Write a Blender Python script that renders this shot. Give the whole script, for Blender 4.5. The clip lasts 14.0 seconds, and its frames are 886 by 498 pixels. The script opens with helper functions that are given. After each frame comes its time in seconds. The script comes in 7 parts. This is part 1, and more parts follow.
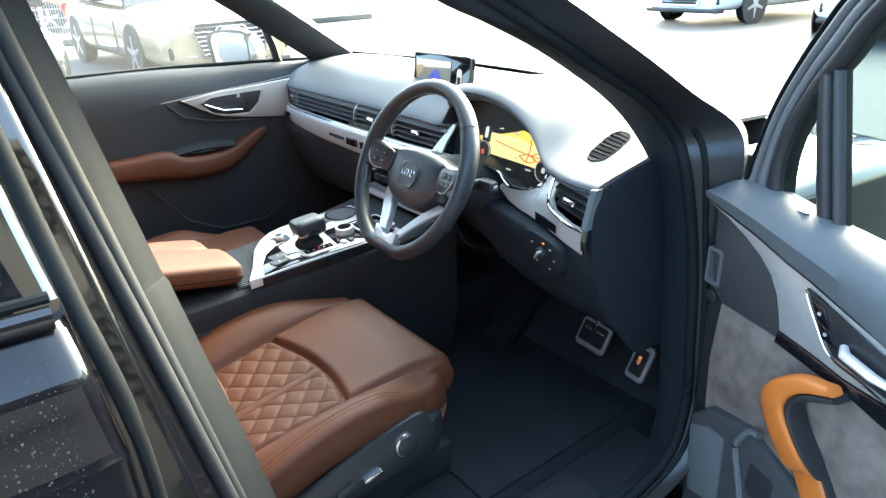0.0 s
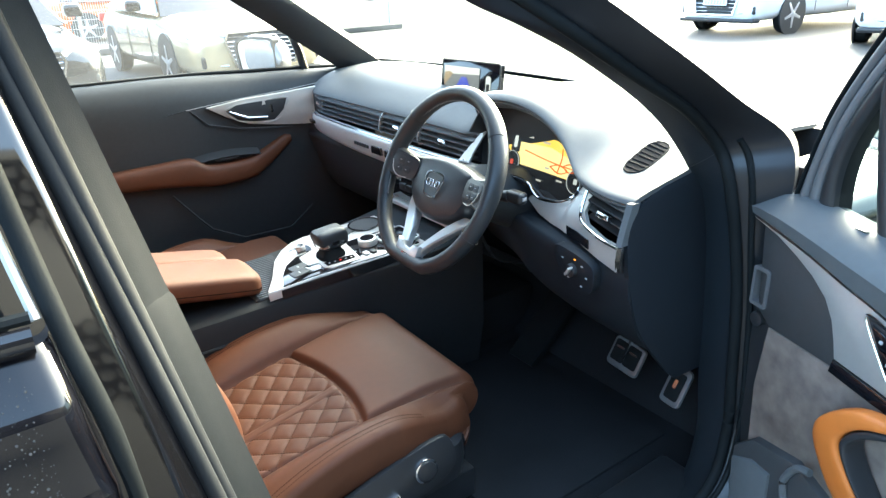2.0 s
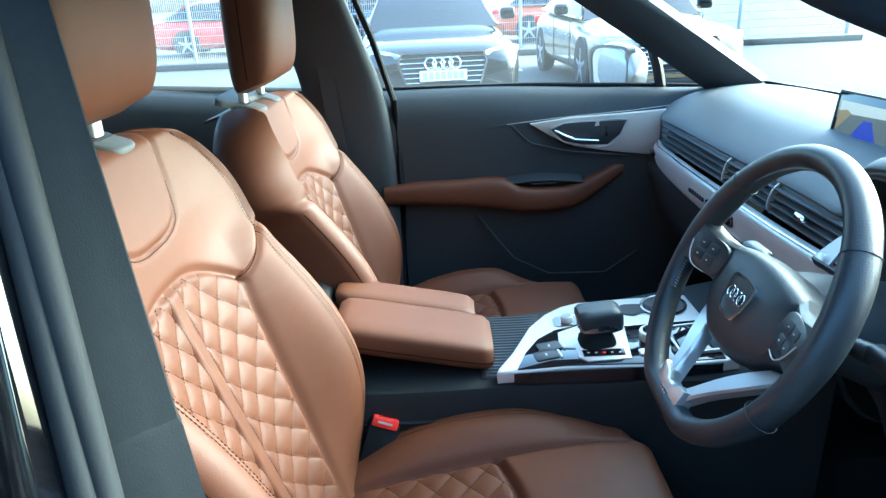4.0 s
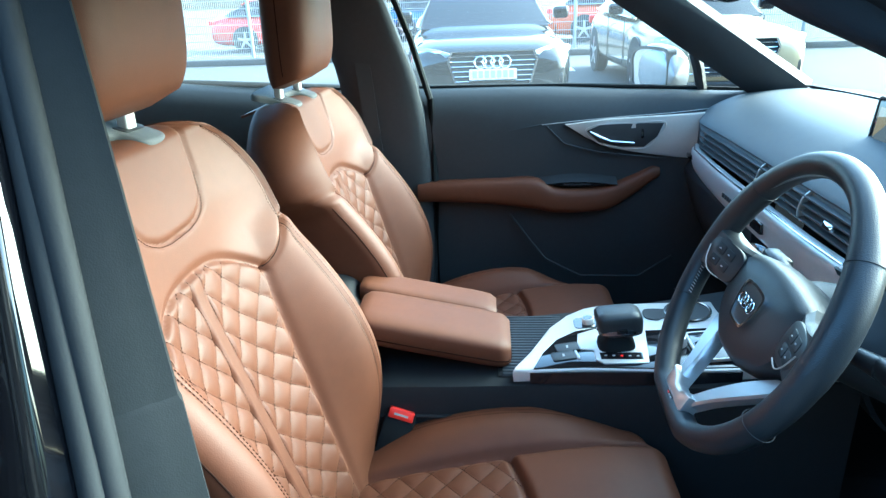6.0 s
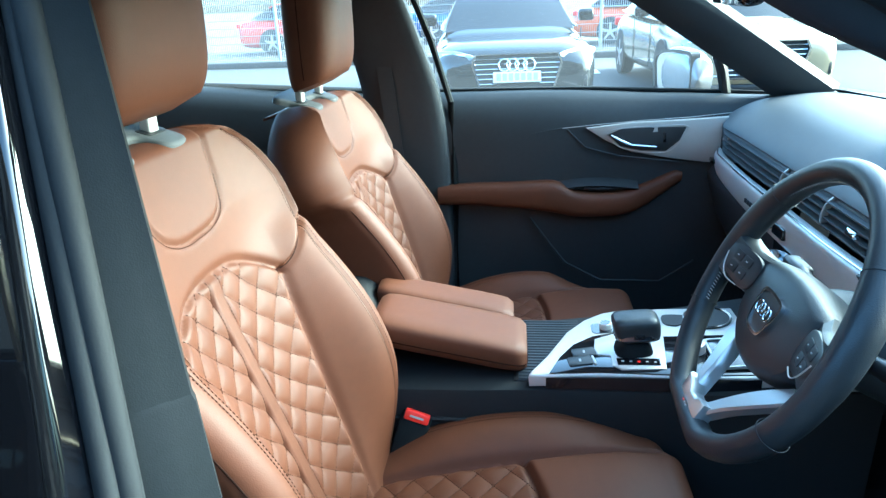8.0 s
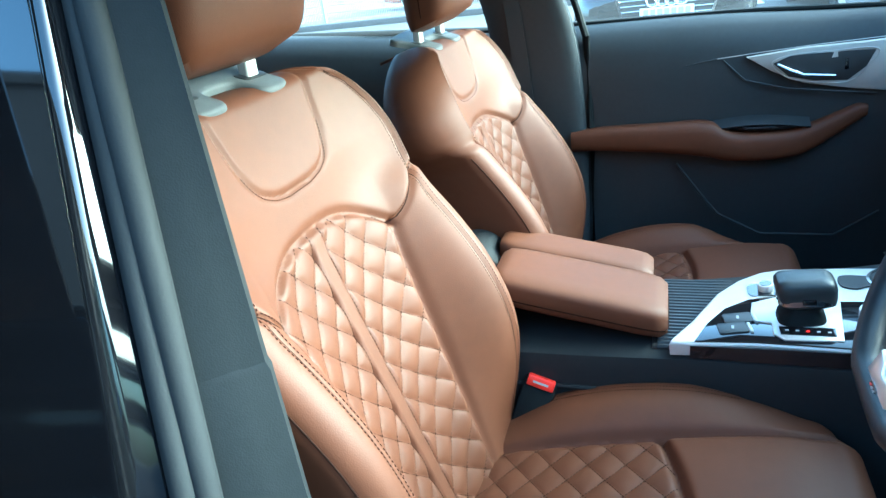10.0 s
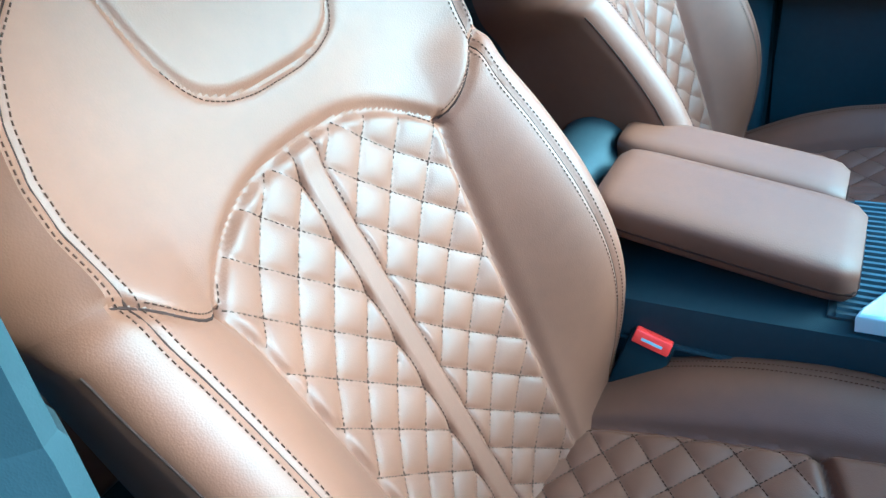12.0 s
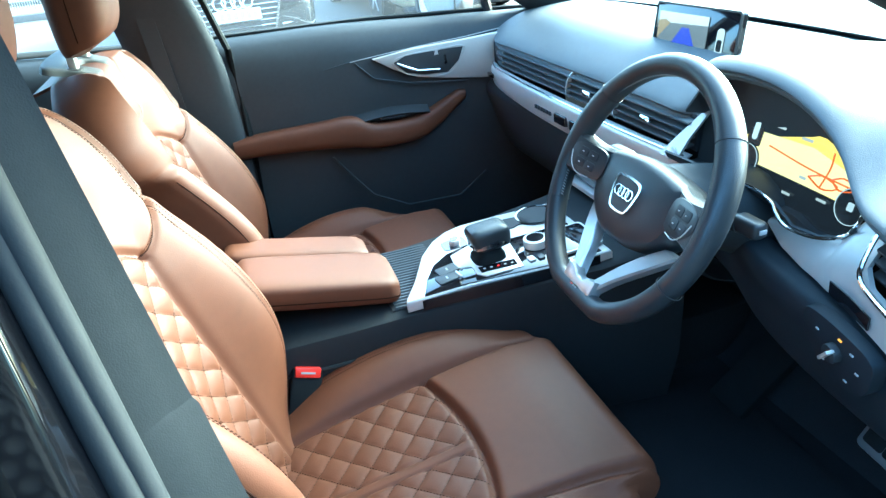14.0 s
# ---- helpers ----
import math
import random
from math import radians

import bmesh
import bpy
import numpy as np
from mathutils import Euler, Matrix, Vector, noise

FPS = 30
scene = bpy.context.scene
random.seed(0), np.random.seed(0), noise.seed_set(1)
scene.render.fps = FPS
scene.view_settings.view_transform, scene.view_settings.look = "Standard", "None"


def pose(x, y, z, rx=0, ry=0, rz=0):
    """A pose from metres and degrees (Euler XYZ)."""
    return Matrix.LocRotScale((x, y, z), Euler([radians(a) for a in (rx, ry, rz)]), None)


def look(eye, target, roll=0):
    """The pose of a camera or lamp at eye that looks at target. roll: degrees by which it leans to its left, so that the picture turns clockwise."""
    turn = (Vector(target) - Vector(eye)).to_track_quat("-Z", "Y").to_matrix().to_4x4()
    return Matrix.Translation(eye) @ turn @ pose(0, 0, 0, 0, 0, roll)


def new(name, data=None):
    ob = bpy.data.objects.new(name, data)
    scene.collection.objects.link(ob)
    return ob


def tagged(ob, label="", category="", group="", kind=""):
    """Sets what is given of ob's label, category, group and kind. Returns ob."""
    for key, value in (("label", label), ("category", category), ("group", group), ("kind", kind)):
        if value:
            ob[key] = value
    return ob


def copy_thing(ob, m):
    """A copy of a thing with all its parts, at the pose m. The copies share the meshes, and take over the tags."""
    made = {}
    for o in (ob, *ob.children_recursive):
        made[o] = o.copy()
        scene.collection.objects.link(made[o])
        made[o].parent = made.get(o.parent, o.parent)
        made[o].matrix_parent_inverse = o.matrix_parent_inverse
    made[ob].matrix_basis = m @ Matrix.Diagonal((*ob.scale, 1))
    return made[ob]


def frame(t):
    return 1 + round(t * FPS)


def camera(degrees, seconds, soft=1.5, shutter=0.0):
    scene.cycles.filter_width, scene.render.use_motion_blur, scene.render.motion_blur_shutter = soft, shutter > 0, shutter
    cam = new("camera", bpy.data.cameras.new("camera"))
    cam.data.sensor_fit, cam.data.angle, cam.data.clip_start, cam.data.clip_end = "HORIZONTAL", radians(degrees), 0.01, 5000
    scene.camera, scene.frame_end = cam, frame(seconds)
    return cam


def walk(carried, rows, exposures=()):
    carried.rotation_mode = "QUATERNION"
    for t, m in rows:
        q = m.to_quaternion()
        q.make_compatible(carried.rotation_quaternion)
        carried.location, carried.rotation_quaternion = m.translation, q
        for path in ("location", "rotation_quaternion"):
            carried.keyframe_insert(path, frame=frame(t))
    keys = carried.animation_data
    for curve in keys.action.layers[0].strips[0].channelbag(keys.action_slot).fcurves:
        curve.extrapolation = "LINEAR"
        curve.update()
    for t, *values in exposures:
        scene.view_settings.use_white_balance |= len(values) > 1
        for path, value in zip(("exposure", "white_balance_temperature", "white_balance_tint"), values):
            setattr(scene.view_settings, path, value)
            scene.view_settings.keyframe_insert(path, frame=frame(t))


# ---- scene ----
cam = camera(67.5, 14.0, soft=1.4)
U = 0.92  # metres per unit of the plan below
PATH = [
    (0, (1.464, -0.272, 1.427), (0.002, 0.836, 0.63), -2.1),
    (0.5, (1.459, -0.265, 1.426), (0.002, 0.854, 0.637), -1.7),
    (1, (1.452, -0.262, 1.421), (-0.024, 0.853, 0.66), -1.9),
    (1.5, (1.452, -0.254, 1.42), (-0.034, 0.853, 0.668), -1.8),
    (2, (1.417, -0.231, 1.41), (-0.103, 0.818, 0.642), -2.3),
    (2.5, (1.27, -0.142, 1.368), (-0.255, 0.811, 0.492), -1.6),
    (3, (1.153, -0.051, 1.367), (-0.496, 0.686, 0.509), -2.2),
    (3.5, (1.09, 0.044, 1.38), (-0.741, 0.332, 0.627), -1.5),
    (4, (1.102, 0.122, 1.381), (-0.769, 0.112, 0.672), -2.6),
    (6.5, (1.118, 0.17, 1.384), (-0.745, 0.003, 0.675), -2.1),
    (7, (1.12, 0.165, 1.386), (-0.74, -0.024, 0.676), -2.0),
    (9.5, (1.086, 0.211, 1.374), (-0.759, -0.148, 0.691), -4.3),
    (10, (1.016, 0.192, 1.343), (-0.705, -0.443, 0.546), -7.5),
    (10.5, (0.887, 0.174, 1.319), (-0.75, -0.649, 0.517), -9.2),
    (11, (0.747, 0.162, 1.269), (-0.631, -0.902, 0.284), -11.1),
    (11.5, (0.705, 0.187, 1.253), (-0.547, -0.98, 0.217), -11.9),
    (12, (0.708, 0.178, 1.271), (-0.606, -0.841, 0.159), -13.3),
    (12.5, (0.76, 0.139, 1.3), (-0.829, -0.308, 0.17), -10.2),
    (13, (0.861, 0.059, 1.332), (-0.826, 0.247, 0.274), -6.5),
    (13.5, (1.012, 0.024, 1.376), (-0.684, 0.432, 0.397), -5.9),
    (14, (1.118, -0.013, 1.405), (-0.59, 0.479, 0.489), -5.5),
]

EXPOSURES = [(0, 4.3, 6350, -8), (2.0, 4.24, 6350, -8), (2.6, 4.4, 5550, -14), (3.5, 3.66, 4800, -18), (6.5, 3.66, 4650, -20), (9.5, 3.72, 4550, -20), (10.0, 3.88, 4450, -24), (10.5, 3.76, 4080, -28), (11.2, 3.94, 3400, -32), (12.0, 3.94, 3250, -34), (12.6, 4.12, 3300, -35), (13.3, 4.3, 3700, -32), (13.6, 4.36, 4200, -27), (14, 4.38, 4650, -23)]
walk(cam, [(t, look(eye, target, roll)) for t, eye, target, roll in PATH], EXPOSURES)

# ---- world and sun ----
SUN_UP, SUN_WAY = 27.0, 20.0  # elevation; degrees to the left of straight ahead
world = bpy.data.worlds.new("sky")
scene.world = world
world.use_nodes = True
wn = world.node_tree.nodes
sky = wn.new("ShaderNodeTexSky")
sky.sky_type, sky.sun_disc = "NISHITA", False
sky.sun_elevation, sky.sun_rotation = radians(SUN_UP), radians(-SUN_WAY)
sky.air_density, sky.dust_density, sky.ozone_density = 0.7, 5.0, 0.5
wn["Background"].inputs["Strength"].default_value = 0.15
world.node_tree.links.new(sky.outputs[0], wn["Background"].inputs["Color"])
sun = new("sun", bpy.data.lights.new("sun", "SUN"))
sun.data.energy, sun.data.angle, sun.data.color = 0.10, radians(24.0), (1.0, 0.96, 0.91)
el, az = radians(SUN_UP), radians(SUN_WAY)
sun.matrix_basis = look((0, 0, 0), (math.sin(az) * math.cos(el), -math.cos(az) * math.cos(el), -math.sin(el)))


# ---- materials ----
def material(name, color, rough=0.5, metal=0.0, vary=0.12, scale=40.0, bump=0.0, bump_scale=400.0, coat=0.0, spec=0.5, rough_vary=0.1, stain=0.0, stain_scale=5.0, voronoi=False, random_vary=0.0):
    m = bpy.data.materials.new(name)
    m.use_nodes = True
    n, link = m.node_tree.nodes, m.node_tree.links.new
    b = n["Principled BSDF"]
    b.inputs["Metallic"].default_value = metal
    b.inputs["Coat Weight"].default_value = coat
    b.inputs["Coat Roughness"].default_value = 0.04
    b.inputs["Specular IOR Level"].default_value = spec
    tc = n.new("ShaderNodeTexCoord")
    fine = n.new("ShaderNodeTexNoise")
    fine.inputs["Scale"].default_value, fine.inputs["Detail"].default_value = scale, 5.0
    broad = n.new("ShaderNodeTexNoise")
    broad.inputs["Scale"].default_value, broad.inputs["Detail"].default_value = stain_scale, 3.0
    link(tc.outputs["Object"], fine.inputs["Vector"])
    link(tc.outputs["Object"], broad.inputs["Vector"])
    r1 = n.new("ShaderNodeMapRange")
    r1.inputs["To Min"].default_value, r1.inputs["To Max"].default_value = 1 - vary, 1 + vary
    link(fine.outputs["Fac"], r1.inputs["Value"])
    r2 = n.new("ShaderNodeMapRange")
    r2.inputs["From Min"].default_value, r2.inputs["From Max"].default_value = 0.3, 0.7
    r2.inputs["To Min"].default_value, r2.inputs["To Max"].default_value = 1 - stain, 1 + stain
    link(broad.outputs["Fac"], r2.inputs["Value"])
    mul = n.new("ShaderNodeMath")
    mul.operation = "MULTIPLY"
    link(r1.outputs[0], mul.inputs[0])
    link(r2.outputs[0], mul.inputs[1])
    last = mul.outputs[0]
    if random_vary:
        info = n.new("ShaderNodeObjectInfo")
        r4 = n.new("ShaderNodeMapRange")
        r4.inputs["To Min"].default_value, r4.inputs["To Max"].default_value = 1 - random_vary, 1 + random_vary
        link(info.outputs["Random"], r4.inputs["Value"])
        mul2 = n.new("ShaderNodeMath")
        mul2.operation = "MULTIPLY"
        link(last, mul2.inputs[0])
        link(r4.outputs[0], mul2.inputs[1])
        last = mul2.outputs[0]
    tint = n.new("ShaderNodeVectorMath")
    tint.operation = "SCALE"
    tint.inputs[0].default_value = color
    link(last, tint.inputs["Scale"])
    link(tint.outputs[0], b.inputs["Base Color"])
    r3 = n.new("ShaderNodeMapRange")
    r3.inputs["To Min"].default_value, r3.inputs["To Max"].default_value = max(0.02, rough - rough_vary * rough), rough + rough_vary * rough
    link(broad.outputs["Fac"], r3.inputs["Value"])
    link(r3.outputs[0], b.inputs["Roughness"])
    if bump:
        if voronoi:
            g = n.new("ShaderNodeTexVoronoi")
            g.inputs["Scale"].default_value = bump_scale
            out = g.outputs["Distance"]
        else:
            g = n.new("ShaderNodeTexNoise")
            g.inputs["Scale"].default_value, g.inputs["Detail"].default_value = bump_scale, 3.0
            out = g.outputs["Fac"]
        link(tc.outputs["Object"], g.inputs["Vector"])
        bp = n.new("ShaderNodeBump")
        bp.inputs["Strength"].default_value, bp.inputs["Distance"].default_value = bump, 0.001
        link(out, bp.inputs["Height"])
        link(bp.outputs[0], b.inputs["Normal"])
    return m


def glowing(name, color, strength):
    m = bpy.data.materials.new(name)
    m.use_nodes = True
    b = m.node_tree.nodes["Principled BSDF"]
    b.inputs["Base Color"].default_value = (0.01, 0.01, 0.01, 1)
    b.inputs["Roughness"].default_value = 0.2
    b.inputs["Emission Color"].default_value = (*color, 1)
    b.inputs["Emission Strength"].default_value = strength * 0.065
    return m


def glass(name, color=(0.97, 0.985, 0.98), haze=0.0):
    m = bpy.data.materials.new(name)
    m.use_nodes = True
    n, link = m.node_tree.nodes, m.node_tree.links.new
    n.remove(n["Principled BSDF"])
    clear, shine, mix, fr = n.new("ShaderNodeBsdfTransparent"), n.new("ShaderNodeBsdfGlossy"), n.new("ShaderNodeMixShader"), n.new("ShaderNodeFresnel")
    clear.inputs["Color"].default_value = (*color, 1)
    shine.inputs["Roughness"].default_value = 0.02
    fr.inputs["IOR"].default_value = 1.12
    link(fr.outputs[0], mix.inputs[0])
    link(clear.outputs[0], mix.inputs[1])
    link(shine.outputs[0], mix.inputs[2])
    link(mix.outputs[0], n["Material Output"].inputs["Surface"])
    if haze:  # glare over the view, put into the pane as a thin pale layer
        veil, over = n.new("ShaderNodeBsdfTranslucent"), n.new("ShaderNodeMixShader")
        veil.inputs["Color"].default_value = (0.9, 0.9, 0.9, 1)
        over.inputs[0].default_value = haze
        link(mix.outputs[0], over.inputs[1])
        link(veil.outputs[0], over.inputs[2])
        link(over.outputs[0], n["Material Output"].inputs["Surface"])
    return m


LEATHER = material("brown_leather", (0.096, 0.0325, 0.0134), 0.59, vary=0.10, scale=60, spec=0.38, bump=0.10, bump_scale=700, voronoi=True, stain=0.10, stain_scale=6)
# brighter orange copy of the brown leather, daylight put into its colour
LEATHER_LIT = material("daylit_leather", (0.58, 0.165, 0.030), 0.42, vary=0.08, scale=60, bump=0.2, bump_scale=700, voronoi=True, stain=0.05)
THREAD = material("brown_thread", (0.050, 0.022, 0.013), 0.85, spec=0.1, vary=0.2)
SEAM = material("dark_seam", (0.022, 0.010, 0.007), 0.9, spec=0.05, vary=0.2)
THREAD_PALE = material("pale_thread", (0.5, 0.5, 0.48), 0.7, vary=0.2)
SOFT_BLACK = material("soft_black_plastic", (0.036, 0.041, 0.045), 0.50, spec=0.3, vary=0.12, scale=90, bump=0.14, bump_scale=900, voronoi=True, stain=0.08)
CONSOLE_BLACK = material("grained_black_plastic", (0.020, 0.022, 0.024), 0.58, spec=0.22, vary=0.12, scale=90, bump=0.14, bump_scale=900, voronoi=True, stain=0.08)
DASH_SKIN = material("dash_skin", (0.105, 0.111, 0.114), 0.56, spec=0.30, vary=0.10, scale=70, bump=0.3, bump_scale=900, voronoi=True, stain=0.08)
HARD_BLACK = material("hard_black_plastic", (0.024, 0.025, 0.027), 0.38, vary=0.15, stain=0.1)
GLOSS_BLACK = material("gloss_black", (0.008, 0.008, 0.010), 0.06, vary=0.1, coat=0.6)
DARK_TRIM = material("dark_trim", (0.020, 0.022, 0.025), 0.6, vary=0.2, bump=0.2, bump_scale=500)
MATT_BLACK = material("matt_black_plastic", (0.012, 0.012, 0.013), 0.85, spec=0.06, vary=0.15)
RUBBER = material("black_rubber", (0.011, 0.013, 0.014), 0.6, spec=0.08, vary=0.15, bump=0.2, bump_scale=300, stain=0.15)
CARPET = material("black_carpet", (0.020, 0.021, 0.0225), 0.95, spec=0.1, vary=0.4, scale=500, bump=1.0, bump_scale=900, stain=0.2)
BRUSHED = material("brushed_aluminium", (0.70, 0.68, 0.65), 0.34, metal=0.45, vary=0.05, scale=120, bump=0.08, bump_scale=600)
SATIN = material("satin_silver", (0.50, 0.485, 0.455), 0.40, metal=0.4, vary=0.05, scale=120, bump=0.05, bump_scale=600)
CHROME = material("chrome", (0.75, 0.76, 0.78), 0.10, metal=1.0, vary=0.03)
WHEEL_LEATHER = material("smooth_black_leather", (0.022, 0.026, 0.030), 0.38, vary=0.1, bump=0.2, bump_scale=800, voronoi=True, stain=0.15)
HEADLINER = material("grey_headliner", (0.20, 0.20, 0.20), 0.9, vary=0.1, scale=400, bump=0.4, bump_scale=800)
SUEDE = material("grey_suede", (0.185, 0.148, 0.126), 0.95, vary=0.55, scale=34, bump=0.6, bump_scale=1100, stain=0.22, stain_scale=11, spec=0.15)
FRAME_BLACK = material("dull_black_paint", (0.016, 0.017, 0.020), 0.35, vary=0.15, stain=0.15)
DOOR_BLACK = material("black_door_plastic", (0.046, 0.046, 0.047), 0.5, vary=0.12, scale=90, bump=0.15, bump_scale=900, voronoi=True)
GREY_EDGE = material("grey_frame_edge", (0.17, 0.17, 0.175), 0.35, metal=0.3, vary=0.08)
SEAL_RUBBER = material("flocked_seal_rubber", (0.020, 0.022, 0.024), 0.7, spec=0.25, vary=0.15, bump=0.2, bump_scale=300)
PILLAR_PAINT = material("black_pillar_paint", (0.005, 0.005, 0.006), 0.04, vary=0.1, spec=0.5, coat=0.8, rough_vary=0.5, stain=0.1)
PILLAR_GREY = material("grained_pillar_plastic", (0.014, 0.018, 0.023), 0.6, vary=0.12, scale=90, bump=0.12, bump_scale=900, voronoi=True, spec=0.25)
PILLAR_TRIM = material("grey_pillar_plastic", (0.019, 0.021, 0.0225), 0.65, vary=0.12, scale=90, bump=0.10, bump_scale=700, voronoi=True, spec=0.12)
SPOKE = material("satin_spoke_metal", (0.66, 0.66, 0.65), 0.30, metal=0.75, vary=0.05, bump=0.05, bump_scale=600)
PAINT = material("black_paint", (0.006, 0.006, 0.008), 0.08, vary=0.1, spec=0.35, coat=0.25, rough_vary=0.5, stain=0.1)
ASPHALT = material("asphalt", (0.070, 0.070, 0.069), 0.85, vary=0.25, scale=30, bump=0.6, bump_scale=120, stain=0.15, stain_scale=0.4)
MARKING = material("white_marking", (0.75, 0.75, 0.73), 0.7, vary=0.15, scale=20, stain=0.1)
# side panes carry a painted haze that washes out what lies behind
GLASS = glass("window_glass", haze=0.028)
GLASS_SCREEN = glass("windscreen_glass", (0.86, 0.90, 0.89))
GLASS_DOOR = glass("tinted_door_glass", (0.20, 0.27, 0.31))
MIRROR = material("mirror_glass", (0.85, 0.86, 0.87), 0.02, metal=1.0, vary=0.0, rough_vary=0)
RED_PLASTIC = material("red_plastic", (0.75, 0.03, 0.02), 0.35, vary=0.05)
WHITE_PRINT = material("white_print", (0.42, 0.42, 0.42), 0.5)
WATER = material("water", (0.06, 0.062, 0.065), 0.06, vary=0.2, coat=1.0)
ICON_RED = glowing("red_light", (1.0, 0.02, 0.02), 2.0)


# ---- builders ----
def part(name, bm, mat, parent=None, label="", smooth=True, scaled=True):
    if scaled:
        bmesh.ops.scale(bm, vec=(U, U, U), verts=bm.verts)
    me = bpy.data.meshes.new(name)
    bm.to_mesh(me)
    bm.free()
    me.materials.append(mat)
    if smooth:
        me.shade_smooth()
        me.set_sharp_from_angle(angle=radians(38))
    ob = new(name, me)
    ob.parent = parent
    if label:
        tagged(ob, label)
    return ob


def thing(name, label, category, group="", kind="", at=(0, 0, 0)):
    ob = new(name)
    ob.empty_display_size = 0.1
    return tagged(ob, label, category, group, kind)


def moved(bm, m):
    bmesh.ops.transform(bm, matrix=m, verts=bm.verts)
    return bm


def block(x0, x1, y0, y1, z0, z1, bevel=0.004, segments=2, bm=None):
    b = bmesh.new()
    bmesh.ops.create_cube(b, size=1.0, matrix=Matrix.Translation(((x0 + x1) / 2, (y0 + y1) / 2, (z0 + z1) / 2)) @ Matrix.Diagonal((x1 - x0, y1 - y0, z1 - z0, 1)))
    if bevel:
        bmesh.ops.bevel(b, geom=b.edges[:], offset=bevel, segments=segments, affect="EDGES", profile=0.5)
    return joined(bm, b)


def joined(bm, b):
    if bm is None:
        return b
    me = bpy.data.meshes.new("joint")
    b.to_mesh(me)
    b.free()
    bm.from_mesh(me)
    bpy.data.meshes.remove(me)
    return bm


def curve_points(pts, n, closed=False):
    """A smooth line of n points through the given ones."""
    p = np.array(pts, float)
    k = len(p)
    out = []
    spans = k if closed else k - 1
    for i in range(n):
        u = i * spans / (n if closed else n - 1)
        a = min(int(u), spans - 1)
        f = u - a
        if closed:
            p0, p1, p2, p3 = p[(a - 1) % k], p[a % k], p[(a + 1) % k], p[(a + 2) % k]
        else:
            p1, p2 = p[a], p[a + 1]
            p0 = p[a - 1] if a else 2 * p1 - p2
            p3 = p[a + 2] if a + 2 < k else 2 * p2 - p1
        out.append(0.5 * (2 * p1 + (p2 - p0) * f + (2 * p0 - 5 * p1 + 4 * p2 - p3) * f * f + (3 * p1 - p0 - 3 * p2 + p3) * f ** 3))
    return np.array(out)


def sheet(points, bm=None, close_u=False, close_v=False):
    """A skin over a grid of points [row][column]."""
    b = bm or bmesh.new()
    rows = [[b.verts.new(tuple(map(float, p))) for p in row] for row in points]
    nr, nc = len(rows), len(rows[0])
    for i in range(nr if close_v else nr - 1):
        for j in range(nc if close_u else nc - 1):
            b.faces.new((rows[i][j], rows[i][(j + 1) % nc], rows[(i + 1) % nr][(j + 1) % nc], rows[(i + 1) % nr][j]))
    return b


def loft(rings, caps=True):
    """A closed body through rings of equally many points."""
    b = bmesh.new()
    rows = [[b.verts.new(tuple(map(float, p))) for p in ring] for ring in rings]
    n = len(rows[0])
    for r0, r1 in zip(rows, rows[1:]):
        for j in range(n):
            b.faces.new((r0[j], r0[(j + 1) % n], r1[(j + 1) % n], r1[j]))
    if caps:
        b.faces.new(rows[0][::-1])
        b.faces.new(rows[-1])
    bmesh.ops.recalc_face_normals(b, faces=b.faces[:])
    return b


def thick(points, depth, way=None):
    """A sheet with thickness, grown along way or against its own normals."""
    b = sheet(points)
    bmesh.ops.recalc_face_normals(b, faces=b.faces[:])
    if way is None:
        bmesh.ops.solidify(b, geom=b.faces[:], thickness=depth)
    else:
        g = bmesh.ops.extrude_face_region(b, geom=b.faces[:])
        vs = [e for e in g["geom"] if isinstance(e, bmesh.types.BMVert)]
        bmesh.ops.translate(b, vec=Vector(way) * depth, verts=vs)
    bmesh.ops.recalc_face_normals(b, faces=b.faces[:])
    return b


def tube(pts, radius, seg=10, closed=False, flat=1.0, up=(0, 0, 1), bm=None):
    """A rod along points; radius one number or one for each point; flat squeezes it across up."""
    p = [Vector(q) for q in pts]
    n = len(p)
    radii = radius if hasattr(radius, "__len__") else [radius] * n
    rings = []
    for i in range(n):
        if closed:
            d = p[(i + 1) % n] - p[i - 1]
        else:
            d = p[min(i + 1, n - 1)] - p[max(i - 1, 0)]
        d.normalize()
        a = d.cross(Vector(up))
        if a.length < 1e-4:
            a = d.cross(Vector((1, 0, 0)))
        a.normalize()
        c = a.cross(d)
        rings.append([p[i] + radii[i] * (math.cos(w) * a + flat * math.sin(w) * c) for w in (2 * math.pi * k / seg for k in range(seg))])
    if closed:
        b = sheet(rings, close_u=True, close_v=True)
    else:
        b = loft(rings)
    bmesh.ops.recalc_face_normals(b, faces=b.faces[:])
    return joined(bm, b)


def prism(outline, depth, m=None, bevel=0.0, segments=2, bm=None):
    """A plate from an outline in x and y, its top at z = 0, placed by m."""
    b = bmesh.new()
    top = [b.verts.new((float(x), float(y), 0)) for x, y in outline]
    low = [b.verts.new((float(x), float(y), -depth)) for x, y in outline]
    n = len(top)
    f = b.faces.new(top)
    b.faces.new(low[::-1])
    for i in range(n):
        b.faces.new((top[i], low[i], low[(i + 1) % n], top[(i + 1) % n]))
    bmesh.ops.recalc_face_normals(b, faces=b.faces[:])
    if bevel:
        bmesh.ops.bevel(b, geom=list(f.edges), offset=bevel, segments=segments, affect="EDGES", profile=0.5)
    if m is not None:
        moved(b, m)
    return joined(bm, b)


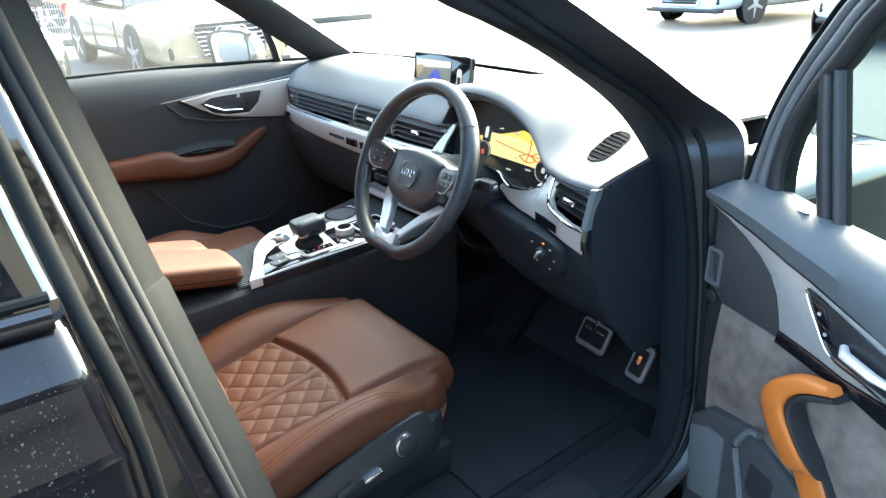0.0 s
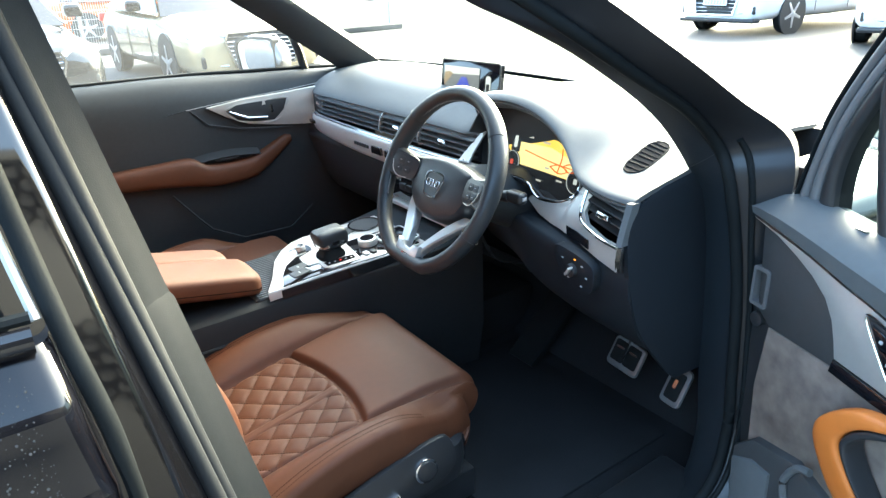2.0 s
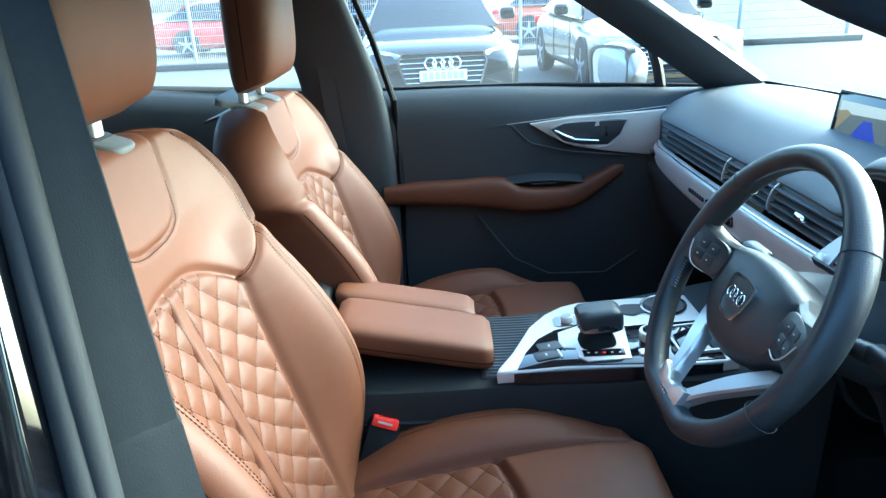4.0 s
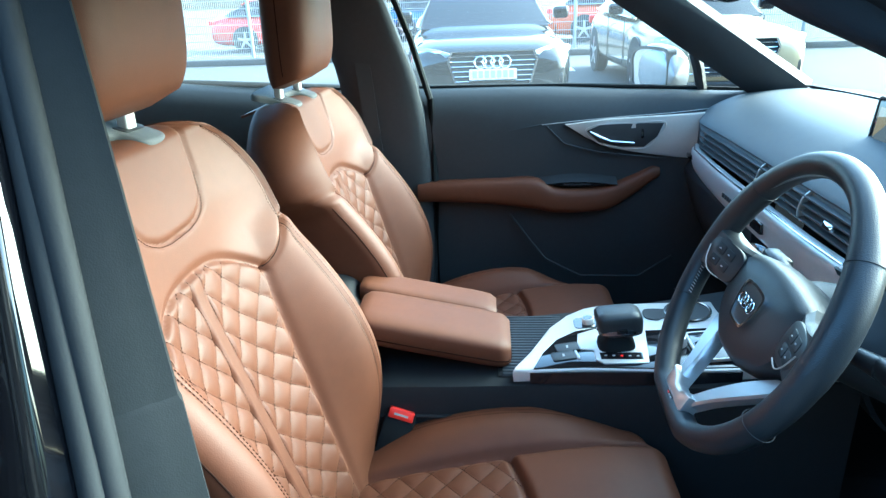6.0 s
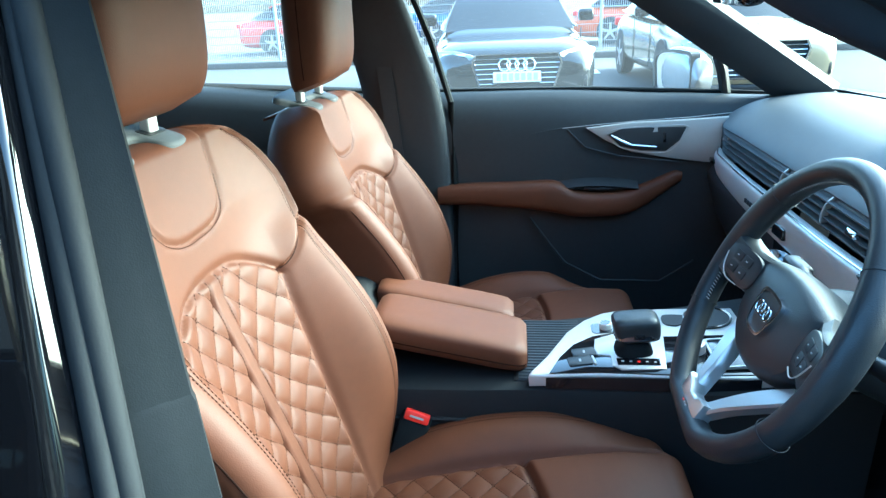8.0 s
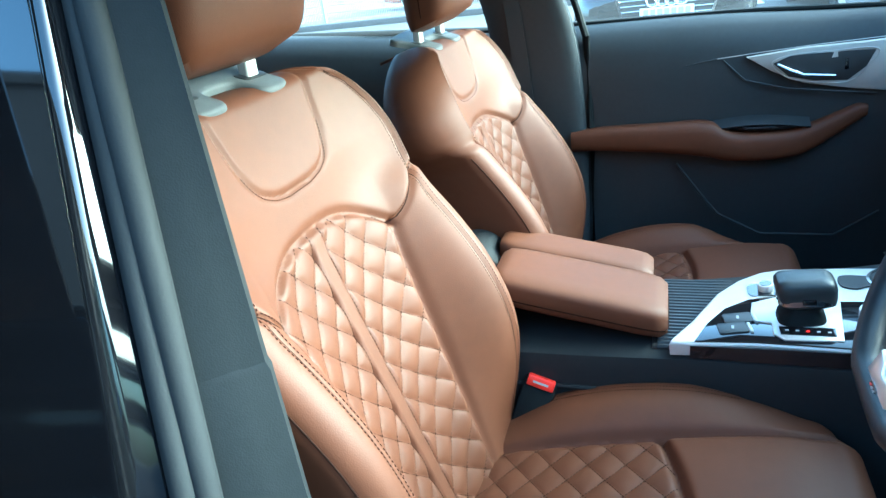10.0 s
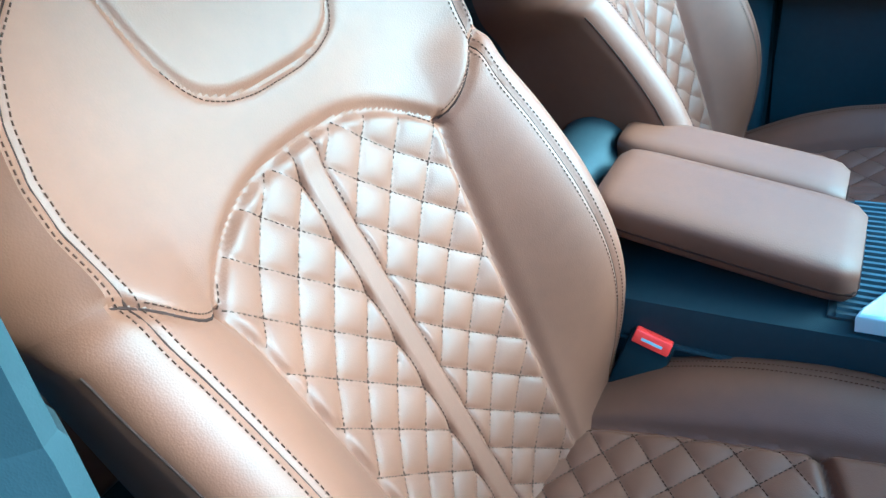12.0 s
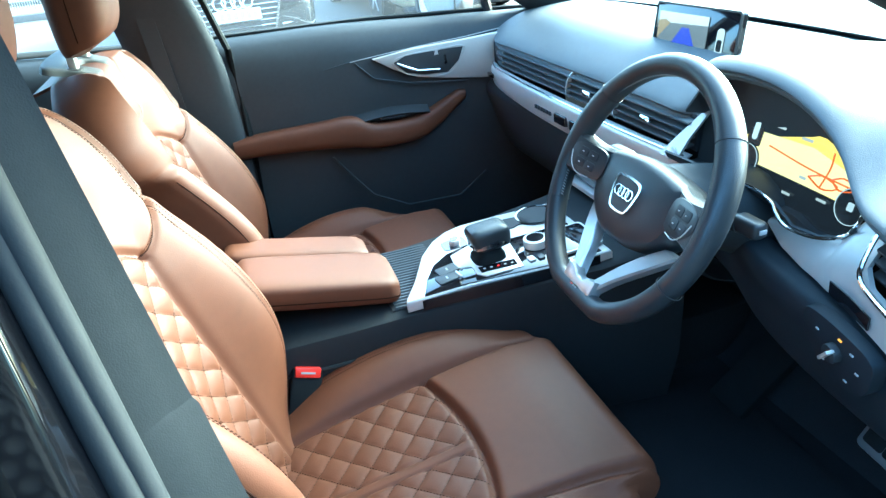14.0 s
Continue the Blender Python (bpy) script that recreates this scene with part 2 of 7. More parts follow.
def rounded(w, h, r, n=5):
    """The outline of a rectangle with rounded corners, about its middle."""
    out = []
    for cx, cy, a0 in ((w / 2 - r, h / 2 - r, 0), (-w / 2 + r, h / 2 - r, 90), (-w / 2 + r, -h / 2 + r, 180), (w / 2 - r, -h / 2 + r, 270)):
        out += [(cx + r * math.cos(radians(a0 + 90 * k / n)), cy + r * math.sin(radians(a0 + 90 * k / n))) for k in range(n + 1)]
    return out


def ring_outline(outer, inner, depth, m, bm=None):
    """A frame between two outlines with equally many points."""
    b = bmesh.new()
    n = len(outer)
    rows = [[b.verts.new((x, y, z)) for x, y in o] for o, z in ((outer, -depth), (outer, 0), (inner, 0), (inner, -depth))]
    for i in range(4):
        for j in range(n):
            b.faces.new((rows[i][j], rows[i][(j + 1) % n], rows[(i + 1) % 4][(j + 1) % n], rows[(i + 1) % 4][j]))
    bmesh.ops.recalc_face_normals(b, faces=b.faces[:])
    moved(b, m)
    return joined(bm, b)


def cyl(r, depth, m, seg=24, bevel=0.0, bm=None):
    return prism([(r * math.cos(2 * math.pi * k / seg), r * math.sin(2 * math.pi * k / seg)) for k in range(seg)], depth, m, bevel, bm=bm)


def axes(origin, x, y):
    """The pose with its x and y along the given ways."""
    x = Vector(x).normalized()
    z = x.cross(Vector(y)).normalized()
    y = z.cross(x)
    m = Matrix((x, y, z)).transposed().to_4x4()
    m.translation = origin
    return m


def lerp(x, xs, ys):
    return float(np.interp(x, xs, ys))


def rounded_table(xs, ys, blur=0.03):
    """A table read with its corners rounded off."""
    fine = np.linspace(xs[0], xs[-1], 600)
    val = np.interp(fine, xs, ys)
    k = max(3, int(blur / (fine[1] - fine[0])))
    for _ in range(2):
        val = np.convolve(np.pad(val, k, mode="edge"), np.ones(2 * k + 1) / (2 * k + 1), mode="valid")
    return fine, val


def smoothstep(x):
    x = np.clip(x, 0, 1)
    return x * x * (3 - 2 * x)


# ---- seats ----
RECLINE = radians(18.2)
PITCH_S, PITCH_H = 0.058, 0.0627  # width and height of a quilting diamond
QUILT_A, QUILT_B = 0.2245, 0.3445  # where its two rows of seams begin
BAND_S, BAND_W = 0.0015, 0.0155  # middle and half width of the plain band
FORWARD = 0.022  # how far the back stands before its hinge line


def groove(d, width, depth):
    return -depth * np.exp(-((d / width) ** 2))


def quilting(s, h, a0=QUILT_A, b0=QUILT_B, ps=PITCH_S, ph=PITCH_H, mid=BAND_S, half=BAND_W):
    """Height of the padded diamonds each side of a plain middle band."""
    q = np.abs(s - mid)
    fa = (q / ps + h / ph - a0) % 1.0
    fb = (q / ps - h / ph - b0) % 1.0
    puff = 0.0064 * (np.sin(np.pi * fa) * np.sin(np.pi * fb)) ** 0.42 - 0.0025
    band = np.abs(q) < half
    puff = np.where(band, 0.0030, puff)
    return puff + groove(q - half, 0.0028, 0.0035)


def back_w(h):
    return np.interp(h, [0.0, 0.10, 0.26, 0.34, 0.42, 0.467], [0.122, 0.128, 0.140, 0.148, 0.156, 0.167])


def back_arch(s):
    return 0.532 - 0.065 * np.minimum(np.abs(s) / 0.167, 1.4) ** 2.6


def back_seam(s):
    return 0.467 + 0.060 * smoothstep((np.abs(s) - 0.168) / 0.085)


HEAD_LOW = rounded_table([-0.124, -0.118, -0.111, -0.098, -0.085, -0.060, -0.03, 0.03, 0.060, 0.085, 0.098, 0.111, 0.118, 0.124], [0.745, 0.700, 0.655, 0.622, 0.606, 0.595, 0.590, 0.590, 0.595, 0.606, 0.622, 0.655, 0.700, 0.745], 0.006)


def head_low(s):
    """Lower edge of the panel below the headrest."""
    s = np.asarray(s) + 0.008
    return np.interp(np.where(s > 0, s * 1.06, s), *HEAD_LOW)


def back_zone(s, h):
    """0 quilted middle, 1 shoulders, 2 head panel, 3 and 4 the side bolsters."""
    s_, h_ = np.abs(s), h
    zone = np.ones(np.shape(s), int)
    zone = np.where(h_ > head_low(s), 2, zone)
    zone = np.where((s_ < back_w(h)) & (h_ < back_arch(s)), 0, zone)
    zone = np.where((s_ >= back_w(h)) & (h_ < back_seam(s)), np.where(s < 0, 3, 4), zone)
    return zone


BACK_CREST = rounded_table([-0.05, 0.03, 0.10, 0.18, 0.25, 0.34, 0.43, 0.495, 0.535, 0.60, 0.65, 0.70, 0.75], [0.02, 0.035, 0.078, 0.115, 0.128, 0.122, 0.098, 0.073, 0.062, 0.060, 0.054, 0.042, 0.028])
BACK_WIDE = rounded_table([-0.05, 0.45, 0.512, 0.54, 0.58, 0.61, 0.645, 0.665, 0.687, 0.706, 0.745], [0.240, 0.243, 0.242, 0.2425, 0.2465, 0.2435, 0.2325, 0.221, 0.207, 0.184, 0.138], 0.010)
GUSSET = rounded_table([-0.05, 0.50, 0.545, 0.60, 0.66, 0.70, 0.72, 0.745], [0.032, 0.034, 0.056, 0.060, 0.050, 0.038, 0.032, 0.026], 0.012)  # width beyond the crease


def back_depth(s, h):
    """How far the seat back stands forward of its plane."""
    w, crest, wide = back_w(np.minimum(h, 0.467)), np.interp(h, *BACK_CREST), np.interp(h, *BACK_WIDE)
    a = np.abs(s)
    low = np.interp(h, [0.0, 0.5, 0.6, 0.75], [0.030, 0.031, 0.026, 0.018])
    base = np.interp(h, [0.0, 0.5, 0.6, 0.75], [0.0, 0.002, 0.012, 0.010])
    inner = base + (low - base) * np.clip(a / w, 0, 1) ** 3
    outer = low + (crest - low) * np.sin(np.clip((a - w) / np.maximum(wide - w, 0.004), 0, 1) * np.pi / 2) ** 1.15
    shoulder = base + (crest - base) * np.clip(a / wide, 0, 1) ** 3.2
    f = smoothstep((h - 0.50) / 0.06)
    return (1 - f) * np.where(a < w, inner, outer) + f * shoulder


def twin_s(h):
    """The double-stitched seam along the bolster and up round the shoulder."""
    return np.interp(h, [0.0, 0.35, 0.46, 0.53, 0.5775, 0.61, 0.645, 0.665, 0.687, 0.706, 0.745], [0.228, 0.226, 0.227, 0.2325, 0.238, 0.235, 0.2235, 0.212, 0.198, 0.175, 0.130])


def wrap_at(h, w):
    """The skin beyond the crease: how far out and how far back, for an angle from 0 to a quarter turn."""
    f = smoothstep((h - 0.505) / 0.05)
    w0 = 0.75 * f
    out = np.interp(h, *GUSSET) * (np.sin(np.maximum(w, w0)) - np.sin(w0)) / (1 - np.sin(w0) + 1e-9)
    back = (0.040 + 0.055 * f) * (np.cos(w0) - np.cos(np.maximum(w, w0))) / np.cos(w0)
    return out, back


def back_relief(s, h):
    zone = back_zone(s, h)
    a = np.abs(s)
    side = np.where(h < 0.47, np.abs(a - back_w(h)), 1.0)
    arch = np.where((a < 0.17), np.abs(h - back_arch(s)) * 0.85, 1.0)
    seam = np.where(a > 0.165, np.abs(h - back_seam(s)), 1.0)
    head = np.where(h > 0.575, np.abs(h - head_low(s)) / np.sqrt(1 + ((head_low(s + 0.002) - head_low(s - 0.002)) / 0.004) ** 2), 1.0)
    near = np.minimum(side, arch)
    n = np.where(zone == 0, quilting(s, h) * smoothstep(near / 0.009), 0.0)
    n = n + groove(side, 0.007, 0.006) + groove(arch, 0.007, 0.007) + groove(seam, 0.005, 0.005) + groove(seam, 0.010, 0.005) * smoothstep((a - 0.19) / 0.05) + groove(head, 0.0055, 0.005)
    twin = np.abs(a - twin_s(h))
    n = n + groove(twin, 0.0030, 0.0026)
    return n


def back_rear(h):
    return lerp(h, [0.30, 0.55, 0.74], [-0.115, -0.100, -0.072])


TOP_DEEP = 0.080  # how far the rounded top runs back


def back_grid():
    """Points (s, h, n) and their zones over the whole front and the sides."""
    hs = np.concatenate([np.linspace(-0.04, 0.706, 236), 0.706 + 0.036 * np.sin(np.linspace(0.12, np.pi / 2, 18))])
    drop = np.concatenate([np.zeros(236), TOP_DEEP * (1 - np.cos(np.linspace(0.12, np.pi / 2, 18)))])
    front = np.linspace(-1, 1, 193)
    wrap = np.linspace(0.1, np.pi / 2, 12)
    rows, zones = [], []
    for h, d in zip(hs, drop):
        wide, crest = np.interp(h, *BACK_WIDE), np.interp(h, *BACK_CREST)
        shrink = 1 - 0.20 * d / TOP_DEEP
        s = front * wide * shrink
        n = back_depth(s, h) + back_relief(s, h) - d
        notch = 0.005 * math.exp(-(((h - 0.527) / 0.011) ** 2))
        steep = 0.75 * float(smoothstep((h - 0.505) / 0.05))
        turn = steep + (np.pi / 2 - steep) * (wrap / wrap[-1])
        out, back = wrap_at(h, turn)
        full = float(np.interp(h, *GUSSET)) * (1 - 0.7 * d / TOP_DEEP)
        out, back = out * (1 - 0.7 * d / TOP_DEEP), back * (1 - 0.85 * d / TOP_DEEP)
        ws, wn_ = wide * shrink + out - notch * np.sin(turn), crest - back - d - notch * np.cos(turn)
        rear = min(back_rear(h), wn_[-1] - 0.004)
        tail_s, tail_n = [wide * shrink + full - 0.003, wide * shrink + full - 0.014], [0.5 * (wn_[-1] + rear), rear]
        right = list(zip(np.concatenate([ws, tail_s]), np.concatenate([wn_, tail_n])))
        pts = [(-a, b) for a, b in right[::-1]] + list(zip(s, n)) + right
        rows.append([(a, h, b) for a, b in pts])
        zones.append(back_zone(np.array([a for a, _ in pts]), h))
    return np.array(rows), np.array(zones)


def split_skin(points, zones, count):
    """One bmesh for each zone of a gridded skin."""
    out = []
    nr, nc = zones.shape
    cell = zones[:-1, :-1]
    for z in range(count):
        b, made = bmesh.new(), {}
        for i, j in zip(*np.nonzero(cell == z)):
            loop = []
            for k in ((i, j), (i, j + 1), (i + 1, j + 1), (i + 1, j)):
                if k not in made:
                    made[k] = b.verts.new(tuple(map(float, points[k])))
                loop.append(made[k])
            b.faces.new(loop)
        out.append(b)
    return out


def back_place(s, h, n):
    sn, cs = math.sin(RECLINE), math.cos(RECLINE)
    s = s - 0.008 * smoothstep((h - 0.47) / 0.09)  # the upper part sits a little inboard
    return np.stack([s, -0.10 + FORWARD - h * sn + n * cs, 0.645 + h * cs + n * sn], -1)


def stitch_run(line, normal_of, bm, length=0.0034, gap=0.0016, r=0.0006):
    """Small thread stitches along a line of points."""
    line = np.array(line)
    seg = np.linalg.norm(np.diff(line, axis=0), axis=1)
    dist = np.concatenate([[0], np.cumsum(seg)])
    at = 0.0
    verts, faces = [], []
    while at + length < dist[-1]:
        a = np.array([np.interp(at, dist, line[:, k]) for k in range(3)])
        b = np.array([np.interp(at + length, dist, line[:, k]) for k in range(3)])
        d = (b - a) / max(np.linalg.norm(b - a), 1e-9)
        up = np.array(normal_of)
        side = np.cross(d, up)
        side /= max(np.linalg.norm(side), 1e-9)
        base = [bm.verts.new(tuple(p)) for p in (a + side * r, a - side * r, (a * 0.8 + b * 0.2) + up * r * 1.6, (a * 0.2 + b * 0.8) + up * r * 1.6, b + side * r, b - side * r)]
        for f in ((0, 2, 3, 4), (1, 5, 3, 2), (0, 1, 2), (4, 3, 5)):
            bm.faces.new([base[k] for k in f])
        at += length + gap


def back_line(s, h, lift=0.0006):
    s, h = np.array(s, float), np.array(h, float)
    return back_place(s, h, back_depth(s, h) + back_relief(s, h) + lift)


# cushion, in s across and y ahead
CUSH_QUILT = (0.827, 0.560, 0.062, 0.059, 0.021, 0.0115)  # first seams, width and height of a diamond, middle and half width of the band
def cush_w(y):
    return np.interp(y, [-0.10, 0.20, 0.45], [0.150, 0.172, 0.186])


def cush_arch(s):
    return 0.247 - 0.025 * np.minimum(np.abs(s - 0.02) / 0.15, 1.6) ** 2


CUSH_MID = rounded_table([-0.14, 0.0, 0.10, 0.20, 0.30, 0.38, 0.44], [0.640, 0.676, 0.694, 0.708, 0.730, 0.742, 0.735])
CUSH_INNER = rounded_table([-0.14, -0.05, 0.05, 0.15, 0.25, 0.33, 0.40, 0.46], [-0.01, 0.012, 0.036, 0.046, 0.040, 0.022, 0.004, -0.004])
CUSH_SIDE = rounded_table([-0.14, -0.05, 0.05, 0.15, 0.25, 0.33, 0.40, 0.46], [-0.01, 0.012, 0.036, 0.046, 0.036, 0.004, -0.024, -0.032])


def cush_zone(s, y):
    zone = np.where(np.abs(s) < cush_w(y), np.where(y < cush_arch(s), 0, 1), np.where(s < 0, 2, 3))
    return zone


def cush_height(s, y):
    a, w = np.abs(s), cush_w(y)
    mid, side = np.interp(y, *CUSH_MID), np.where(np.asarray(s) > 0, np.interp(y, *CUSH_SIDE), np.interp(y, *CUSH_INNER))
    inner = 0.012 * np.clip(a / w, 0, 1) ** 2 * np.interp(y, [0.2, 0.35], [1, 0])
    outer = 0.012 * np.interp(y, [0.2, 0.35], [1, 0]) + side * np.sin(np.clip((a - w) / 0.066, 0, 1) * np.pi / 2)
    z = mid + np.where(a < w, inner, outer)
    zone = cush_zone(s, y)
    near = np.minimum(np.abs(a - w), np.abs(y - cush_arch(s)))
    z = z + np.where(zone == 0, 0.75 * quilting(s, y, *CUSH_QUILT), np.where(zone == 1, 0.007, 0.0)) * smoothstep(near / 0.009)
    z = z + groove(np.abs(a - w), 0.008, 0.010) + np.where(a < w, groove(np.abs(y - cush_arch(s)), 0.008, 0.009), 0)
    return z


def cush_grid():
    ys = np.concatenate([np.linspace(-0.14, 0.450, 190), 0.450 + 0.042 * np.sin(np.linspace(0.1, 2.6, 22))])
    fall = np.concatenate([np.zeros(190), 0.045 * (1 - np.cos(np.linspace(0.1, 2.6, 22)))])
    front = np.linspace(-1, 1, 185)
    wrap = np.linspace(0.1, np.pi / 2, 9)
    rows, zones = [], []
    for y, f in zip(ys, fall):
        wide = np.interp(y, [-0.14, 0.25, 0.41, 0.455, 0.492], [0.245, 0.245, 0.224, 0.212, 0.195])
        s = front * wide
        yy = min(y, 0.450)
        z = cush_height(s, yy) - f
        edges = [cush_height(np.array([sg * wide]), yy)[0] - f for sg in (-1, 1)]
        wide += 0.010
        flanks = []
        for edge in edges:
            ws, wz = wide + 0.016 * np.sin(wrap), edge - 0.018 * (1 - np.cos(wrap))
            flanks.append(list(zip(ws, wz)) + [(wide + 0.021, edge - 0.040 + 0.2 * f), (wide + 0.020, edge - 0.068 + 0.4 * f), (wide + 0.010, edge - 0.092 + 0.6 * f)])
        pts = [(-a, b) for a, b in flanks[0][::-1]] + list(zip(s, z)) + flanks[1]
        back = 0.050 * smoothstep((y - 0.22) / 0.24)
        rows.append([(a, y - (back if a > 0 else 0.4 * back) * smoothstep((abs(a) - cush_w(yy) - 0.004) / 0.014), b) for a, b in pts])
        zones.append(cush_zone(np.array([a for a, _ in pts]), yy))
    return np.array(rows), np.array(zones)


def post_n(h):
    """The headrest and its posts stand steeper than the back."""
    return -0.030 + 0.34 * (h - 0.735)


def headrest_bm():
    """A padded block, fuller in front, with a crease down each side."""
    rings = []
    for t in np.linspace(0, 1, 29):
        h = 0.762 + 0.246 * t
        e = (1 - abs(2 * t - 1) ** 3.4) ** (1 / 3.4)
        w, d0, d1 = 0.096 + 0.040 * e, 0.024 + 0.024 * e, 0.022 + 0.060 * e
        if t in (0.0, 1.0):
            w, d0, d1 = 0.090, 0.018, 0.010
        ring = []
        for k in range(64):
            a = 2 * math.pi * k / 64
            c, q = math.cos(a), math.sin(a)
            x = w * math.copysign(abs(c) ** 0.5, c)
            y = (d1 if q > 0 else d0) * math.copysign(abs(q) ** 0.62, q)
            crease = 0.0035 * math.exp(-((y - 0.004) / 0.003) ** 2)
            bow = 0.008 * (abs(c) ** 3) * (1 if q > 0 else 0)
            ring.append(tuple(back_place(np.array(x * (1 - crease / 0.15)), np.array(h), np.array(y + bow + 0.027 + post_n(h)))))
        rings.append(ring)
    return loft(rings)


def make_seat(label):
    seat = thing("car_seat", label, "car seat", "front seats")
    pts, zones = back_grid()
    world_pts = back_place(pts[..., 0], pts[..., 1], pts[..., 2])
    names = ("quilted_back_panel", "shoulder_panel", "head_panel", "side_bolster", "side_bolster")
    back = [part(n, b, LEATHER, seat) for n, b in zip(names, split_skin(world_pts, zones, 5))]
    # rear shell
    rows = []
    for h in np.linspace(-0.04, 0.712, 30):
        wide = np.interp(h, *BACK_WIDE) * (1 - 0.25 * max(0, (h - 0.715) / 0.03)) + np.interp(h, *GUSSET) - 0.020
        rows.append([back_place(np.array(s * wide), np.array(h), np.array(back_rear(h) - 0.035 * (1 - s ** 4) * min(1, (0.76 - h) / 0.15))) for s in np.linspace(-1, 1, 25)])
    part("rear_shell", thick(rows, 0.004), HARD_BLACK, seat)
    top = [[back_place(np.array(s * 0.128), np.array(0.741), np.array(n)) for s in np.linspace(-1, 1, 13)] for n in np.linspace(-0.110, -0.045, 9)]
    part("top_cover", thick(top, 0.006), LEATHER, seat)
    # headrest and posts
    part("headrest", headrest_bm(), LEATHER, seat)
    PLATE_POSE = axes(tuple(back_place(np.array(0.0), np.array(0.747), np.array(-0.036))), (1, 0, 0), (0, math.cos(radians(17)), -math.sin(radians(17))))
    for sx in (-1, 1):
        line = [tuple(back_place(np.array(sx * 0.077), np.array(h), np.array(post_n(h)))) for h in np.linspace(0.730, 0.82, 6)]
        part("headrest_post", loft([[tuple(Vector(p) + Vector((x, y, 0))) for x, y in rounded(0.026, 0.017, 0.004)] for p in line]), BRUSHED, seat, "brushed steel post")
        part("post_slot", prism(rounded(0.052, 0.026, 0.008), 0.003, PLATE_POSE @ Matrix.Translation((sx * 0.077, 0.010, 0.0072)), 0.001), HARD_BLACK, seat, "dark slot in the guide plate")
    plate = [(-0.128, -0.040), (0.128, -0.040), (0.132, 0.0), (0.124, 0.042), (0.075, 0.048), (0.050, 0.040), (0.036, 0.008), (-0.036, 0.008), (-0.050, 0.040), (-0.075, 0.048), (-0.124, 0.042), (-0.132, 0.0)]
    part("post_plate", prism([(p[0] * 0.82, p[1] * 1.22) for p in curve_points(plate, 60, True)], 0.014, PLATE_POSE @ Matrix.Translation((0, 0, 0.006)), 0.006, 3), DASH_SKIN, seat, "grey plastic headrest guide plate")
    # cushion
    pts, zones = cush_grid()
    names = ("quilted_cushion_panel", "thigh_support", "cushion_bolster", "cushion_bolster")
    for n, b in zip(names, split_skin(pts, zones, 4)):
        part(n, b, LEATHER, seat)
    # base, side valance and rails
    rows = []
    for z, grow in ((0.615, -0.01), (0.60, 0.008), (0.575, 0.012), (0.535, 0.006), (0.525, -0.01)):
        rows.append([(x, y, z + (0.05 * smoothstep((y + 0.05) / 0.4) if z > 0.59 else 0.03 * smoothstep((y + 0.05) / 0.4))) for x, y in rounded_at(0.52 + 2 * grow, 0.50 + grow, 0.05, 0.16)])
    part("seat_base", loft(rows[::-1]), HARD_BLACK, seat)
    for sx in (-1, 1):
        part("seat_rail", block(sx * 0.21 - 0.02, sx * 0.21 + 0.02, -0.12, 0.45, 0.455, 0.53, 0.006), HARD_BLACK, seat)
        part("rail_riser", block(sx * 0.21 - 0.012, sx * 0.21 + 0.012, -0.02, 0.33, 0.525, 0.60, 0.004), HARD_BLACK, seat)
    # seams that run round the sides
    for sg in (-1, 1):
        line = [back_line([sg * q], [float(back_seam(q))], 0.0)[0] for q in np.linspace(0.170, 0.238, 10)]
        hh = float(back_seam(0.25))
        wide, crest = np.interp(hh, *BACK_WIDE), np.interp(hh, *BACK_CREST)
        for w in np.linspace(0.45, math.pi / 2, 10):
            out, back = wrap_at(hh, w)
            line.append(back_place(np.array(sg * (wide + out - 0.008 * math.sin(w))), np.array(hh), np.array(crest - back - 0.008 * math.cos(w))))
        part("side_seam", tube([tuple(p) for p in line], 0.0015, 6), SEAM, seat, "dark seam round the bolster")
        # piping in the front edge seam and an outer seam on the bolster
        h = np.linspace(0.0, 0.712, 110)
        part("edge_seam", tube([tuple(p) for p in back_line(sg * twin_s(h), h, -0.0006)], 0.0012, 6), SEAM, seat, "dark seam along the bolster edge")
        h = np.linspace(0.0, 0.500, 50)
        w = 1.15
        line = back_place(sg * (np.interp(h, *BACK_WIDE) + np.interp(h, *GUSSET) * math.sin(w)), h, np.interp(h, *BACK_CREST) - 0.040 * (1 - math.cos(w)))
        part("outer_seam", tube([tuple(p) for p in line], 0.0012, 6), SEAM, seat)
        hr = []
        for t in np.linspace(0.10, 0.92, 24):
            h_ = 0.762 + 0.246 * t
            e = (1 - abs(2 * t - 1) ** 3.4) ** (1 / 3.4)
            hr.append(tuple(back_place(np.array(sg * (0.096 + 0.040 * e) * 0.992), np.array(h_), np.array(0.031 + post_n(h_)))))
        part("headrest_seam", tube(hr, 0.0014, 6), SEAM, seat)
    # stitching
    bm = bmesh.new()
    up = (0, math.cos(RECLINE), math.sin(RECLINE))
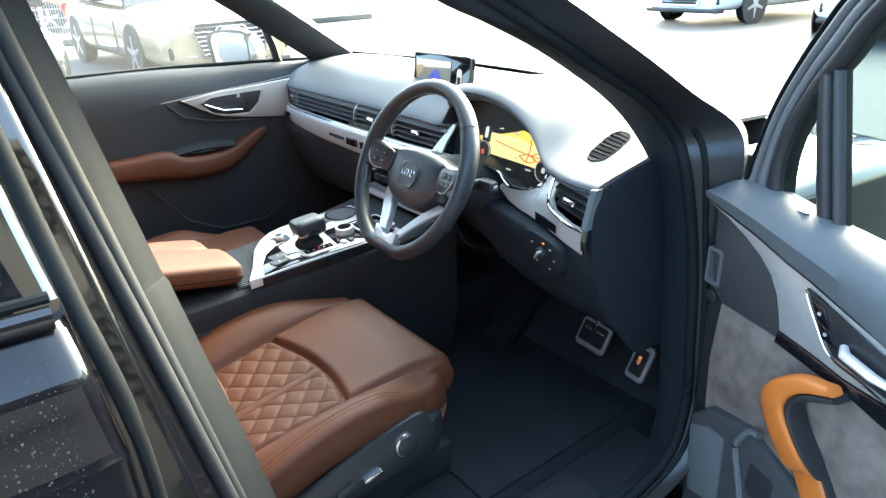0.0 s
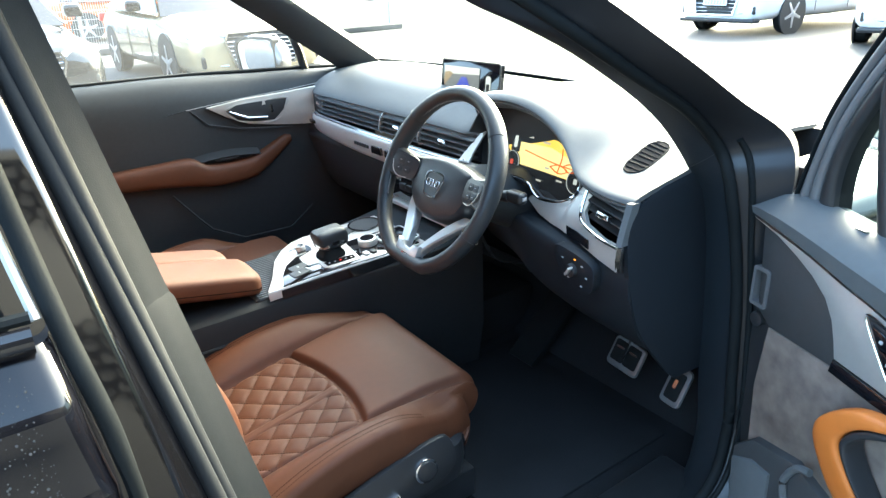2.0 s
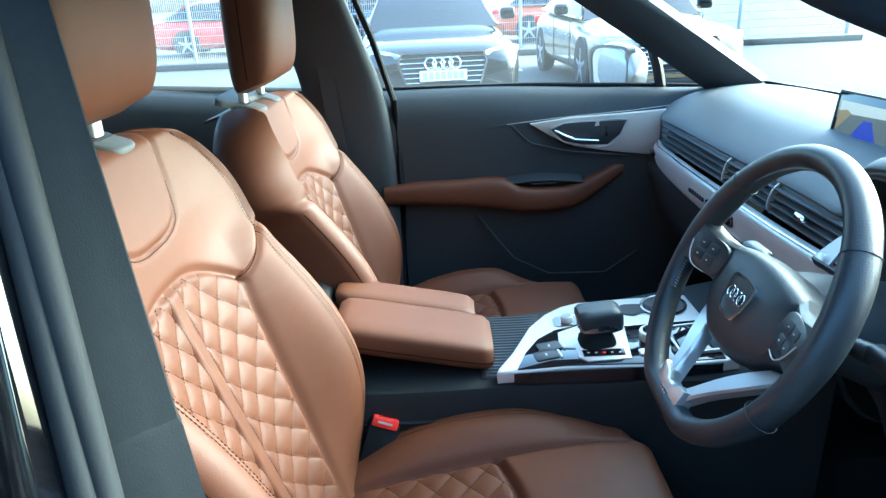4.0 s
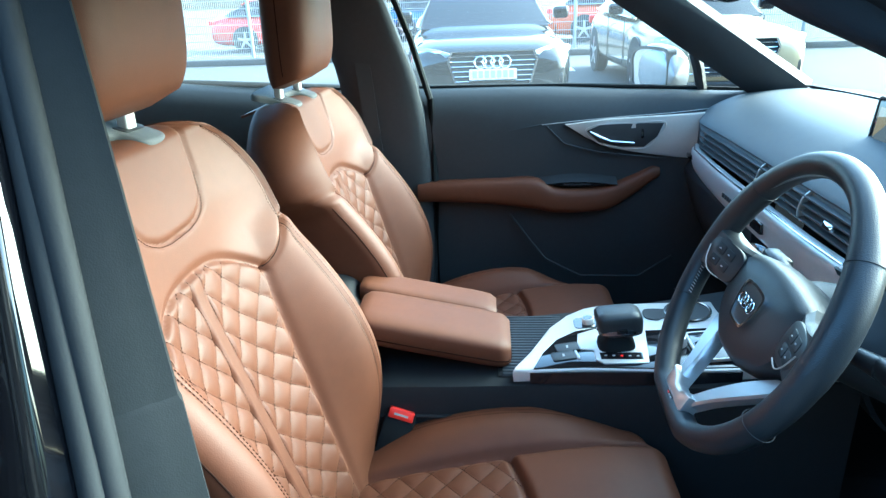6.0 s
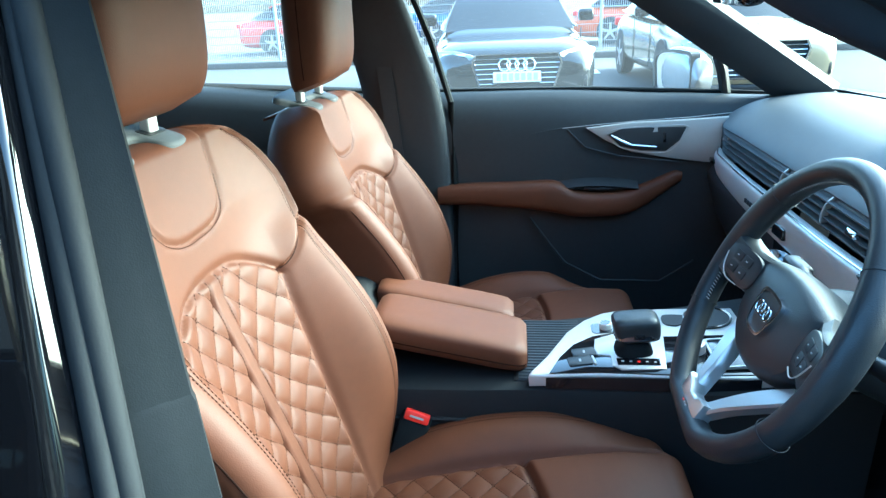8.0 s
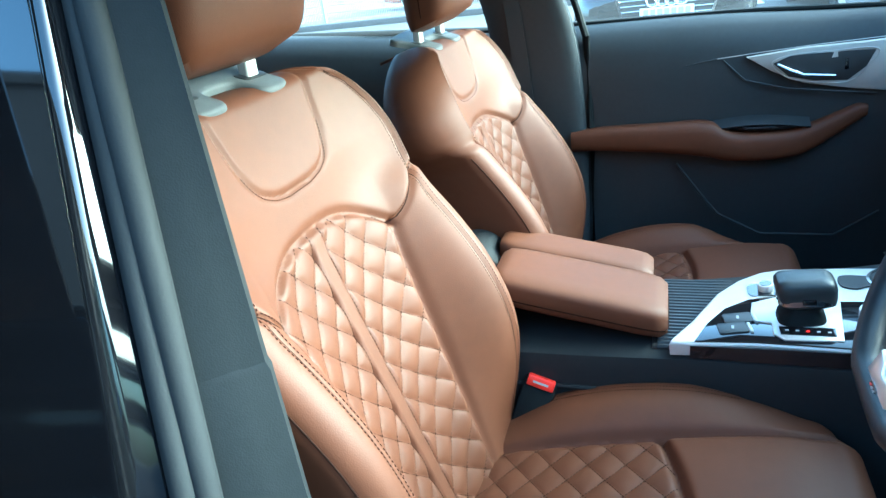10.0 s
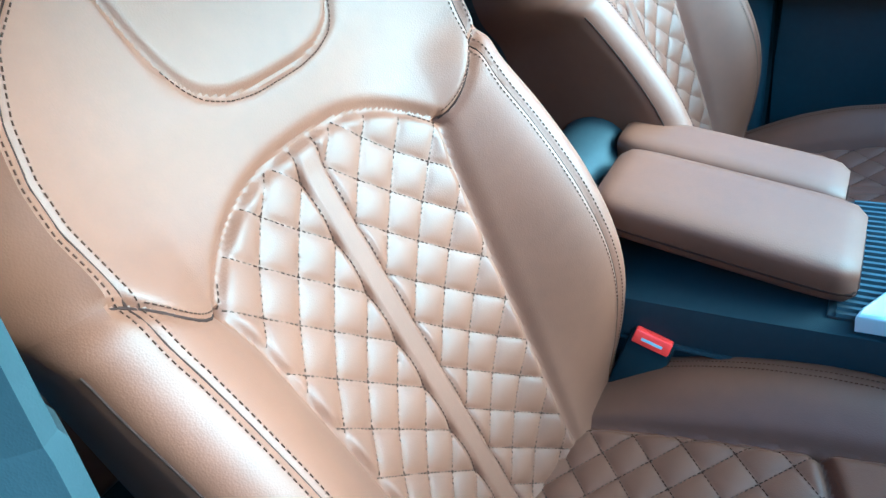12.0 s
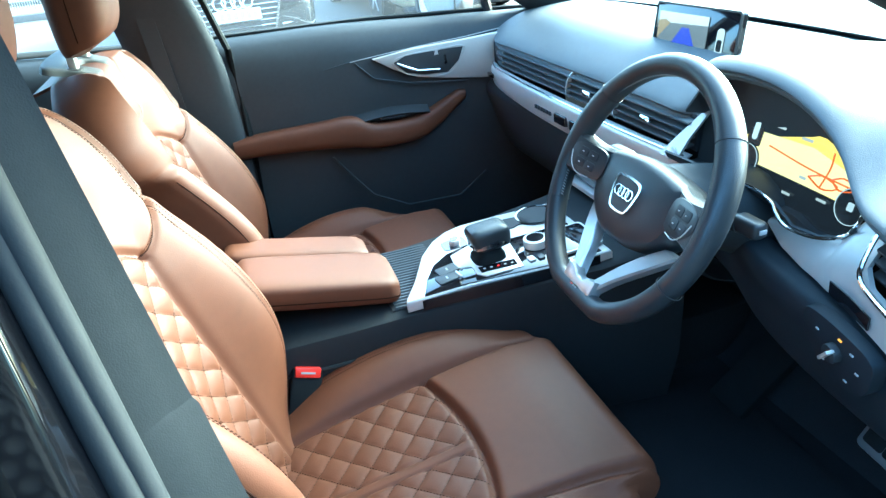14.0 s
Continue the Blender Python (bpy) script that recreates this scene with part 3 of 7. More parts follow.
    for sg in (-1, 1):
        for off in (-0.006, 0.006):
            h = np.linspace(0.02, 0.712, 130)
            s = sg * np.minimum(twin_s(h) + off, np.interp(h, *BACK_WIDE) - 0.0005)
            stitch_run(back_line(s, h, 0.0005), up, bm, 0.0036, 0.0022, 0.00065)
        for fam in (0, 1):
            for k in range(-12, 14):
                q = np.linspace(BAND_W + 0.001, 0.168, 90)
                h = (k + QUILT_A - q / PITCH_S) * PITCH_H if fam == 0 else (q / PITCH_S - QUILT_B - k) * PITCH_H
                s = sg * q + BAND_S
                keep = (h > 0.0) & (h < back_arch(s) - 0.002) & (np.abs(s) < back_w(h) - 0.002)
                if keep.sum() > 3:
                    stitch_run(back_line(s[keep], h[keep], 0.0014), up, bm, 0.0038, 0.0022, 0.0007)
        h = np.linspace(0.02, 0.53, 80)
        stitch_run(back_line(BAND_S + sg * BAND_W + 0 * h, h, 0.001), up, bm, 0.0038, 0.0022, 0.0007)
        s = sg * np.linspace(0.17, 0.225, 16)
        stitch_run(back_line(s, back_seam(s) + 0.006), up, bm)
    s = np.linspace(-0.155, 0.155, 60)
    keep = head_low(s) < 0.66
    stitch_run(back_line(s[keep], head_low(s[keep]) - 0.005), up, bm)
    tagged(part("back_stitching", bm, THREAD, seat, "rows of fine brown seat stitching", smooth=False), kind="stuff")
    bm = bmesh.new()
    for sg in (-1, 1):
        for off in (0.240, 0.250):
            yy = np.linspace(-0.08, 0.34, 90)
            back = 0.050 * smoothstep((yy - 0.22) / 0.24)
            stitch_run(np.stack([sg * off + 0 * yy, yy - (back if sg > 0 else 0.4 * back), cush_height(sg * np.minimum(off, 0.245) + 0 * yy, yy) + 0.0006 - 8 * max(0, off - 0.245) ** 1.0 * 0.02], -1), (0, 0, 1), bm)
        for fam in (0, 1):
            for k in range(-8, 10):
                a0, b0, ps, ph, mid, half = CUSH_QUILT
                q = np.linspace(half + 0.001, 0.20, 100)
                yy = (k + a0 - q / ps) * ph if fam == 0 else (q / ps - b0 - k) * ph
                ss = sg * q + mid
                keep = (yy > -0.10) & (yy < cush_arch(ss) - 0.003) & (np.abs(ss) < cush_w(yy) - 0.003)
                if keep.sum() > 3:
                    stitch_run(np.stack([ss[keep], yy[keep], cush_height(ss[keep], yy[keep]) + 0.0014], -1), (0, 0, 1), bm, 0.0038, 0.0022, 0.0007)
    tagged(part("cushion_stitching", bm, THREAD, seat, "rows of fine brown seat stitching", smooth=False), kind="stuff")
    return seat


def rounded_at(w, d, r, cy):
    return [(x, y + cy) for x, y in rounded(w, d, r)]


driver_seat = make_seat("brown diamond-quilted leather driver seat with wide bolsters and a tall headrest")
passenger_seat = copy_thing(driver_seat, Matrix.Translation(Vector((-0.400, 0.028, -0.046)) * U) @ Matrix.Diagonal((-1, 1, 1, 1)))
tagged(passenger_seat, "brown diamond-quilted leather passenger seat beside the centre console")
for o in passenger_seat.children:  # the passenger's cushion is set a little higher
    if o.name.startswith(("quilted_cushion", "thigh", "cushion")):
        o.location.z += 0.014
driver_seat.location = Vector((0.3855, 0, 0)) * U


# ---- dashboard ----
dash = thing("dashboard", "dark grey dashboard with a wide air vent band and silver trim", "dashboard")


def profile_loft(stations, n=36, depth=0.02):
    """A skin across the car through (x, [(y, z), ...]) stations."""
    rows = []
    for x, prof in stations:
        rows.append([(x, y, z) for y, z in curve_points(prof, n)])
    rows = np.array(rows)
    dense = []
    xs = np.linspace(0, len(rows) - 1, 6 * (len(rows) - 1) + 1)
    flat = curve_points(rows.reshape(len(rows), -1), len(xs))
    for r in flat:
        dense.append(r.reshape(-1, 3))
    return dense


# passenger pad: broad, domed top
pad = []
for x, k in ((-0.80, 0.0), (-0.70, 0.6), (-0.55, 1.0), (-0.30, 1.0), (-0.10, 1.0), (0.10, 1.0), (0.20, 0.9), (0.245, 0.2)):
    y0 = 0.765 + (0.035 if k == 0 else 0) + (0.06 if k == 0.2 else 0)
    pad.append((x, [(1.24, 1.215), (1.10, 1.225 + 0.012 * k), (0.98, 1.222 + 0.018 * k), (0.88, 1.205 + 0.020 * k), (0.81, 1.175 + 0.014 * k), (y0, 1.150 + 0.004 * k), (y0 + 0.012, 1.140)]))
part("dash_top", thick(profile_loft(pad), 0.012, (0, 0.3, -0.95)), DASH_SKIN, dash, "soft dark grey dash top")

# driver hood over the instruments
hood = []
for x, yf, zf, crown, end in ((0.235, 0.78, 1.18, 1.21, 1.20), (0.265, 0.74, 1.235, 1.245, 1.21), (0.31, 0.725, 1.258, 1.268, 1.215), (0.40, 0.72, 1.266, 1.282, 1.215), (0.475, 0.72, 1.258, 1.280, 1.215), (0.54, 0.718, 1.235, 1.268, 1.215),
                              (0.59, 0.712, 1.203, 1.252, 1.213), (0.645, 0.690, 1.160, 1.232, 1.21), (0.70, 0.662, 1.152, 1.222, 1.207), (0.77, 0.642, 1.149, 1.212, 1.203), (0.835, 0.640, 1.148, 1.205, 1.20)):
    hood.append((x, [(1.24, end), (1.08, 0.5 * (end + crown) + 0.006), (0.93, crown), (0.82, crown - 0.012 - 0.18 * max(0, crown - zf - 0.03)), (yf + 0.03, zf + 0.014), (yf, zf), (yf + 0.012, zf - 0.012)]))
part("instrument_hood", thick(profile_loft(hood), 0.010, (0, 0.5, -0.85)), DASH_SKIN, dash, "soft grey hood over the instruments")
# dark cavity round the instruments
cav = []
for x, top, low in ((0.245, 1.17, 1.10), (0.30, 1.242, 1.102), (0.40, 1.252, 1.104), (0.475, 1.246, 1.106), (0.51, 1.235, 1.100), (0.549, 1.216, 1.078), (0.596, 1.188, 1.082), (0.632, 1.162, 1.096), (0.648, 1.15, 1.118)):
    cav.append([(x, 0.735, top), (x, 0.79, top - 0.012), (x, 0.785, top - 0.03), (x, 0.775, min(low, 1.085) - 0.015), (x, 0.740, min(low, 1.09) - 0.025), (x, 0.705, low - 0.012), (x, 0.698, low)])
part("instrument_cowl", thick(cav, 0.004), DARK_TRIM, dash)

# air vent band across the passenger side
vent = part("vent_band", block(-0.745, 0.235, 0.775, 0.83, 1.080, 1.150, 0.004), DARK_TRIM, dash, "black air vent recess")
for k in range(4):
    z = 1.091 + 0.0155 * k
    part("vent_slat", thick([[(x, 0.757 + 0.030 * smoothstep((-0.66 - x) / 0.10), z), (x, 0.790 + 0.02 * smoothstep((-0.66 - x) / 0.10), z + 0.006)] for x in np.linspace(-0.742, 0.228, 24)], 0.0035), DASH_SKIN, vent)
for x in (-0.655, -0.235, -0.02):
    part("vent_divider", thick([[(x + 0.012 * f - 0.0025, 0.754 + 0.012 * abs(f) ** 3 + (0.03 if x < -0.6 else 0) * 0.35, 1.114 + 0.034 * f), (x + 0.012 * f + 0.0025, 0.754 + 0.012 * abs(f) ** 3 + (0.03 if x < -0.6 else 0) * 0.35, 1.114 + 0.034 * f)] for f in np.linspace(-1, 1, 9)], 0.012, (0, 1, 0)), SATIN, vent, "slim silver vent divider")
for x in (-0.70, -0.135, 0.10):
    part("vent_tab", prism(rounded(0.034, 0.012, 0.004), 0.010, axes((x, 0.750 + (0.022 if x < -0.6 else 0), 1.116), (1, 0, 0), (0, 0.35, 1)), 0.002), CHROME, vent, "small chrome vent tab")


def strip(stations, n=14):
    return thick(profile_loft(stations, n), 0.008, (0, 1, 0))


band = []
for x, y, z0, z1 in ((-0.785, 0.80, 1.042, 1.088), (-0.75, 0.768, 1.026, 1.083), (-0.68, 0.748, 1.010, 1.079), (-0.45, 0.738, 0.998, 1.077), (-0.20, 0.735, 0.995, 1.077), (0.05, 0.735, 0.997, 1.078), (0.245, 0.74, 1.006, 1.081)):
    band.append((x, [(y + 0.012, z1), (y + 0.002, z1 - 0.008), (y, 0.5 * (z0 + z1) + 0.01), (y + 0.006, z0 + 0.012), (y + 0.018, z0)]))
trim = part("silver_band", strip(band), BRUSHED, dash, "brushed silver trim band")
part("band_lip", tube([(x, y - 0.001, z1 + 0.001) for x, y, z1 in ((-0.76, 0.775, 1.081), (-0.68, 0.752, 1.077), (-0.45, 0.742, 1.076), (-0.2, 0.739, 1.076), (0.05, 0.739, 1.077), (0.24, 0.744, 1.080))], 0.0022, 6), CHROME, dash, "thin chrome line")
for i in range(6):
    part("badge_bar", block(-0.372 + 0.016 * i, -0.360 + 0.016 * i, 0.733, 0.738, 1.030, 1.040, 0.001), DARK_TRIM, trim, "small dark badge bar")
for x in (-0.225, -0.145):
    part("switch_recess", block(x - 0.030, x + 0.030, 0.729, 0.742, 1.022, 1.046, 0.003), GLOSS_BLACK, trim, "small black switch")
part("end_sensor", block(-0.735, -0.69, 0.745, 0.77, 1.045, 1.058, 0.003), GLOSS_BLACK, trim)

# centre stack with climate knobs, behind the wheel
stack = part("climate_panel", block(-0.20, 0.235, 0.745, 0.80, 0.90, 1.005, 0.006), GLOSS_BLACK, dash, "gloss black climate panel")
for x in (-0.17, 0.19):
    m = axes((x, 0.744, 0.958), (1, 0, 0), (0, 0, 1))
    part("climate_knob", cyl(0.026, 0.02, m @ Matrix.Translation((0, 0, 0.014)), 28, 0.003), CHROME, stack, "round chrome climate knob")
    part("knob_cap", cyl(0.019, 0.004, m @ Matrix.Translation((0, 0, 0.017)), 24), GLOSS_BLACK, stack)
for i in range(7):
    part("climate_key", block(-0.115 + 0.036 * i, -0.085 + 0.036 * i, 0.739, 0.75, 0.935, 0.955, 0.002), HARD_BLACK, stack)
part("tray_lip", block(-0.19, 0.225, 0.728, 0.77, 0.885, 0.897, 0.003), BRUSHED, stack, "silver tray lip")

# lower dash and glovebox
low = []
for x in (-0.80, -0.45, -0.10, 0.20):
    low.append((x, [(0.775, 1.035), (0.755, 1.000), (0.765, 0.960), (0.80, 0.86), (0.86, 0.77), (0.98, 0.72), (1.10, 0.62)]))
part("glovebox", thick(profile_loft(low), 0.010, (0, 1, 0)), SOFT_BLACK, dash, "dark glovebox")
low = []
for x, y in ((0.20, 0.78), (0.34, 0.74), (0.48, 0.68), (0.60, 0.65), (0.72, 0.635), (0.845, 0.627)):
    low.append((x, [(y + 0.035, 1.03), (y + 0.005, 1.015), (y + 0.012, 0.96), (y + 0.06, 0.86), (y + 0.16, 0.79), (1.02, 0.75)]))
part("knee_panel", thick(profile_loft(low), 0.010, (0, 1, 0)), PILLAR_GREY, dash, "dark knee panel")
part("column_shroud", loft([[(0.395 + r * math.cos(a), y, z + r * 0.8 * math.sin(a)) for a in np.linspace(0, 2 * math.pi, 20, endpoint=False)] for y, z, r in ((0.57, 1.095, 0.055), (0.62, 1.075, 0.075), (0.72, 1.04, 0.095), (0.80, 1.02, 0.10))]), SOFT_BLACK, dash)

# driver's silver trim, outer vent and switch
table = np.array(((0.500, 0.703, 1.063, 1.070, 0.006), (0.541, 0.694, 1.043, 1.074, 0.006), (0.591, 0.682, 1.037, 1.080, 0.010), (0.632, 0.670, 1.038, 1.094, 0.030), (0.648, 0.664, 1.038, 1.130, 0.060), (0.696, 0.654, 1.036, 1.140, 0.050), (0.700, 0.652, 1.035, 1.094, 0.014), (0.722, 0.643, 1.034, 1.078, 0.008), (0.785, 0.620, 1.032, 1.073, 0.006), (0.838, 0.603, 1.032, 1.076, 0.006)))
sil = []
for x in np.linspace(0.500, 0.838, 70):
    y, z0, z1, back = (float(np.interp(x, table[:, 0], table[:, k])) for k in (1, 2, 3, 4))
    sil.append([(x, y + back * f ** 2, z0 + (z1 - z0) * f) for f in np.linspace(0, 1, 8)])
sil = part("silver_trim", thick(sil, 0.008, (0, 1, 0)), SATIN, dash, "satin silver trim panel beside the wheel")
part("silver_cheek", thick([[(0.190, 0.728, 1.074), (0.250, 0.720, 1.079)], [(0.212, 0.746, 1.110), (0.252, 0.742, 1.116)], [(0.236, 0.780, 1.156), (0.262, 0.776, 1.166)]], 0.006, (0, 1, 0)), SATIN, dash, "satin silver panel beside the vents")
part("start_button", cyl(0.012, 0.008, axes((0.226, 0.722, 1.088), (1, 0, 0), (0, 0.5, 1)), 24, 0.002), BRUSHED, dash, "round start button")
part("trim_end_cap", thick([[(0.836, 0.6035, 1.078), (0.8445, 0.606, 1.078)], [(0.836, 0.6005, 1.054), (0.8445, 0.603, 1.054)], [(0.835, 0.604, 1.032), (0.843, 0.607, 1.032)]], 0.006, (0, 1, 0)), CHROME, dash, "bright trim end")
sv = part("side_vent", thick([[(x, y + 0.03, z) for x, y in ((0.69, 0.676), (0.76, 0.655), (0.838, 0.632))] for z in (1.072, 1.10, 1.150)], 0.02, (0, 1, 0)), DARK_TRIM, dash, "black outer air vent")
for k in range(4):
    z = 1.086 + 0.0165 * k
    part("vent_slat", thick([[(x, y + d, z + 0.35 * d) for x, y in ((0.704 - 0.001 * k, 0.672), (0.76, 0.652), (0.832, 0.628))] for d in (0, 0.03)], 0.004), HARD_BLACK, sv)
part("vent_tab", prism(rounded(0.040, 0.012, 0.004), 0.010, axes((0.766, 0.640, 1.110), (1, -0.3, 0), (0, 0.35, 1)), 0.002), CHROME, sv)
part("vent_frame", tube([tuple(p) for p in curve_points([(0.697, 0.684, 1.150), (0.697, 0.667, 1.118), (0.703, 0.652, 1.090), (0.727, 0.642, 1.078), (0.785, 0.620, 1.0745), (0.838, 0.602, 1.078)], 24)], 0.0032, 8), CHROME, sv, "chrome line round the vent")
part("vent_cheek", thick([[(0.829, 0.630, 1.152), (0.840, 0.634, 1.152)], [(0.830, 0.617, 1.115), (0.841, 0.620, 1.115)], [(0.832, 0.604, 1.079), (0.842, 0.607, 1.079)]], 0.02, (0, 1, 0)), DASH_SKIN, sv)
m = axes((0.717, 0.634, 0.988), (1, -0.20, 0), (0, -0.15, 1)) @ Matrix.Scale(0.88, 4)
lights = part("light_switch", prism([tuple(p) for p in curve_points([(-0.068, 0.040), (0.055, 0.036), (0.068, 0.0), (0.045, -0.042), (-0.02, -0.050), (-0.072, -0.01)], 40, True)], 0.02, m @ Matrix.Translation((0, 0, 0.006)), 0.002), PILLAR_GREY, dash, "gloss black light switch panel")
part("rotary_knob", cyl(0.015, 0.012, m @ Matrix.Translation((-0.005, 0, 0.018)), 28, 0.003), DARK_TRIM, lights)
part("knob_grip", prism(rounded(0.006, 0.030, 0.002), 0.012, m @ pose(-0.005, 0, 0.026, 0, 0, -40), 0.001), SATIN, lights, "silver switch grip")
for k, (x, y) in enumerate(((-0.045, 0.015), (-0.03, -0.03), (0.03, 0.02), (0.042, -0.005), (0.02, -0.034), (0.005, 0.028))):
    part("switch_mark", prism(rounded(0.007, 0.003, 0.001), 0.002, m @ Matrix.Translation((x, y, 0.0076))), WHITE_PRINT if k != 5 else glowing("amber_light", (1.0, 0.35, 0.05), 1.5), lights)
slot = part("trim_slot", thick([[(x, y - 0.0015, z) for x, y, z in ((0.662, 0.660, 1.058), (0.70, 0.649, 1.059), (0.745, 0.634, 1.057))], [(x, y - 0.0015, z) for x, y, z in ((0.664, 0.660, 1.040), (0.70, 0.649, 1.040), (0.745, 0.6345, 1.039))]], 0.002), GLOSS_BLACK, dash, "black push buttons in the trim")
# demister vent, flush in the hood's end
HOOD = np.array(profile_loft(hood))[:, :24].reshape(-1, 3)


def on_hood(x, y, lift):
    d = np.hypot(HOOD[:, 0] - x, HOOD[:, 1] - y) + 1e-4
    near = np.argsort(d)[:6]
    w = 1 / d[near] ** 2
    return (x, y, float((HOOD[near, 2] * w).sum() / w.sum()) + lift)


def slot_at(u, v, lift):
    return on_hood(0.744 + 0.010 * u / 0.06 + v, 0.785 - u + 0.10 * v, lift)


def slot_half(u):
    return 0.023 * max(0.0, 1 - abs(u / 0.066) ** 4) ** 0.5


dv = part("demister_vent", thick([[slot_at(u, slot_half(u) * f, 0.0012) for f in np.linspace(-1, 1, 7)] for u in np.linspace(-0.0655, 0.0655, 25)], 0.003, (0, 0, -1)), MATT_BLACK, dash, "slotted black demister vent")
part("slot_rim", tube([slot_at(u, s * slot_half(u), 0.001) for s, us in ((1, np.linspace(-0.066, 0.066, 30)), (-1, np.linspace(0.066, -0.066, 30))) for u in us][:-1], 0.0016, 6, closed=True), MATT_BLACK, dv)
for k in range(8):
    u = -0.050 + 0.0143 * k
    part("slat", tube([slot_at(u + 0.004 * f, 0.92 * slot_half(u) * f, 0.0022) for f in np.linspace(-1, 1, 5)], 0.0013, 5), MATT_BLACK, dv)
# dash end cap beside the door
cap = []
for z, y0, out in ((0.735, 0.80, 0.018), (0.78, 0.755, 0.022), (0.86, 0.690, 0.022), (0.92, 0.655, 0.020), (1.03, 0.628, 0.014), (1.10, 0.628, 0.010), (1.145, 0.660, 0.006), (1.165, 0.72, 0.0)):
    cap.append([(0.836 + out * math.sin(math.pi * min(1.0, 0.15 + 0.85 * f)) ** 0.6, y0 + (1.08 - y0) * f, z + 0.05 * f * max(0.0, z - 0.80) / 0.36) for f in (0, 0.04, 0.12, 0.3, 0.6, 1.0)])
cap = [r.reshape(-1, 3) for r in curve_points(np.array(cap).reshape(len(cap), -1), 30)]
part("dash_end", thick(cap, 0.01, (-1, 0, 0)), PILLAR_GREY, dash)

# instrument screen
inst = thing("instrument_display", "lit digital instrument display with an orange map under the hood", "display")
m = axes((0.474, 0.765, 1.112), (1, -0.04, 0.0), (0, 0.24, 1))
ISC = glowing("dark_screen", (0.010, 0.010, 0.012), 1.0)
part("panel", prism([(-0.165, -0.07), (0.145, -0.07), (0.155, -0.04), (0.142, 0.015), (0.095, 0.055), (0.04, 0.082), (-0.05, 0.094), (-0.165, 0.094)], 0.008, m), ISC, inst)
MAP = glowing("map_orange", (1.0, 0.58, 0.10), 1.2)
MAPP = glowing("map_pale", (1.0, 0.75, 0.32), 1.15)
mp = [(-0.125, 0.066), (-0.10, 0.076), (0.035, 0.072), (0.095, 0.050), (0.128, 0.030), (0.128, 0.004), (0.10, -0.004), (-0.09, 0.0), (-0.125, 0.030)]
part("map", prism(mp, 0.002, m @ Matrix.Translation((0, 0, 0.002))), MAP, inst, "orange lit map")
part("map_ground", prism([(-0.09, -0.001), (0.098, -0.003), (0.116, 0.006), (0.116, 0.024), (0.085, 0.040), (0.02, 0.054), (-0.09, 0.050)], 0.002, m @ Matrix.Translation((0, 0, 0.003))), MAPP, inst, "pale lit ground in the map")
ROADC = glowing("map_road", (0.9, 0.14, 0.02), 0.9)
for pts in (((0.060, 0.058), (0.062, 0.035), (0.055, 0.004)), ((-0.06, 0.034), (0.03, 0.024), (0.125, 0.020)), ((0.03, 0.014), (0.055, 0.022), (0.085, 0.014), (0.06, 0.004), (0.03, 0.014)), ((0.07, 0.022), (0.09, 0.030), (0.115, 0.022), (0.09, 0.012), (0.07, 0.022))):
    part("road_line", moved(tube([(x, y, 0.0055) for x, y in curve_points(pts, 14)], 0.0014, 5), m), ROADC, inst)
for x, y in ((-0.100, 0.0), (0.116, -0.002)):
    g = part("dial", cyl(0.027, 0.002, m @ Matrix.Translation((x, y, 0.0060)), 32), ISC, inst, "small round dark dial")
    part("dial_ring", ring_outline([(0.026 * math.cos(a), 0.026 * math.sin(a)) for a in np.linspace(0, 6.2832, 32, endpoint=False)], [(0.0250 * math.cos(a), 0.0250 * math.sin(a)) for a in np.linspace(0, 6.2832, 32, endpoint=False)], 0.001, m @ Matrix.Translation((x, y, 0.0075))), glowing("dial_white", (0.7, 0.7, 0.7), 0.8), g)
    part("dial_mark", prism(rounded(0.010, 0.012, 0.002), 0.001, m @ Matrix.Translation((x, y, 0.0075))), glowing("dial_red", (0.9, 0.12, 0.08), 0.7) if x < 0 else glowing("dial_pale", (0.8, 0.8, 0.8), 0.7), g)
part("car_icon_panel", prism(rounded(0.030, 0.050, 0.004), 0.002, m @ Matrix.Translation((-0.098, 0.050, 0.004))), ISC, inst)
part("car_icon", prism(rounded(0.011, 0.032, 0.005), 0.001, m @ Matrix.Translation((-0.098, 0.050, 0.0055))), glowing("icon_white", (0.9, 0.9, 0.9), 0.8), inst)
for x, y in ((-0.026, 0.092), (0.022, 0.084)):
    part("warning_lamp", prism([(-0.005, -0.004), (0.005, -0.004), (0.0, 0.005)], 0.001, m @ Matrix.Translation((x, y, 0.003))), ICON_RED, inst, "red warning triangle")
for x, y, w in ((-0.055, -0.020, 0.020), (-0.030, -0.022, 0.005), (0.0, -0.024, 0.022), (0.065, -0.012, 0.024), (-0.05, 0.066, 0.026), (0.005, 0.062, 0.028), (0.02, 0.008, 0.016)):
    part("reading", prism(rounded(w * 0.75, 0.004, 0.001), 0.001, m @ Matrix.Translation((x, y, 0.0045))), glowing("reading_light", (0.8, 0.75, 0.7), 0.6), inst)
part("display_lip", tube([tuple(p) for p in curve_points([(0.36, 0.702, 1.100), (0.419, 0.700, 1.104), (0.468, 0.699, 1.107), (0.509, 0.694, 1.102), (0.525, 0.690, 1.091), (0.549, 0.688, 1.080), (0.596, 0.688, 1.084), (0.632, 0.694, 1.098), (0.640, 0.710, 1.115), (0.628, 0.735, 1.143)], 50)], 0.0026, 8), CHROME, inst, "thin chrome lip")

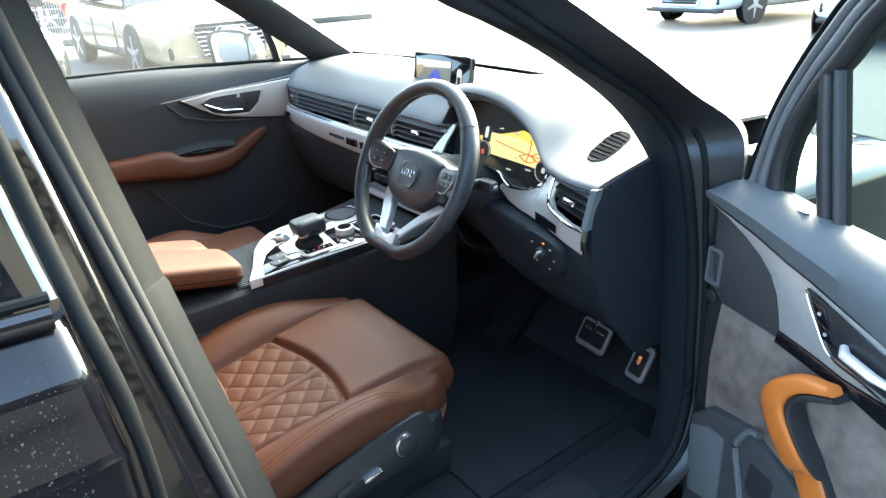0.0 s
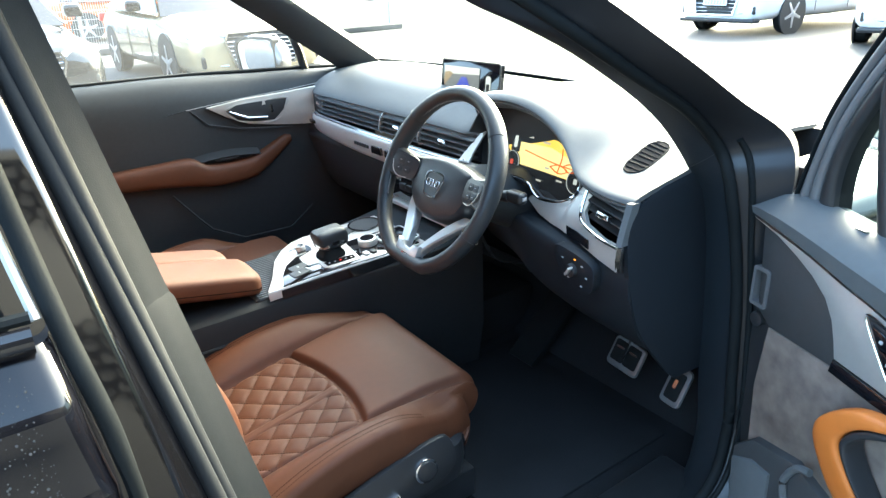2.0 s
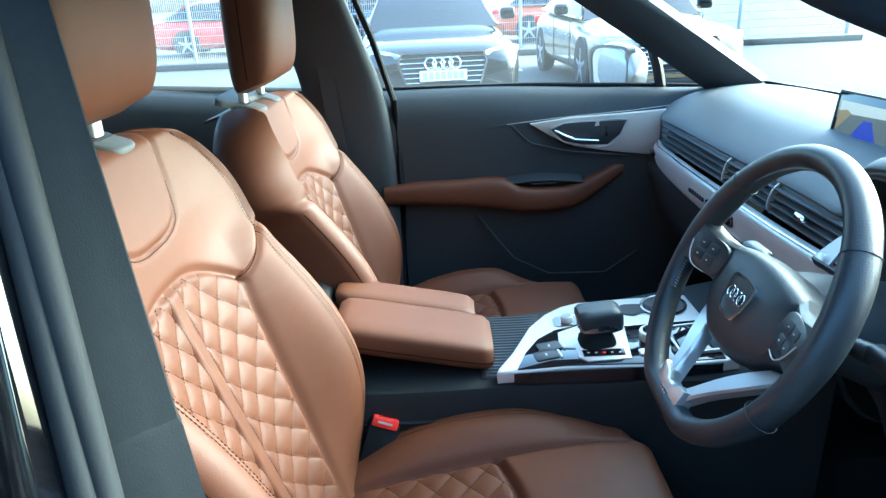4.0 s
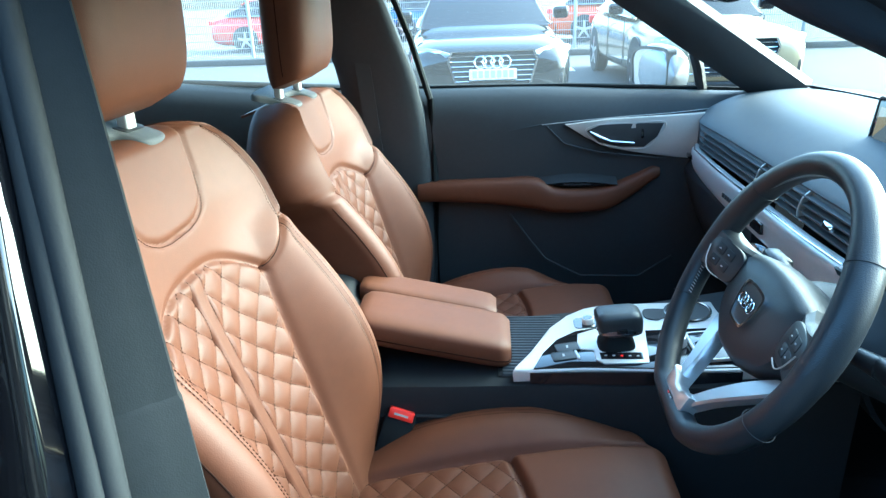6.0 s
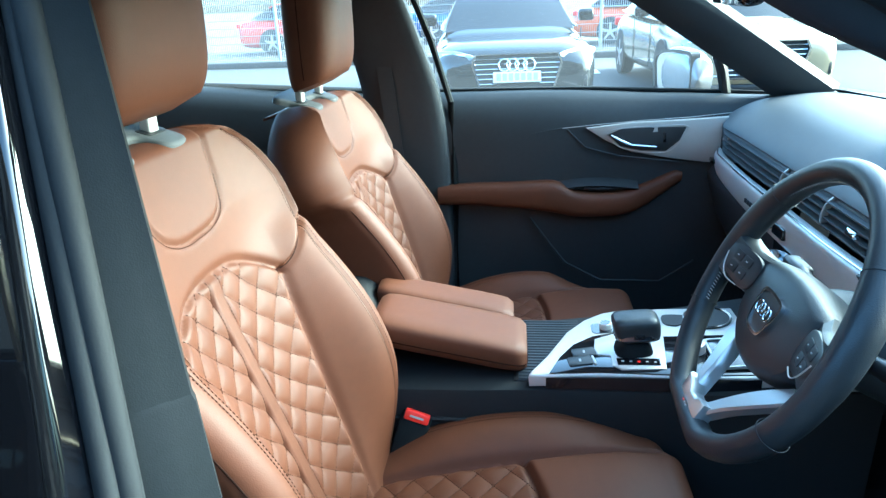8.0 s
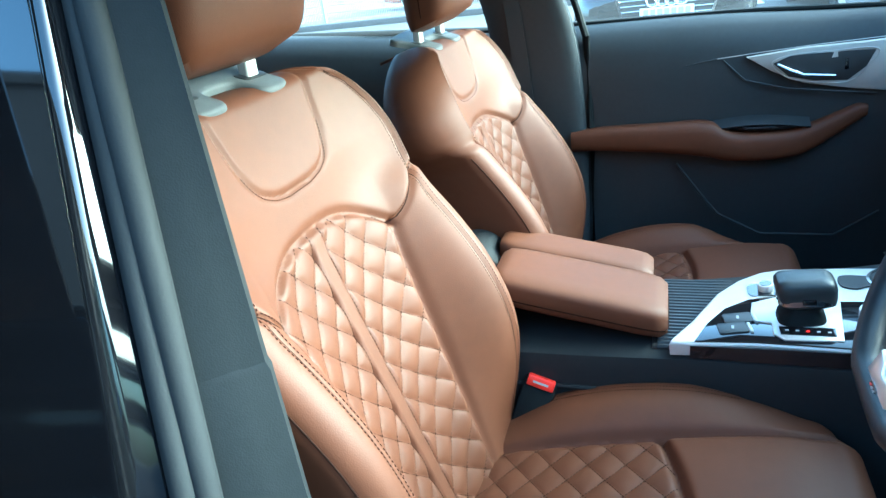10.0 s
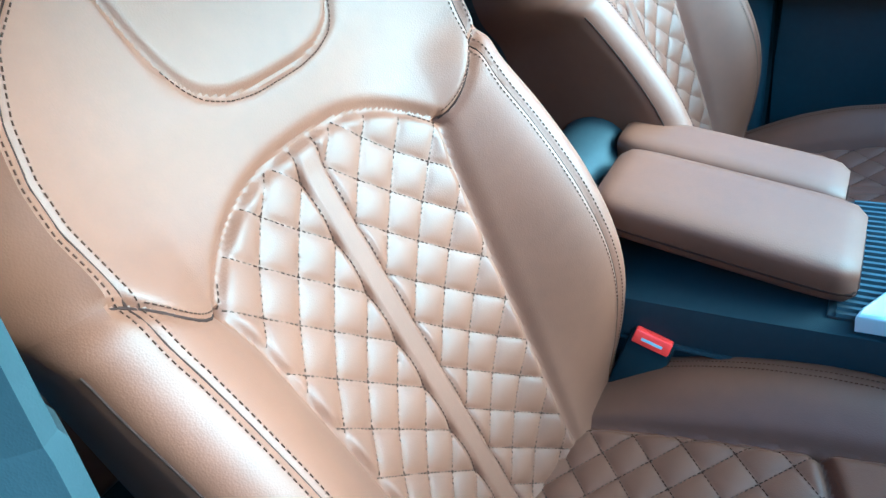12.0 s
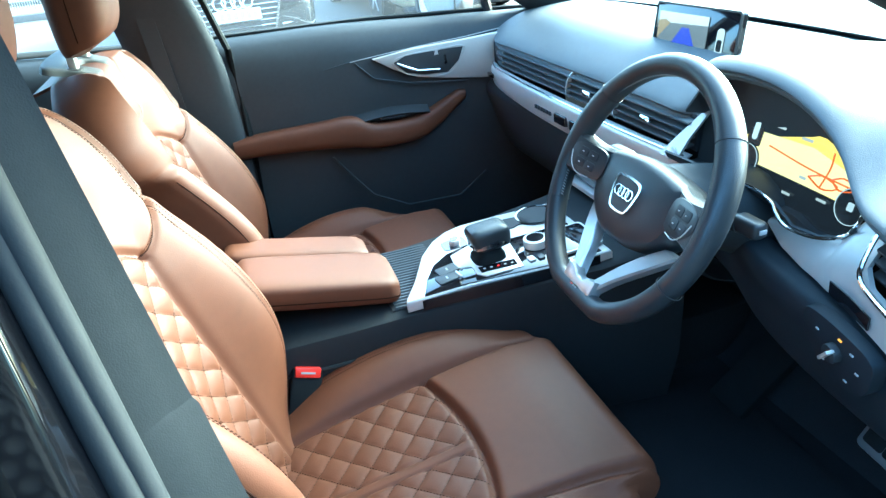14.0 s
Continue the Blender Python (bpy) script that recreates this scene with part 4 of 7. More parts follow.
# centre screen
scr = thing("dash_screen", "upright black screen showing a parking camera picture", "screen")
m = axes((0.038, 0.897, 1.243), (0.96, 0.0, 0.014), (0, 0.12, 1))
part("housing", prism(rounded(0.262, 0.125, 0.008), 0.014, m, 0.002), GLOSS_BLACK, scr)
part("rim", ring_outline(rounded(0.264, 0.127, 0.008), rounded(0.256, 0.119, 0.006), 0.004, m @ Matrix.Translation((0, 0, 0.001))), HARD_BLACK, scr)
part("camera_picture", prism([(-0.115, -0.048), (0.045, -0.048), (0.045, 0.045), (-0.115, 0.045)], 0.001, m @ Matrix.Translation((0, 0, 0.002))), glowing("picture_asphalt", (0.20, 0.20, 0.21), 1.0), scr, "grey camera picture")
part("picture_sky", prism([(-0.115, 0.022), (0.045, 0.028), (0.045, 0.045), (-0.115, 0.045)], 0.001, m @ Matrix.Translation((0, 0, 0.0025))), glowing("picture_sky", (0.85, 0.82, 0.78), 1.0), scr)
part("picture_side", prism([(-0.115, -0.010), (-0.075, 0.024), (-0.09, 0.030), (-0.115, 0.026)], 0.001, m @ Matrix.Translation((0, 0, 0.003))), glowing("picture_tan", (0.55, 0.38, 0.22), 0.8), scr)
part("guide_area", prism([(-0.080, -0.036), (0.025, -0.036), (-0.012, 0.018), (-0.034, 0.018)], 0.001, m @ Matrix.Translation((0, 0, 0.0032))), glowing("guide_blue", (0.06, 0.08, 0.55), 1.0), scr, "blue parking guide area")
part("guide_line", prism([(-0.084, -0.040), (0.030, -0.040), (0.028, -0.036), (-0.082, -0.036)], 0.001, m @ Matrix.Translation((0, 0, 0.0034))), ICON_RED, scr)
part("car_plan", prism(rounded(0.020, 0.056, 0.008), 0.001, m @ Matrix.Translation((0.085, 0.0, 0.0025))), glowing("plan_white", (0.85, 0.85, 0.85), 0.9), scr, "white car seen from above on the screen")
part("car_plan_roof", prism(rounded(0.014, 0.022, 0.004), 0.001, m @ Matrix.Translation((0.085, -0.004, 0.003))), ISC, scr)
part("stand", block(-0.012, 0.100, 0.903, 0.930, 1.17, 1.21, 0.006), GLOSS_BLACK, scr)

# ---- steering wheel ----
wheel = thing("steering_wheel", "black leather flat-bottomed steering wheel with silver lower spoke", "steering wheel")
WT = radians(26.6)
WM = axes((0.4195, 0.5114, 1.129), (1, -0.045, 0), (0, math.sin(WT), math.cos(WT)))  # its z points at the driver
R = 0.1885


def rim_at(a):
    r = R
    y = r * math.sin(a)
    low = -0.178
    x = r * math.cos(a)
    if y < low:
        y = low + 0.15 * (y - low)
    return (x, y, 0.0)


angles = [2 * math.pi * k / 96 for k in range(96)]
radii = []
for a in angles:
    grip = math.exp(-(((math.degrees(a) % 360) - 25) / 25) ** 2) + math.exp(-(((math.degrees(a) % 360) - 155) / 25) ** 2)
    radii.append(0.0165 + 0.0022 * grip)
part("rim", moved(tube([rim_at(a) for a in angles], radii, 18, closed=True, flat=1.12), WM), WHEEL_LEATHER, wheel, "worn smooth black leather rim")
for a in (38, 142, 205, 335):
    a = radians(a)
    p, d = Vector(rim_at(a)), Vector((-math.sin(a), math.cos(a), 0))
    ring = [p + 0.0187 * (math.cos(w) * Vector((math.cos(a), math.sin(a), 0)) + 1.1 * math.sin(w) * Vector((0, 0, 1))) for w in np.linspace(0, 2 * math.pi, 24, endpoint=False)]
    part("rim_seam", moved(tube(ring, 0.0007, 5, closed=True, up=d), WM), DARK_TRIM, wheel)
bm = bmesh.new()
for k in range(150):
    a = radians(-25 + 230 * k / 150)
    p = Vector(rim_at(a)) * ((R - 0.0165) / R)
    q = Vector(rim_at(a + 0.012)) * ((R - 0.0163) / R)
    tube([p + Vector((0, 0, 0.006)), q + Vector((0, 0, 0.001))], 0.0006, 4, bm=bm)
st = part("rim_stitching", moved(bm, WM), THREAD_PALE, wheel, "pale cross stitching inside the rim")
hub = []
HX, HY = -0.010, -0.012
for z, k in ((-0.085, 0.92), (-0.055, 1.02), (-0.030, 1.0), (-0.018, 0.95), (-0.011, 0.82), (-0.008, 0.4)):
    hub.append([(HX + x * k, HY + (y + 0.004) * k - 0.004, z) for x, y in curve_points([(-0.112, 0.022), (-0.096, 0.050), (0.0, 0.062), (0.096, 0.050), (0.112, 0.022), (0.098, -0.030), (0.050, -0.066), (0.0, -0.073), (-0.050, -0.066), (-0.098, -0.030)], 60, True)])
part("airbag_cover", moved(loft(hub), WM), WHEEL_LEATHER, wheel, "black airbag cover")
for sx in (-1, 1):
    arm = []
    for f in np.linspace(0, 1, 7):
        x = sx * (0.070 + 0.112 * f)
        hw = 0.036 - 0.006 * math.sin(math.pi * f)
        dz0 = -0.038 * (1 - f) ** 1.5
        arm.append([(x, 0.006 + y, z + dz0) for y, z in ((-hw, -0.02), (-hw, 0.004), (-hw + 0.006, 0.012), (hw - 0.006, 0.012), (hw, 0.004), (hw, -0.02))])
    part("side_spoke", moved(loft(arm), WM), WHEEL_LEATHER, wheel)
    mm = WM @ pose(sx * 0.134, 0.004, 0.002, 0, -sx * 14, 0)
    pod = part("switch_pod", prism([tuple(p) for p in curve_points([(sx * -0.040, 0.020), (sx * 0.0, 0.026), (sx * 0.036, 0.018), (sx * 0.038, -0.006), (sx * 0.020, -0.022), (sx * -0.020, -0.027), (sx * -0.042, -0.016)][::sx], 40, True)], 0.010, mm @ Matrix.Translation((0, 0, 0.001)), 0.003), HARD_BLACK, wheel, "black switch pod")
    part("pod_edge", moved(tube([tuple(p) for p in curve_points([(-sx * 0.020, -0.026, 0.003), (sx * 0.008, -0.027, 0.004), (sx * 0.026, -0.016, 0.004), (sx * 0.036, 0.004, 0.003)], 16)], 0.0009, 6), mm), SATIN, pod, "thin silver pod edge")
    for kx, ky in ((-0.011, 0.011), (0.011, 0.011), (-0.011, -0.011), (0.011, -0.011)):
        part("pod_key", prism(rounded(0.022, 0.015, 0.004), 0.003, mm @ Matrix.Translation((1.1 * kx, 0.85 * ky, 0.0022)), 0.001), DARK_TRIM, pod)
        part("key_mark", prism(rounded(0.004, 0.0015, 0.0006), 0.001, mm @ Matrix.Translation((1.1 * kx, 0.85 * ky, 0.0034))), WHITE_PRINT, pod)
    # forked lower spoke, silver
    leg = []
    for f in np.linspace(0, 1, 10):
        c = curve_points([(sx * 0.104, -0.052), (sx * 0.078, -0.084), (sx * 0.048, -0.124), (sx * 0.024, -0.164)], 10)[int(round(f * 9))]
        hw = 0.0125 + 0.006 * math.sin(math.pi * min(1, 0.25 + f)) 
        leg.append([(c[0] + dx, c[1], 0.004 + dz - 0.046 * (1 - f)) for dx, dz in ((-hw, -0.012), (-hw, 0.003), (-hw + 0.004, 0.007), (hw - 0.004, 0.007), (hw, 0.003), (hw, -0.012))])
    part("lower_spoke", moved(loft(leg), WM), SPOKE, wheel, "brushed silver lower spoke")
foot = part("spoke_foot", prism([(-0.043, -0.142), (-0.020, -0.146), (-0.010, -0.154), (0.010, -0.154), (0.020, -0.146), (0.043, -0.142), (0.041, -0.174), (0.034, -0.186), (-0.034, -0.186), (-0.041, -0.174)], 0.02, WM @ Matrix.Translation((0, 0, 0.013)), 0.004), SPOKE, wheel, "silver foot of the lower spoke")
part("spoke_badge", prism(rounded(0.024, 0.010, 0.002), 0.003, WM @ pose(0, -0.172, 0.0145)), GLOSS_BLACK, foot)
for k in (-1, 0, 1):
    part("badge_bar", prism(rounded(0.005, 0.006, 0.001), 0.002, WM @ pose(0.007 * k, -0.172, 0.0155)), RED_PLASTIC if k < 0 else WHITE_PRINT, foot)
sh_out = [(-0.026, 0.027), (0.0, 0.029), (0.026, 0.027), (0.034, 0.020), (0.033, 0.004), (0.026, -0.018), (0.016, -0.027), (-0.016, -0.027), (-0.026, -0.018), (-0.033, 0.004), (-0.034, 0.020)]
so = [tuple(p) for p in curve_points(sh_out, 54, True)]
si = [(x * 0.88, y * 0.88) for x, y in so]
badge = part("badge_frame", ring_outline(so, si, 0.006, WM @ Matrix.Translation((HX, HY, -0.0025))), CHROME, wheel, "silver shield-shaped badge frame")
part("badge_ground", prism(si, 0.004, WM @ Matrix.Translation((HX, HY, -0.0045))), HARD_BLACK, badge)
for k in range(4):
    cx = HX - 0.0165 + 0.011 * k
    part("badge_ring", moved(tube([(cx + 0.0078 * math.cos(a), HY + 0.003 + 0.0078 * math.sin(a), -0.0022 + 0.0006 * (k % 2)) for a in np.linspace(0, 2 * math.pi, 24, endpoint=False)], 0.0011, 6, closed=True), WM), CHROME, badge)
# stalks behind the wheel
stalk = thing("column_stalk", "black control stalk behind the steering wheel", "stalk", "column stalks")
part("arm", tube([(0.46, 0.60, 1.085), (0.50, 0.61, 1.092), (0.54, 0.615, 1.098)], [0.012, 0.011, 0.014], 12), HARD_BLACK, stalk)
part("tip", block(0.532, 0.580, 0.604, 0.630, 1.087, 1.113, 0.008, 3), HARD_BLACK, stalk)
part("tip_mark", block(0.578, 0.5812, 0.612, 0.624, 1.097, 1.104, 0.001), WHITE_PRINT, stalk)
stalk2 = thing("column_stalk", "black control stalk behind the steering wheel", "stalk", "column stalks")
part("arm", tube([(0.35, 0.60, 1.098), (0.30, 0.61, 1.102), (0.245, 0.62, 1.106)], [0.012, 0.011, 0.012], 12), HARD_BLACK, stalk2)
part("tip", block(0.20, 0.26, 0.607, 0.634, 1.095, 1.117, 0.008, 3), HARD_BLACK, stalk2)

# ---- pedals ----
for name, x0, y0, z0, w, hgt, lab in (("brake_pedal", 0.606, 0.945, 0.615, 0.105, 0.078, "silver brake pedal with black rubber pads"), ("accelerator_pedal", 0.767, 0.930, 0.616, 0.058, 0.095, "slim silver accelerator pedal with rubber pad")):
    p = thing(name, lab, "pedal", "pedals")
    m = axes((x0, y0, z0), (1, -0.12, 0), (0, 0.55, 1))
    part("plate", prism(rounded(w, hgt, 0.012), 0.008, m, 0.003), GREY_EDGE, p)
    if w > 0.06:
        for k in (-1, 1):
            part("rubber_pad", prism(rounded(w * 0.40, hgt * 0.72, 0.006), 0.004, m @ Matrix.Translation((k * w * 0.21, 0.004, 0.003)), 0.001), RUBBER, p)
            part("pad_slot", prism(rounded(w * 0.26, 0.006, 0.002), 0.002, m @ Matrix.Translation((k * w * 0.21, 0.014, 0.004))), CHROME, p)
    else:
        part("rubber_pad", prism(rounded(w * 0.66, hgt * 0.72, 0.006), 0.004, m @ Matrix.Translation((0, 0, 0.003)), 0.001), RUBBER, p)
        part("pad_slot", prism(rounded(0.010, 0.022, 0.003), 0.002, m @ Matrix.Translation((0, 0.005, 0.004))), CHROME, p)
    part("lever", tube([(x0, y0 + 0.012, z0), (x0, y0 + 0.05, z0 + 0.09), (x0 - 0.01, y0 + 0.09, z0 + 0.22)], 0.010, 8), HARD_BLACK, p)

# ---- centre console ----
console = thing("centre_console", "black centre console with silver gear surround and leather armrest", "console")
body = []
for y, z, wl, wr in ((-0.30, 0.80, -0.165, 0.125), (-0.10, 0.81, -0.165, 0.125), (0.10, 0.812, -0.170, 0.125), (0.24, 0.814, -0.175, 0.122), (0.45, 0.830, -0.190, 0.150), (0.62, 0.850, -0.205, 0.185), (0.80, 0.88, -0.21, 0.21)):
    body.append([(wl + 0.03, y, 0.45), (wl, y, 0.60), (wl, y, z - 0.03), (wl + 0.006, y, z - 0.008), (wl + 0.02, y, z), (wr - 0.02, y, z), (wr - 0.006, y, z - 0.008), (wr, y, z - 0.03), (wr, y, 0.60), (wr - 0.03, y, 0.45)])
part("body", loft(body), CONSOLE_BLACK, console)
part("body_crease", tube([(0.128, -0.12, 0.745), (0.128, 0.15, 0.742), (0.135, 0.36, 0.74), (0.155, 0.55, 0.76)], 0.004, 6), CONSOLE_BLACK, console)
# ribbed cover between armrest and gear surround
rib = part("roller_cover", block(-0.150, 0.100, 0.19, 0.36, 0.808, 0.8175, 0.002), HARD_BLACK, console, "ribbed black sliding cover")
for k in range(22):
    part("rib", tube([(-0.146 + 0.0115 * k, 0.199, 0.8175), (-0.146 + 0.0115 * k, 0.352, 0.8175)], 0.0040, 6), HARD_BLACK, rib)
# silver surround, a sloping plate with a raised rear edge
GM = axes((0.0, 0.23, 0.826), (1, 0, 0), (0, 1, 0.085))
plate = [(0.114, -0.012), (0.100, -0.008), (0.045, 0.025), (-0.050, 0.070), (-0.100, 0.110), (-0.128, 0.150), (-0.138, 0.19), (-0.132, 0.28), (-0.115, 0.42), (0.165, 0.42), (0.151, 0.285), (0.136, 0.203), (0.122, 0.121), (0.117, 0.030)]
sur = part("gear_surround", prism(plate, 0.024, GM @ Matrix.Translation((0, 0, 0.012)), 0.005, 3), BRUSHED, console, "brushed silver gear surround")
blk = [(0.1135, 0.028), (0.058, 0.050), (0.010, 0.080), (-0.020, 0.120), (-0.032, 0.175), (-0.002, 0.262), (0.008, 0.40), (0.157, 0.40), (0.148, 0.285), (0.133, 0.203), (0.119, 0.121)]
part("gloss_panel", prism(blk, 0.004, GM @ Matrix.Translation((0, 0, 0.0145)), 0.001), GLOSS_BLACK, sur, "gloss black control panel")
part("side_gloss", thick([[(0.1165, 0.250, 0.834), (0.139, 0.42, 0.850), (0.166, 0.62, 0.868)], [(0.118, 0.250, 0.812), (0.140, 0.42, 0.824), (0.167, 0.62, 0.842)]], 0.004), GLOSS_BLACK, console)
part("gear_frame", prism([(-0.004, 0.124), (0.055, 0.116), (0.066, 0.147), (0.100, 0.146), (0.118, 0.160), (0.124, 0.240), (0.0, 0.258), (-0.028, 0.18)], 0.004, GM @ Matrix.Translation((0, 0, 0.017)), 0.0015), BRUSHED, sur, "silver gear gate")
part("gear_gate", prism([(0.080, 0.156), (0.103, 0.156), (0.113, 0.232), (0.090, 0.234)], 0.003, GM @ Matrix.Translation((0, 0, 0.0185))), GLOSS_BLACK, sur)
for k in range(5):
    part("gear_mark", prism(rounded(0.004, 0.005, 0.001), 0.001, GM @ pose(0.0925 + 0.0025 * k, 0.166 + 0.0145 * k, 0.0192)), ICON_RED if k == 2 else WHITE_PRINT, sur)
for i, (x, y) in enumerate(((0.046, 0.098), (0.078, 0.088))):
    part("console_key", prism(rounded(0.032, 0.046, 0.005), 0.004, GM @ pose(x, y, 0.0172, 0, 0, 8), 0.001), HARD_BLACK, sur)
    part("key_mark", prism(rounded(0.010, 0.004, 0.001), 0.001, GM @ pose(x, y, 0.0177)), WHITE_PRINT, sur)
    part("key_bar", prism(rounded(0.030, 0.005, 0.002), 0.004, GM @ pose(x, y + 0.026, 0.0180, 0, 0, 8), 0.001), BRUSHED, sur, "silver bar beside the key")
st = part("start_base", prism(rounded(0.045, 0.055, 0.012), 0.003, GM @ pose(-0.056, 0.150, 0.0135)), GLOSS_BLACK, sur)
part("volume_knob", cyl(0.013, 0.012, GM @ Matrix.Translation((-0.056, 0.152, 0.0255)), 28, 0.002), BRUSHED, sur, "small silver volume knob")
part("knob_top", cyl(0.010, 0.002, GM @ Matrix.Translation((-0.056, 0.152, 0.0263)), 24), GLOSS_BLACK, sur)
part("cup_holder", cyl(0.046, 0.004, GM @ Matrix.Translation((-0.072, 0.36, 0.0145)), 36), DARK_TRIM, sur, "dark cup holder well")
part("cup_rim", ring_outline([(0.048 * math.cos(a), 0.048 * math.sin(a)) for a in np.linspace(0, 6.2832, 36, endpoint=False)], [(0.043 * math.cos(a), 0.043 * math.sin(a)) for a in np.linspace(0, 6.2832, 36, endpoint=False)], 0.006, GM @ Matrix.Translation((-0.072, 0.36, 0.016))), GLOSS_BLACK, sur)
part("cup_gate", prism([tuple(p) for p in curve_points([(-0.095, 0.275), (-0.060, 0.270), (-0.045, 0.29), (-0.052, 0.31), (-0.046, 0.34), (-0.075, 0.33), (-0.09, 0.315)], 30, True)], 0.004, GM @ Matrix.Translation((0, 0, 0.0145))), DARK_TRIM, sur)
part("rotary_controller", cyl(0.026, 0.018, GM @ Matrix.Translation((0.060, 0.298, 0.034)), 36, 0.003), BRUSHED, sur, "round silver rotary controller")
part("controller_top", cyl(0.019, 0.002, GM @ Matrix.Translation((0.060, 0.298, 0.0348)), 32), GLOSS_BLACK, sur)
part("touch_pad", prism(rounded(0.10, 0.085, 0.008), 0.005, GM @ pose(0.085, 0.372, 0.022), 0.001), GLOSS_BLACK, sur, "black touch pad")
part("pad_rim", ring_outline(rounded(0.108, 0.093, 0.01), rounded(0.100, 0.085, 0.008), 0.006, GM @ pose(0.085, 0.372, 0.0225)), BRUSHED, sur)
for k, y in enumerate((0.265, 0.285, 0.325)):
    part("media_key", prism(rounded(0.020, 0.014, 0.003), 0.005, GM @ pose(0.108 + 0.003 * k, y, 0.0185), 0.001), HARD_BLACK if k else BRUSHED, sur)
# gear lever
lever = part("gear_lever", loft([[tuple(GM @ Vector((0.048 + w * math.copysign(abs(math.cos(a)) ** 0.6, math.cos(a)), 0.192 + d * math.copysign(abs(math.sin(a)) ** 0.6, math.sin(a)) + off, z))) for a in np.linspace(0, 2 * math.pi, 28, endpoint=False)] for z, w, d, off in ((0.016, 0.034, 0.036, 0), (0.026, 0.032, 0.034, 0), (0.034, 0.026, 0.026, 0.002), (0.042, 0.024, 0.024, 0.004))]), RUBBER, console, "pleated boot under the lever")
grip = []
for z, w, d, off in ((0.042, 0.022, 0.030, 0.006), (0.048, 0.029, 0.039, 0.005), (0.058, 0.031, 0.042, 0.004), (0.074, 0.032, 0.044, 0.002), (0.083, 0.031, 0.043, 0.001), (0.089, 0.027, 0.038, 0.0), (0.092, 0.019, 0.028, 0.0)):
    grip.append([tuple(GM @ Vector((0.048 + w * math.copysign(abs(math.cos(a)) ** 0.38, math.cos(a)), 0.196 + d * math.copysign(abs(math.sin(a)) ** 0.38, math.sin(a)) + off, z))) for a in np.linspace(0, 2 * math.pi, 32, endpoint=False)])
part("lever_grip", loft(grip), WHEEL_LEATHER, lever, "black leather gear grip")
band = []
for z, k in ((0.051, 1.035), (0.060, 1.035)):
    band.append([tuple(GM @ Vector((0.048 + 0.0305 * k * math.copysign(abs(math.cos(a)) ** 0.5, math.cos(a)), 0.199 + 0.041 * k * math.copysign(abs(math.sin(a)) ** 0.5, math.sin(a)), z))) for a in np.linspace(0, 2 * math.pi, 32, endpoint=False)])
part("grip_band", loft(band), CHROME, lever, "chrome band round the grip")
part("release_button", prism(rounded(0.020, 0.010, 0.002), 0.006, axes(tuple(GM @ Vector((0.081, 0.200, 0.059))), (0, 1, 0.085), (0, 0, 1)), 0.001), GLOSS_BLACK, lever)


# armrest lids
def lid(x0, x1, y0, y1, z0, z1, slope):
    rings = []
    for f in np.linspace(0, 1, 26):
        e = (1 - abs(2 * f - 1) ** 7) ** (1 / 2.6)
        y = y0 + (y1 - y0) * f
        zz = slope * (y1 - y)
        cx, hw = (x0 + x1) / 2, (x1 - x0) / 2 * (0.80 + 0.20 * e)
        hh = (z1 - z0) / 2 * (0.70 + 0.30 * e)
        ring = []
        for k in range(36):
            a = 2 * math.pi * k / 36
            c, q = math.cos(a), math.sin(a)
            crease = 1 - 0.02 * math.exp(-((q + 0.08) / 0.05) ** 2)
            ring.append((cx + hw * crease * math.copysign(abs(c) ** 0.42, c), y, (z0 + z1) / 2 + zz + hh * math.copysign(abs(q) ** 0.5, q)))
        rings.append(ring)
    return loft(rings)


for x0, x1, y0, y1, z0, z1 in ((-0.058, 0.098, -0.085, 0.215, 0.818, 0.882), (-0.160, -0.062, -0.105, 0.188, 0.818, 0.880)):
    part("armrest_lid", lid(x0, x1, y0, y1, z0, z1, 0.20), LEATHER, console, "brown leather armrest lid")
for x0, x1, y0, y1, z0, z1 in ((-0.058, 0.098, -0.085, 0.215, 0.818, 0.882), (-0.160, -0.062, -0.105, 0.188, 0.818, 0.880)):
    seam = []
    for f in np.linspace(0.06, 0.985, 24):
        e = (1 - abs(2 * f - 1) ** 7) ** (1 / 2.6)
        y = y0 + (y1 - y0) * f
        seam.append(((x0 + x1) / 2 + (x1 - x0) / 2 * (0.80 + 0.20 * e) * 0.988, y, (z0 + z1) / 2 + 0.20 * (y1 - y) - (z1 - z0) / 2 * (0.70 + 0.30 * e) * 0.28))
    x, y, z = seam[-1]
    seam += [(x0 + x1 - x + (2 * x - x0 - x1) * f, y1 + 0.0005, z) for f in (0.9, 0.6, 0.3, 0.1)]
    part("lid_seam", tube(seam, 0.0016, 6), SEAM, console, "dark seam round the armrest lid")
part("armrest_hinge", loft([[(x, -0.16 + r * math.cos(a), 0.875 + r * math.sin(a)) for a in np.linspace(0, 2 * math.pi, 24, endpoint=False)] for x, r in ((-0.14, 0.05), (-0.13, 0.062), (0.075, 0.062), (0.085, 0.05))]), CONSOLE_BLACK, console, "dark plastic armrest hinge cover")
part("hinge_base", block(-0.14, 0.09, -0.24, -0.10, 0.78, 0.90, 0.015), SOFT_BLACK, console)

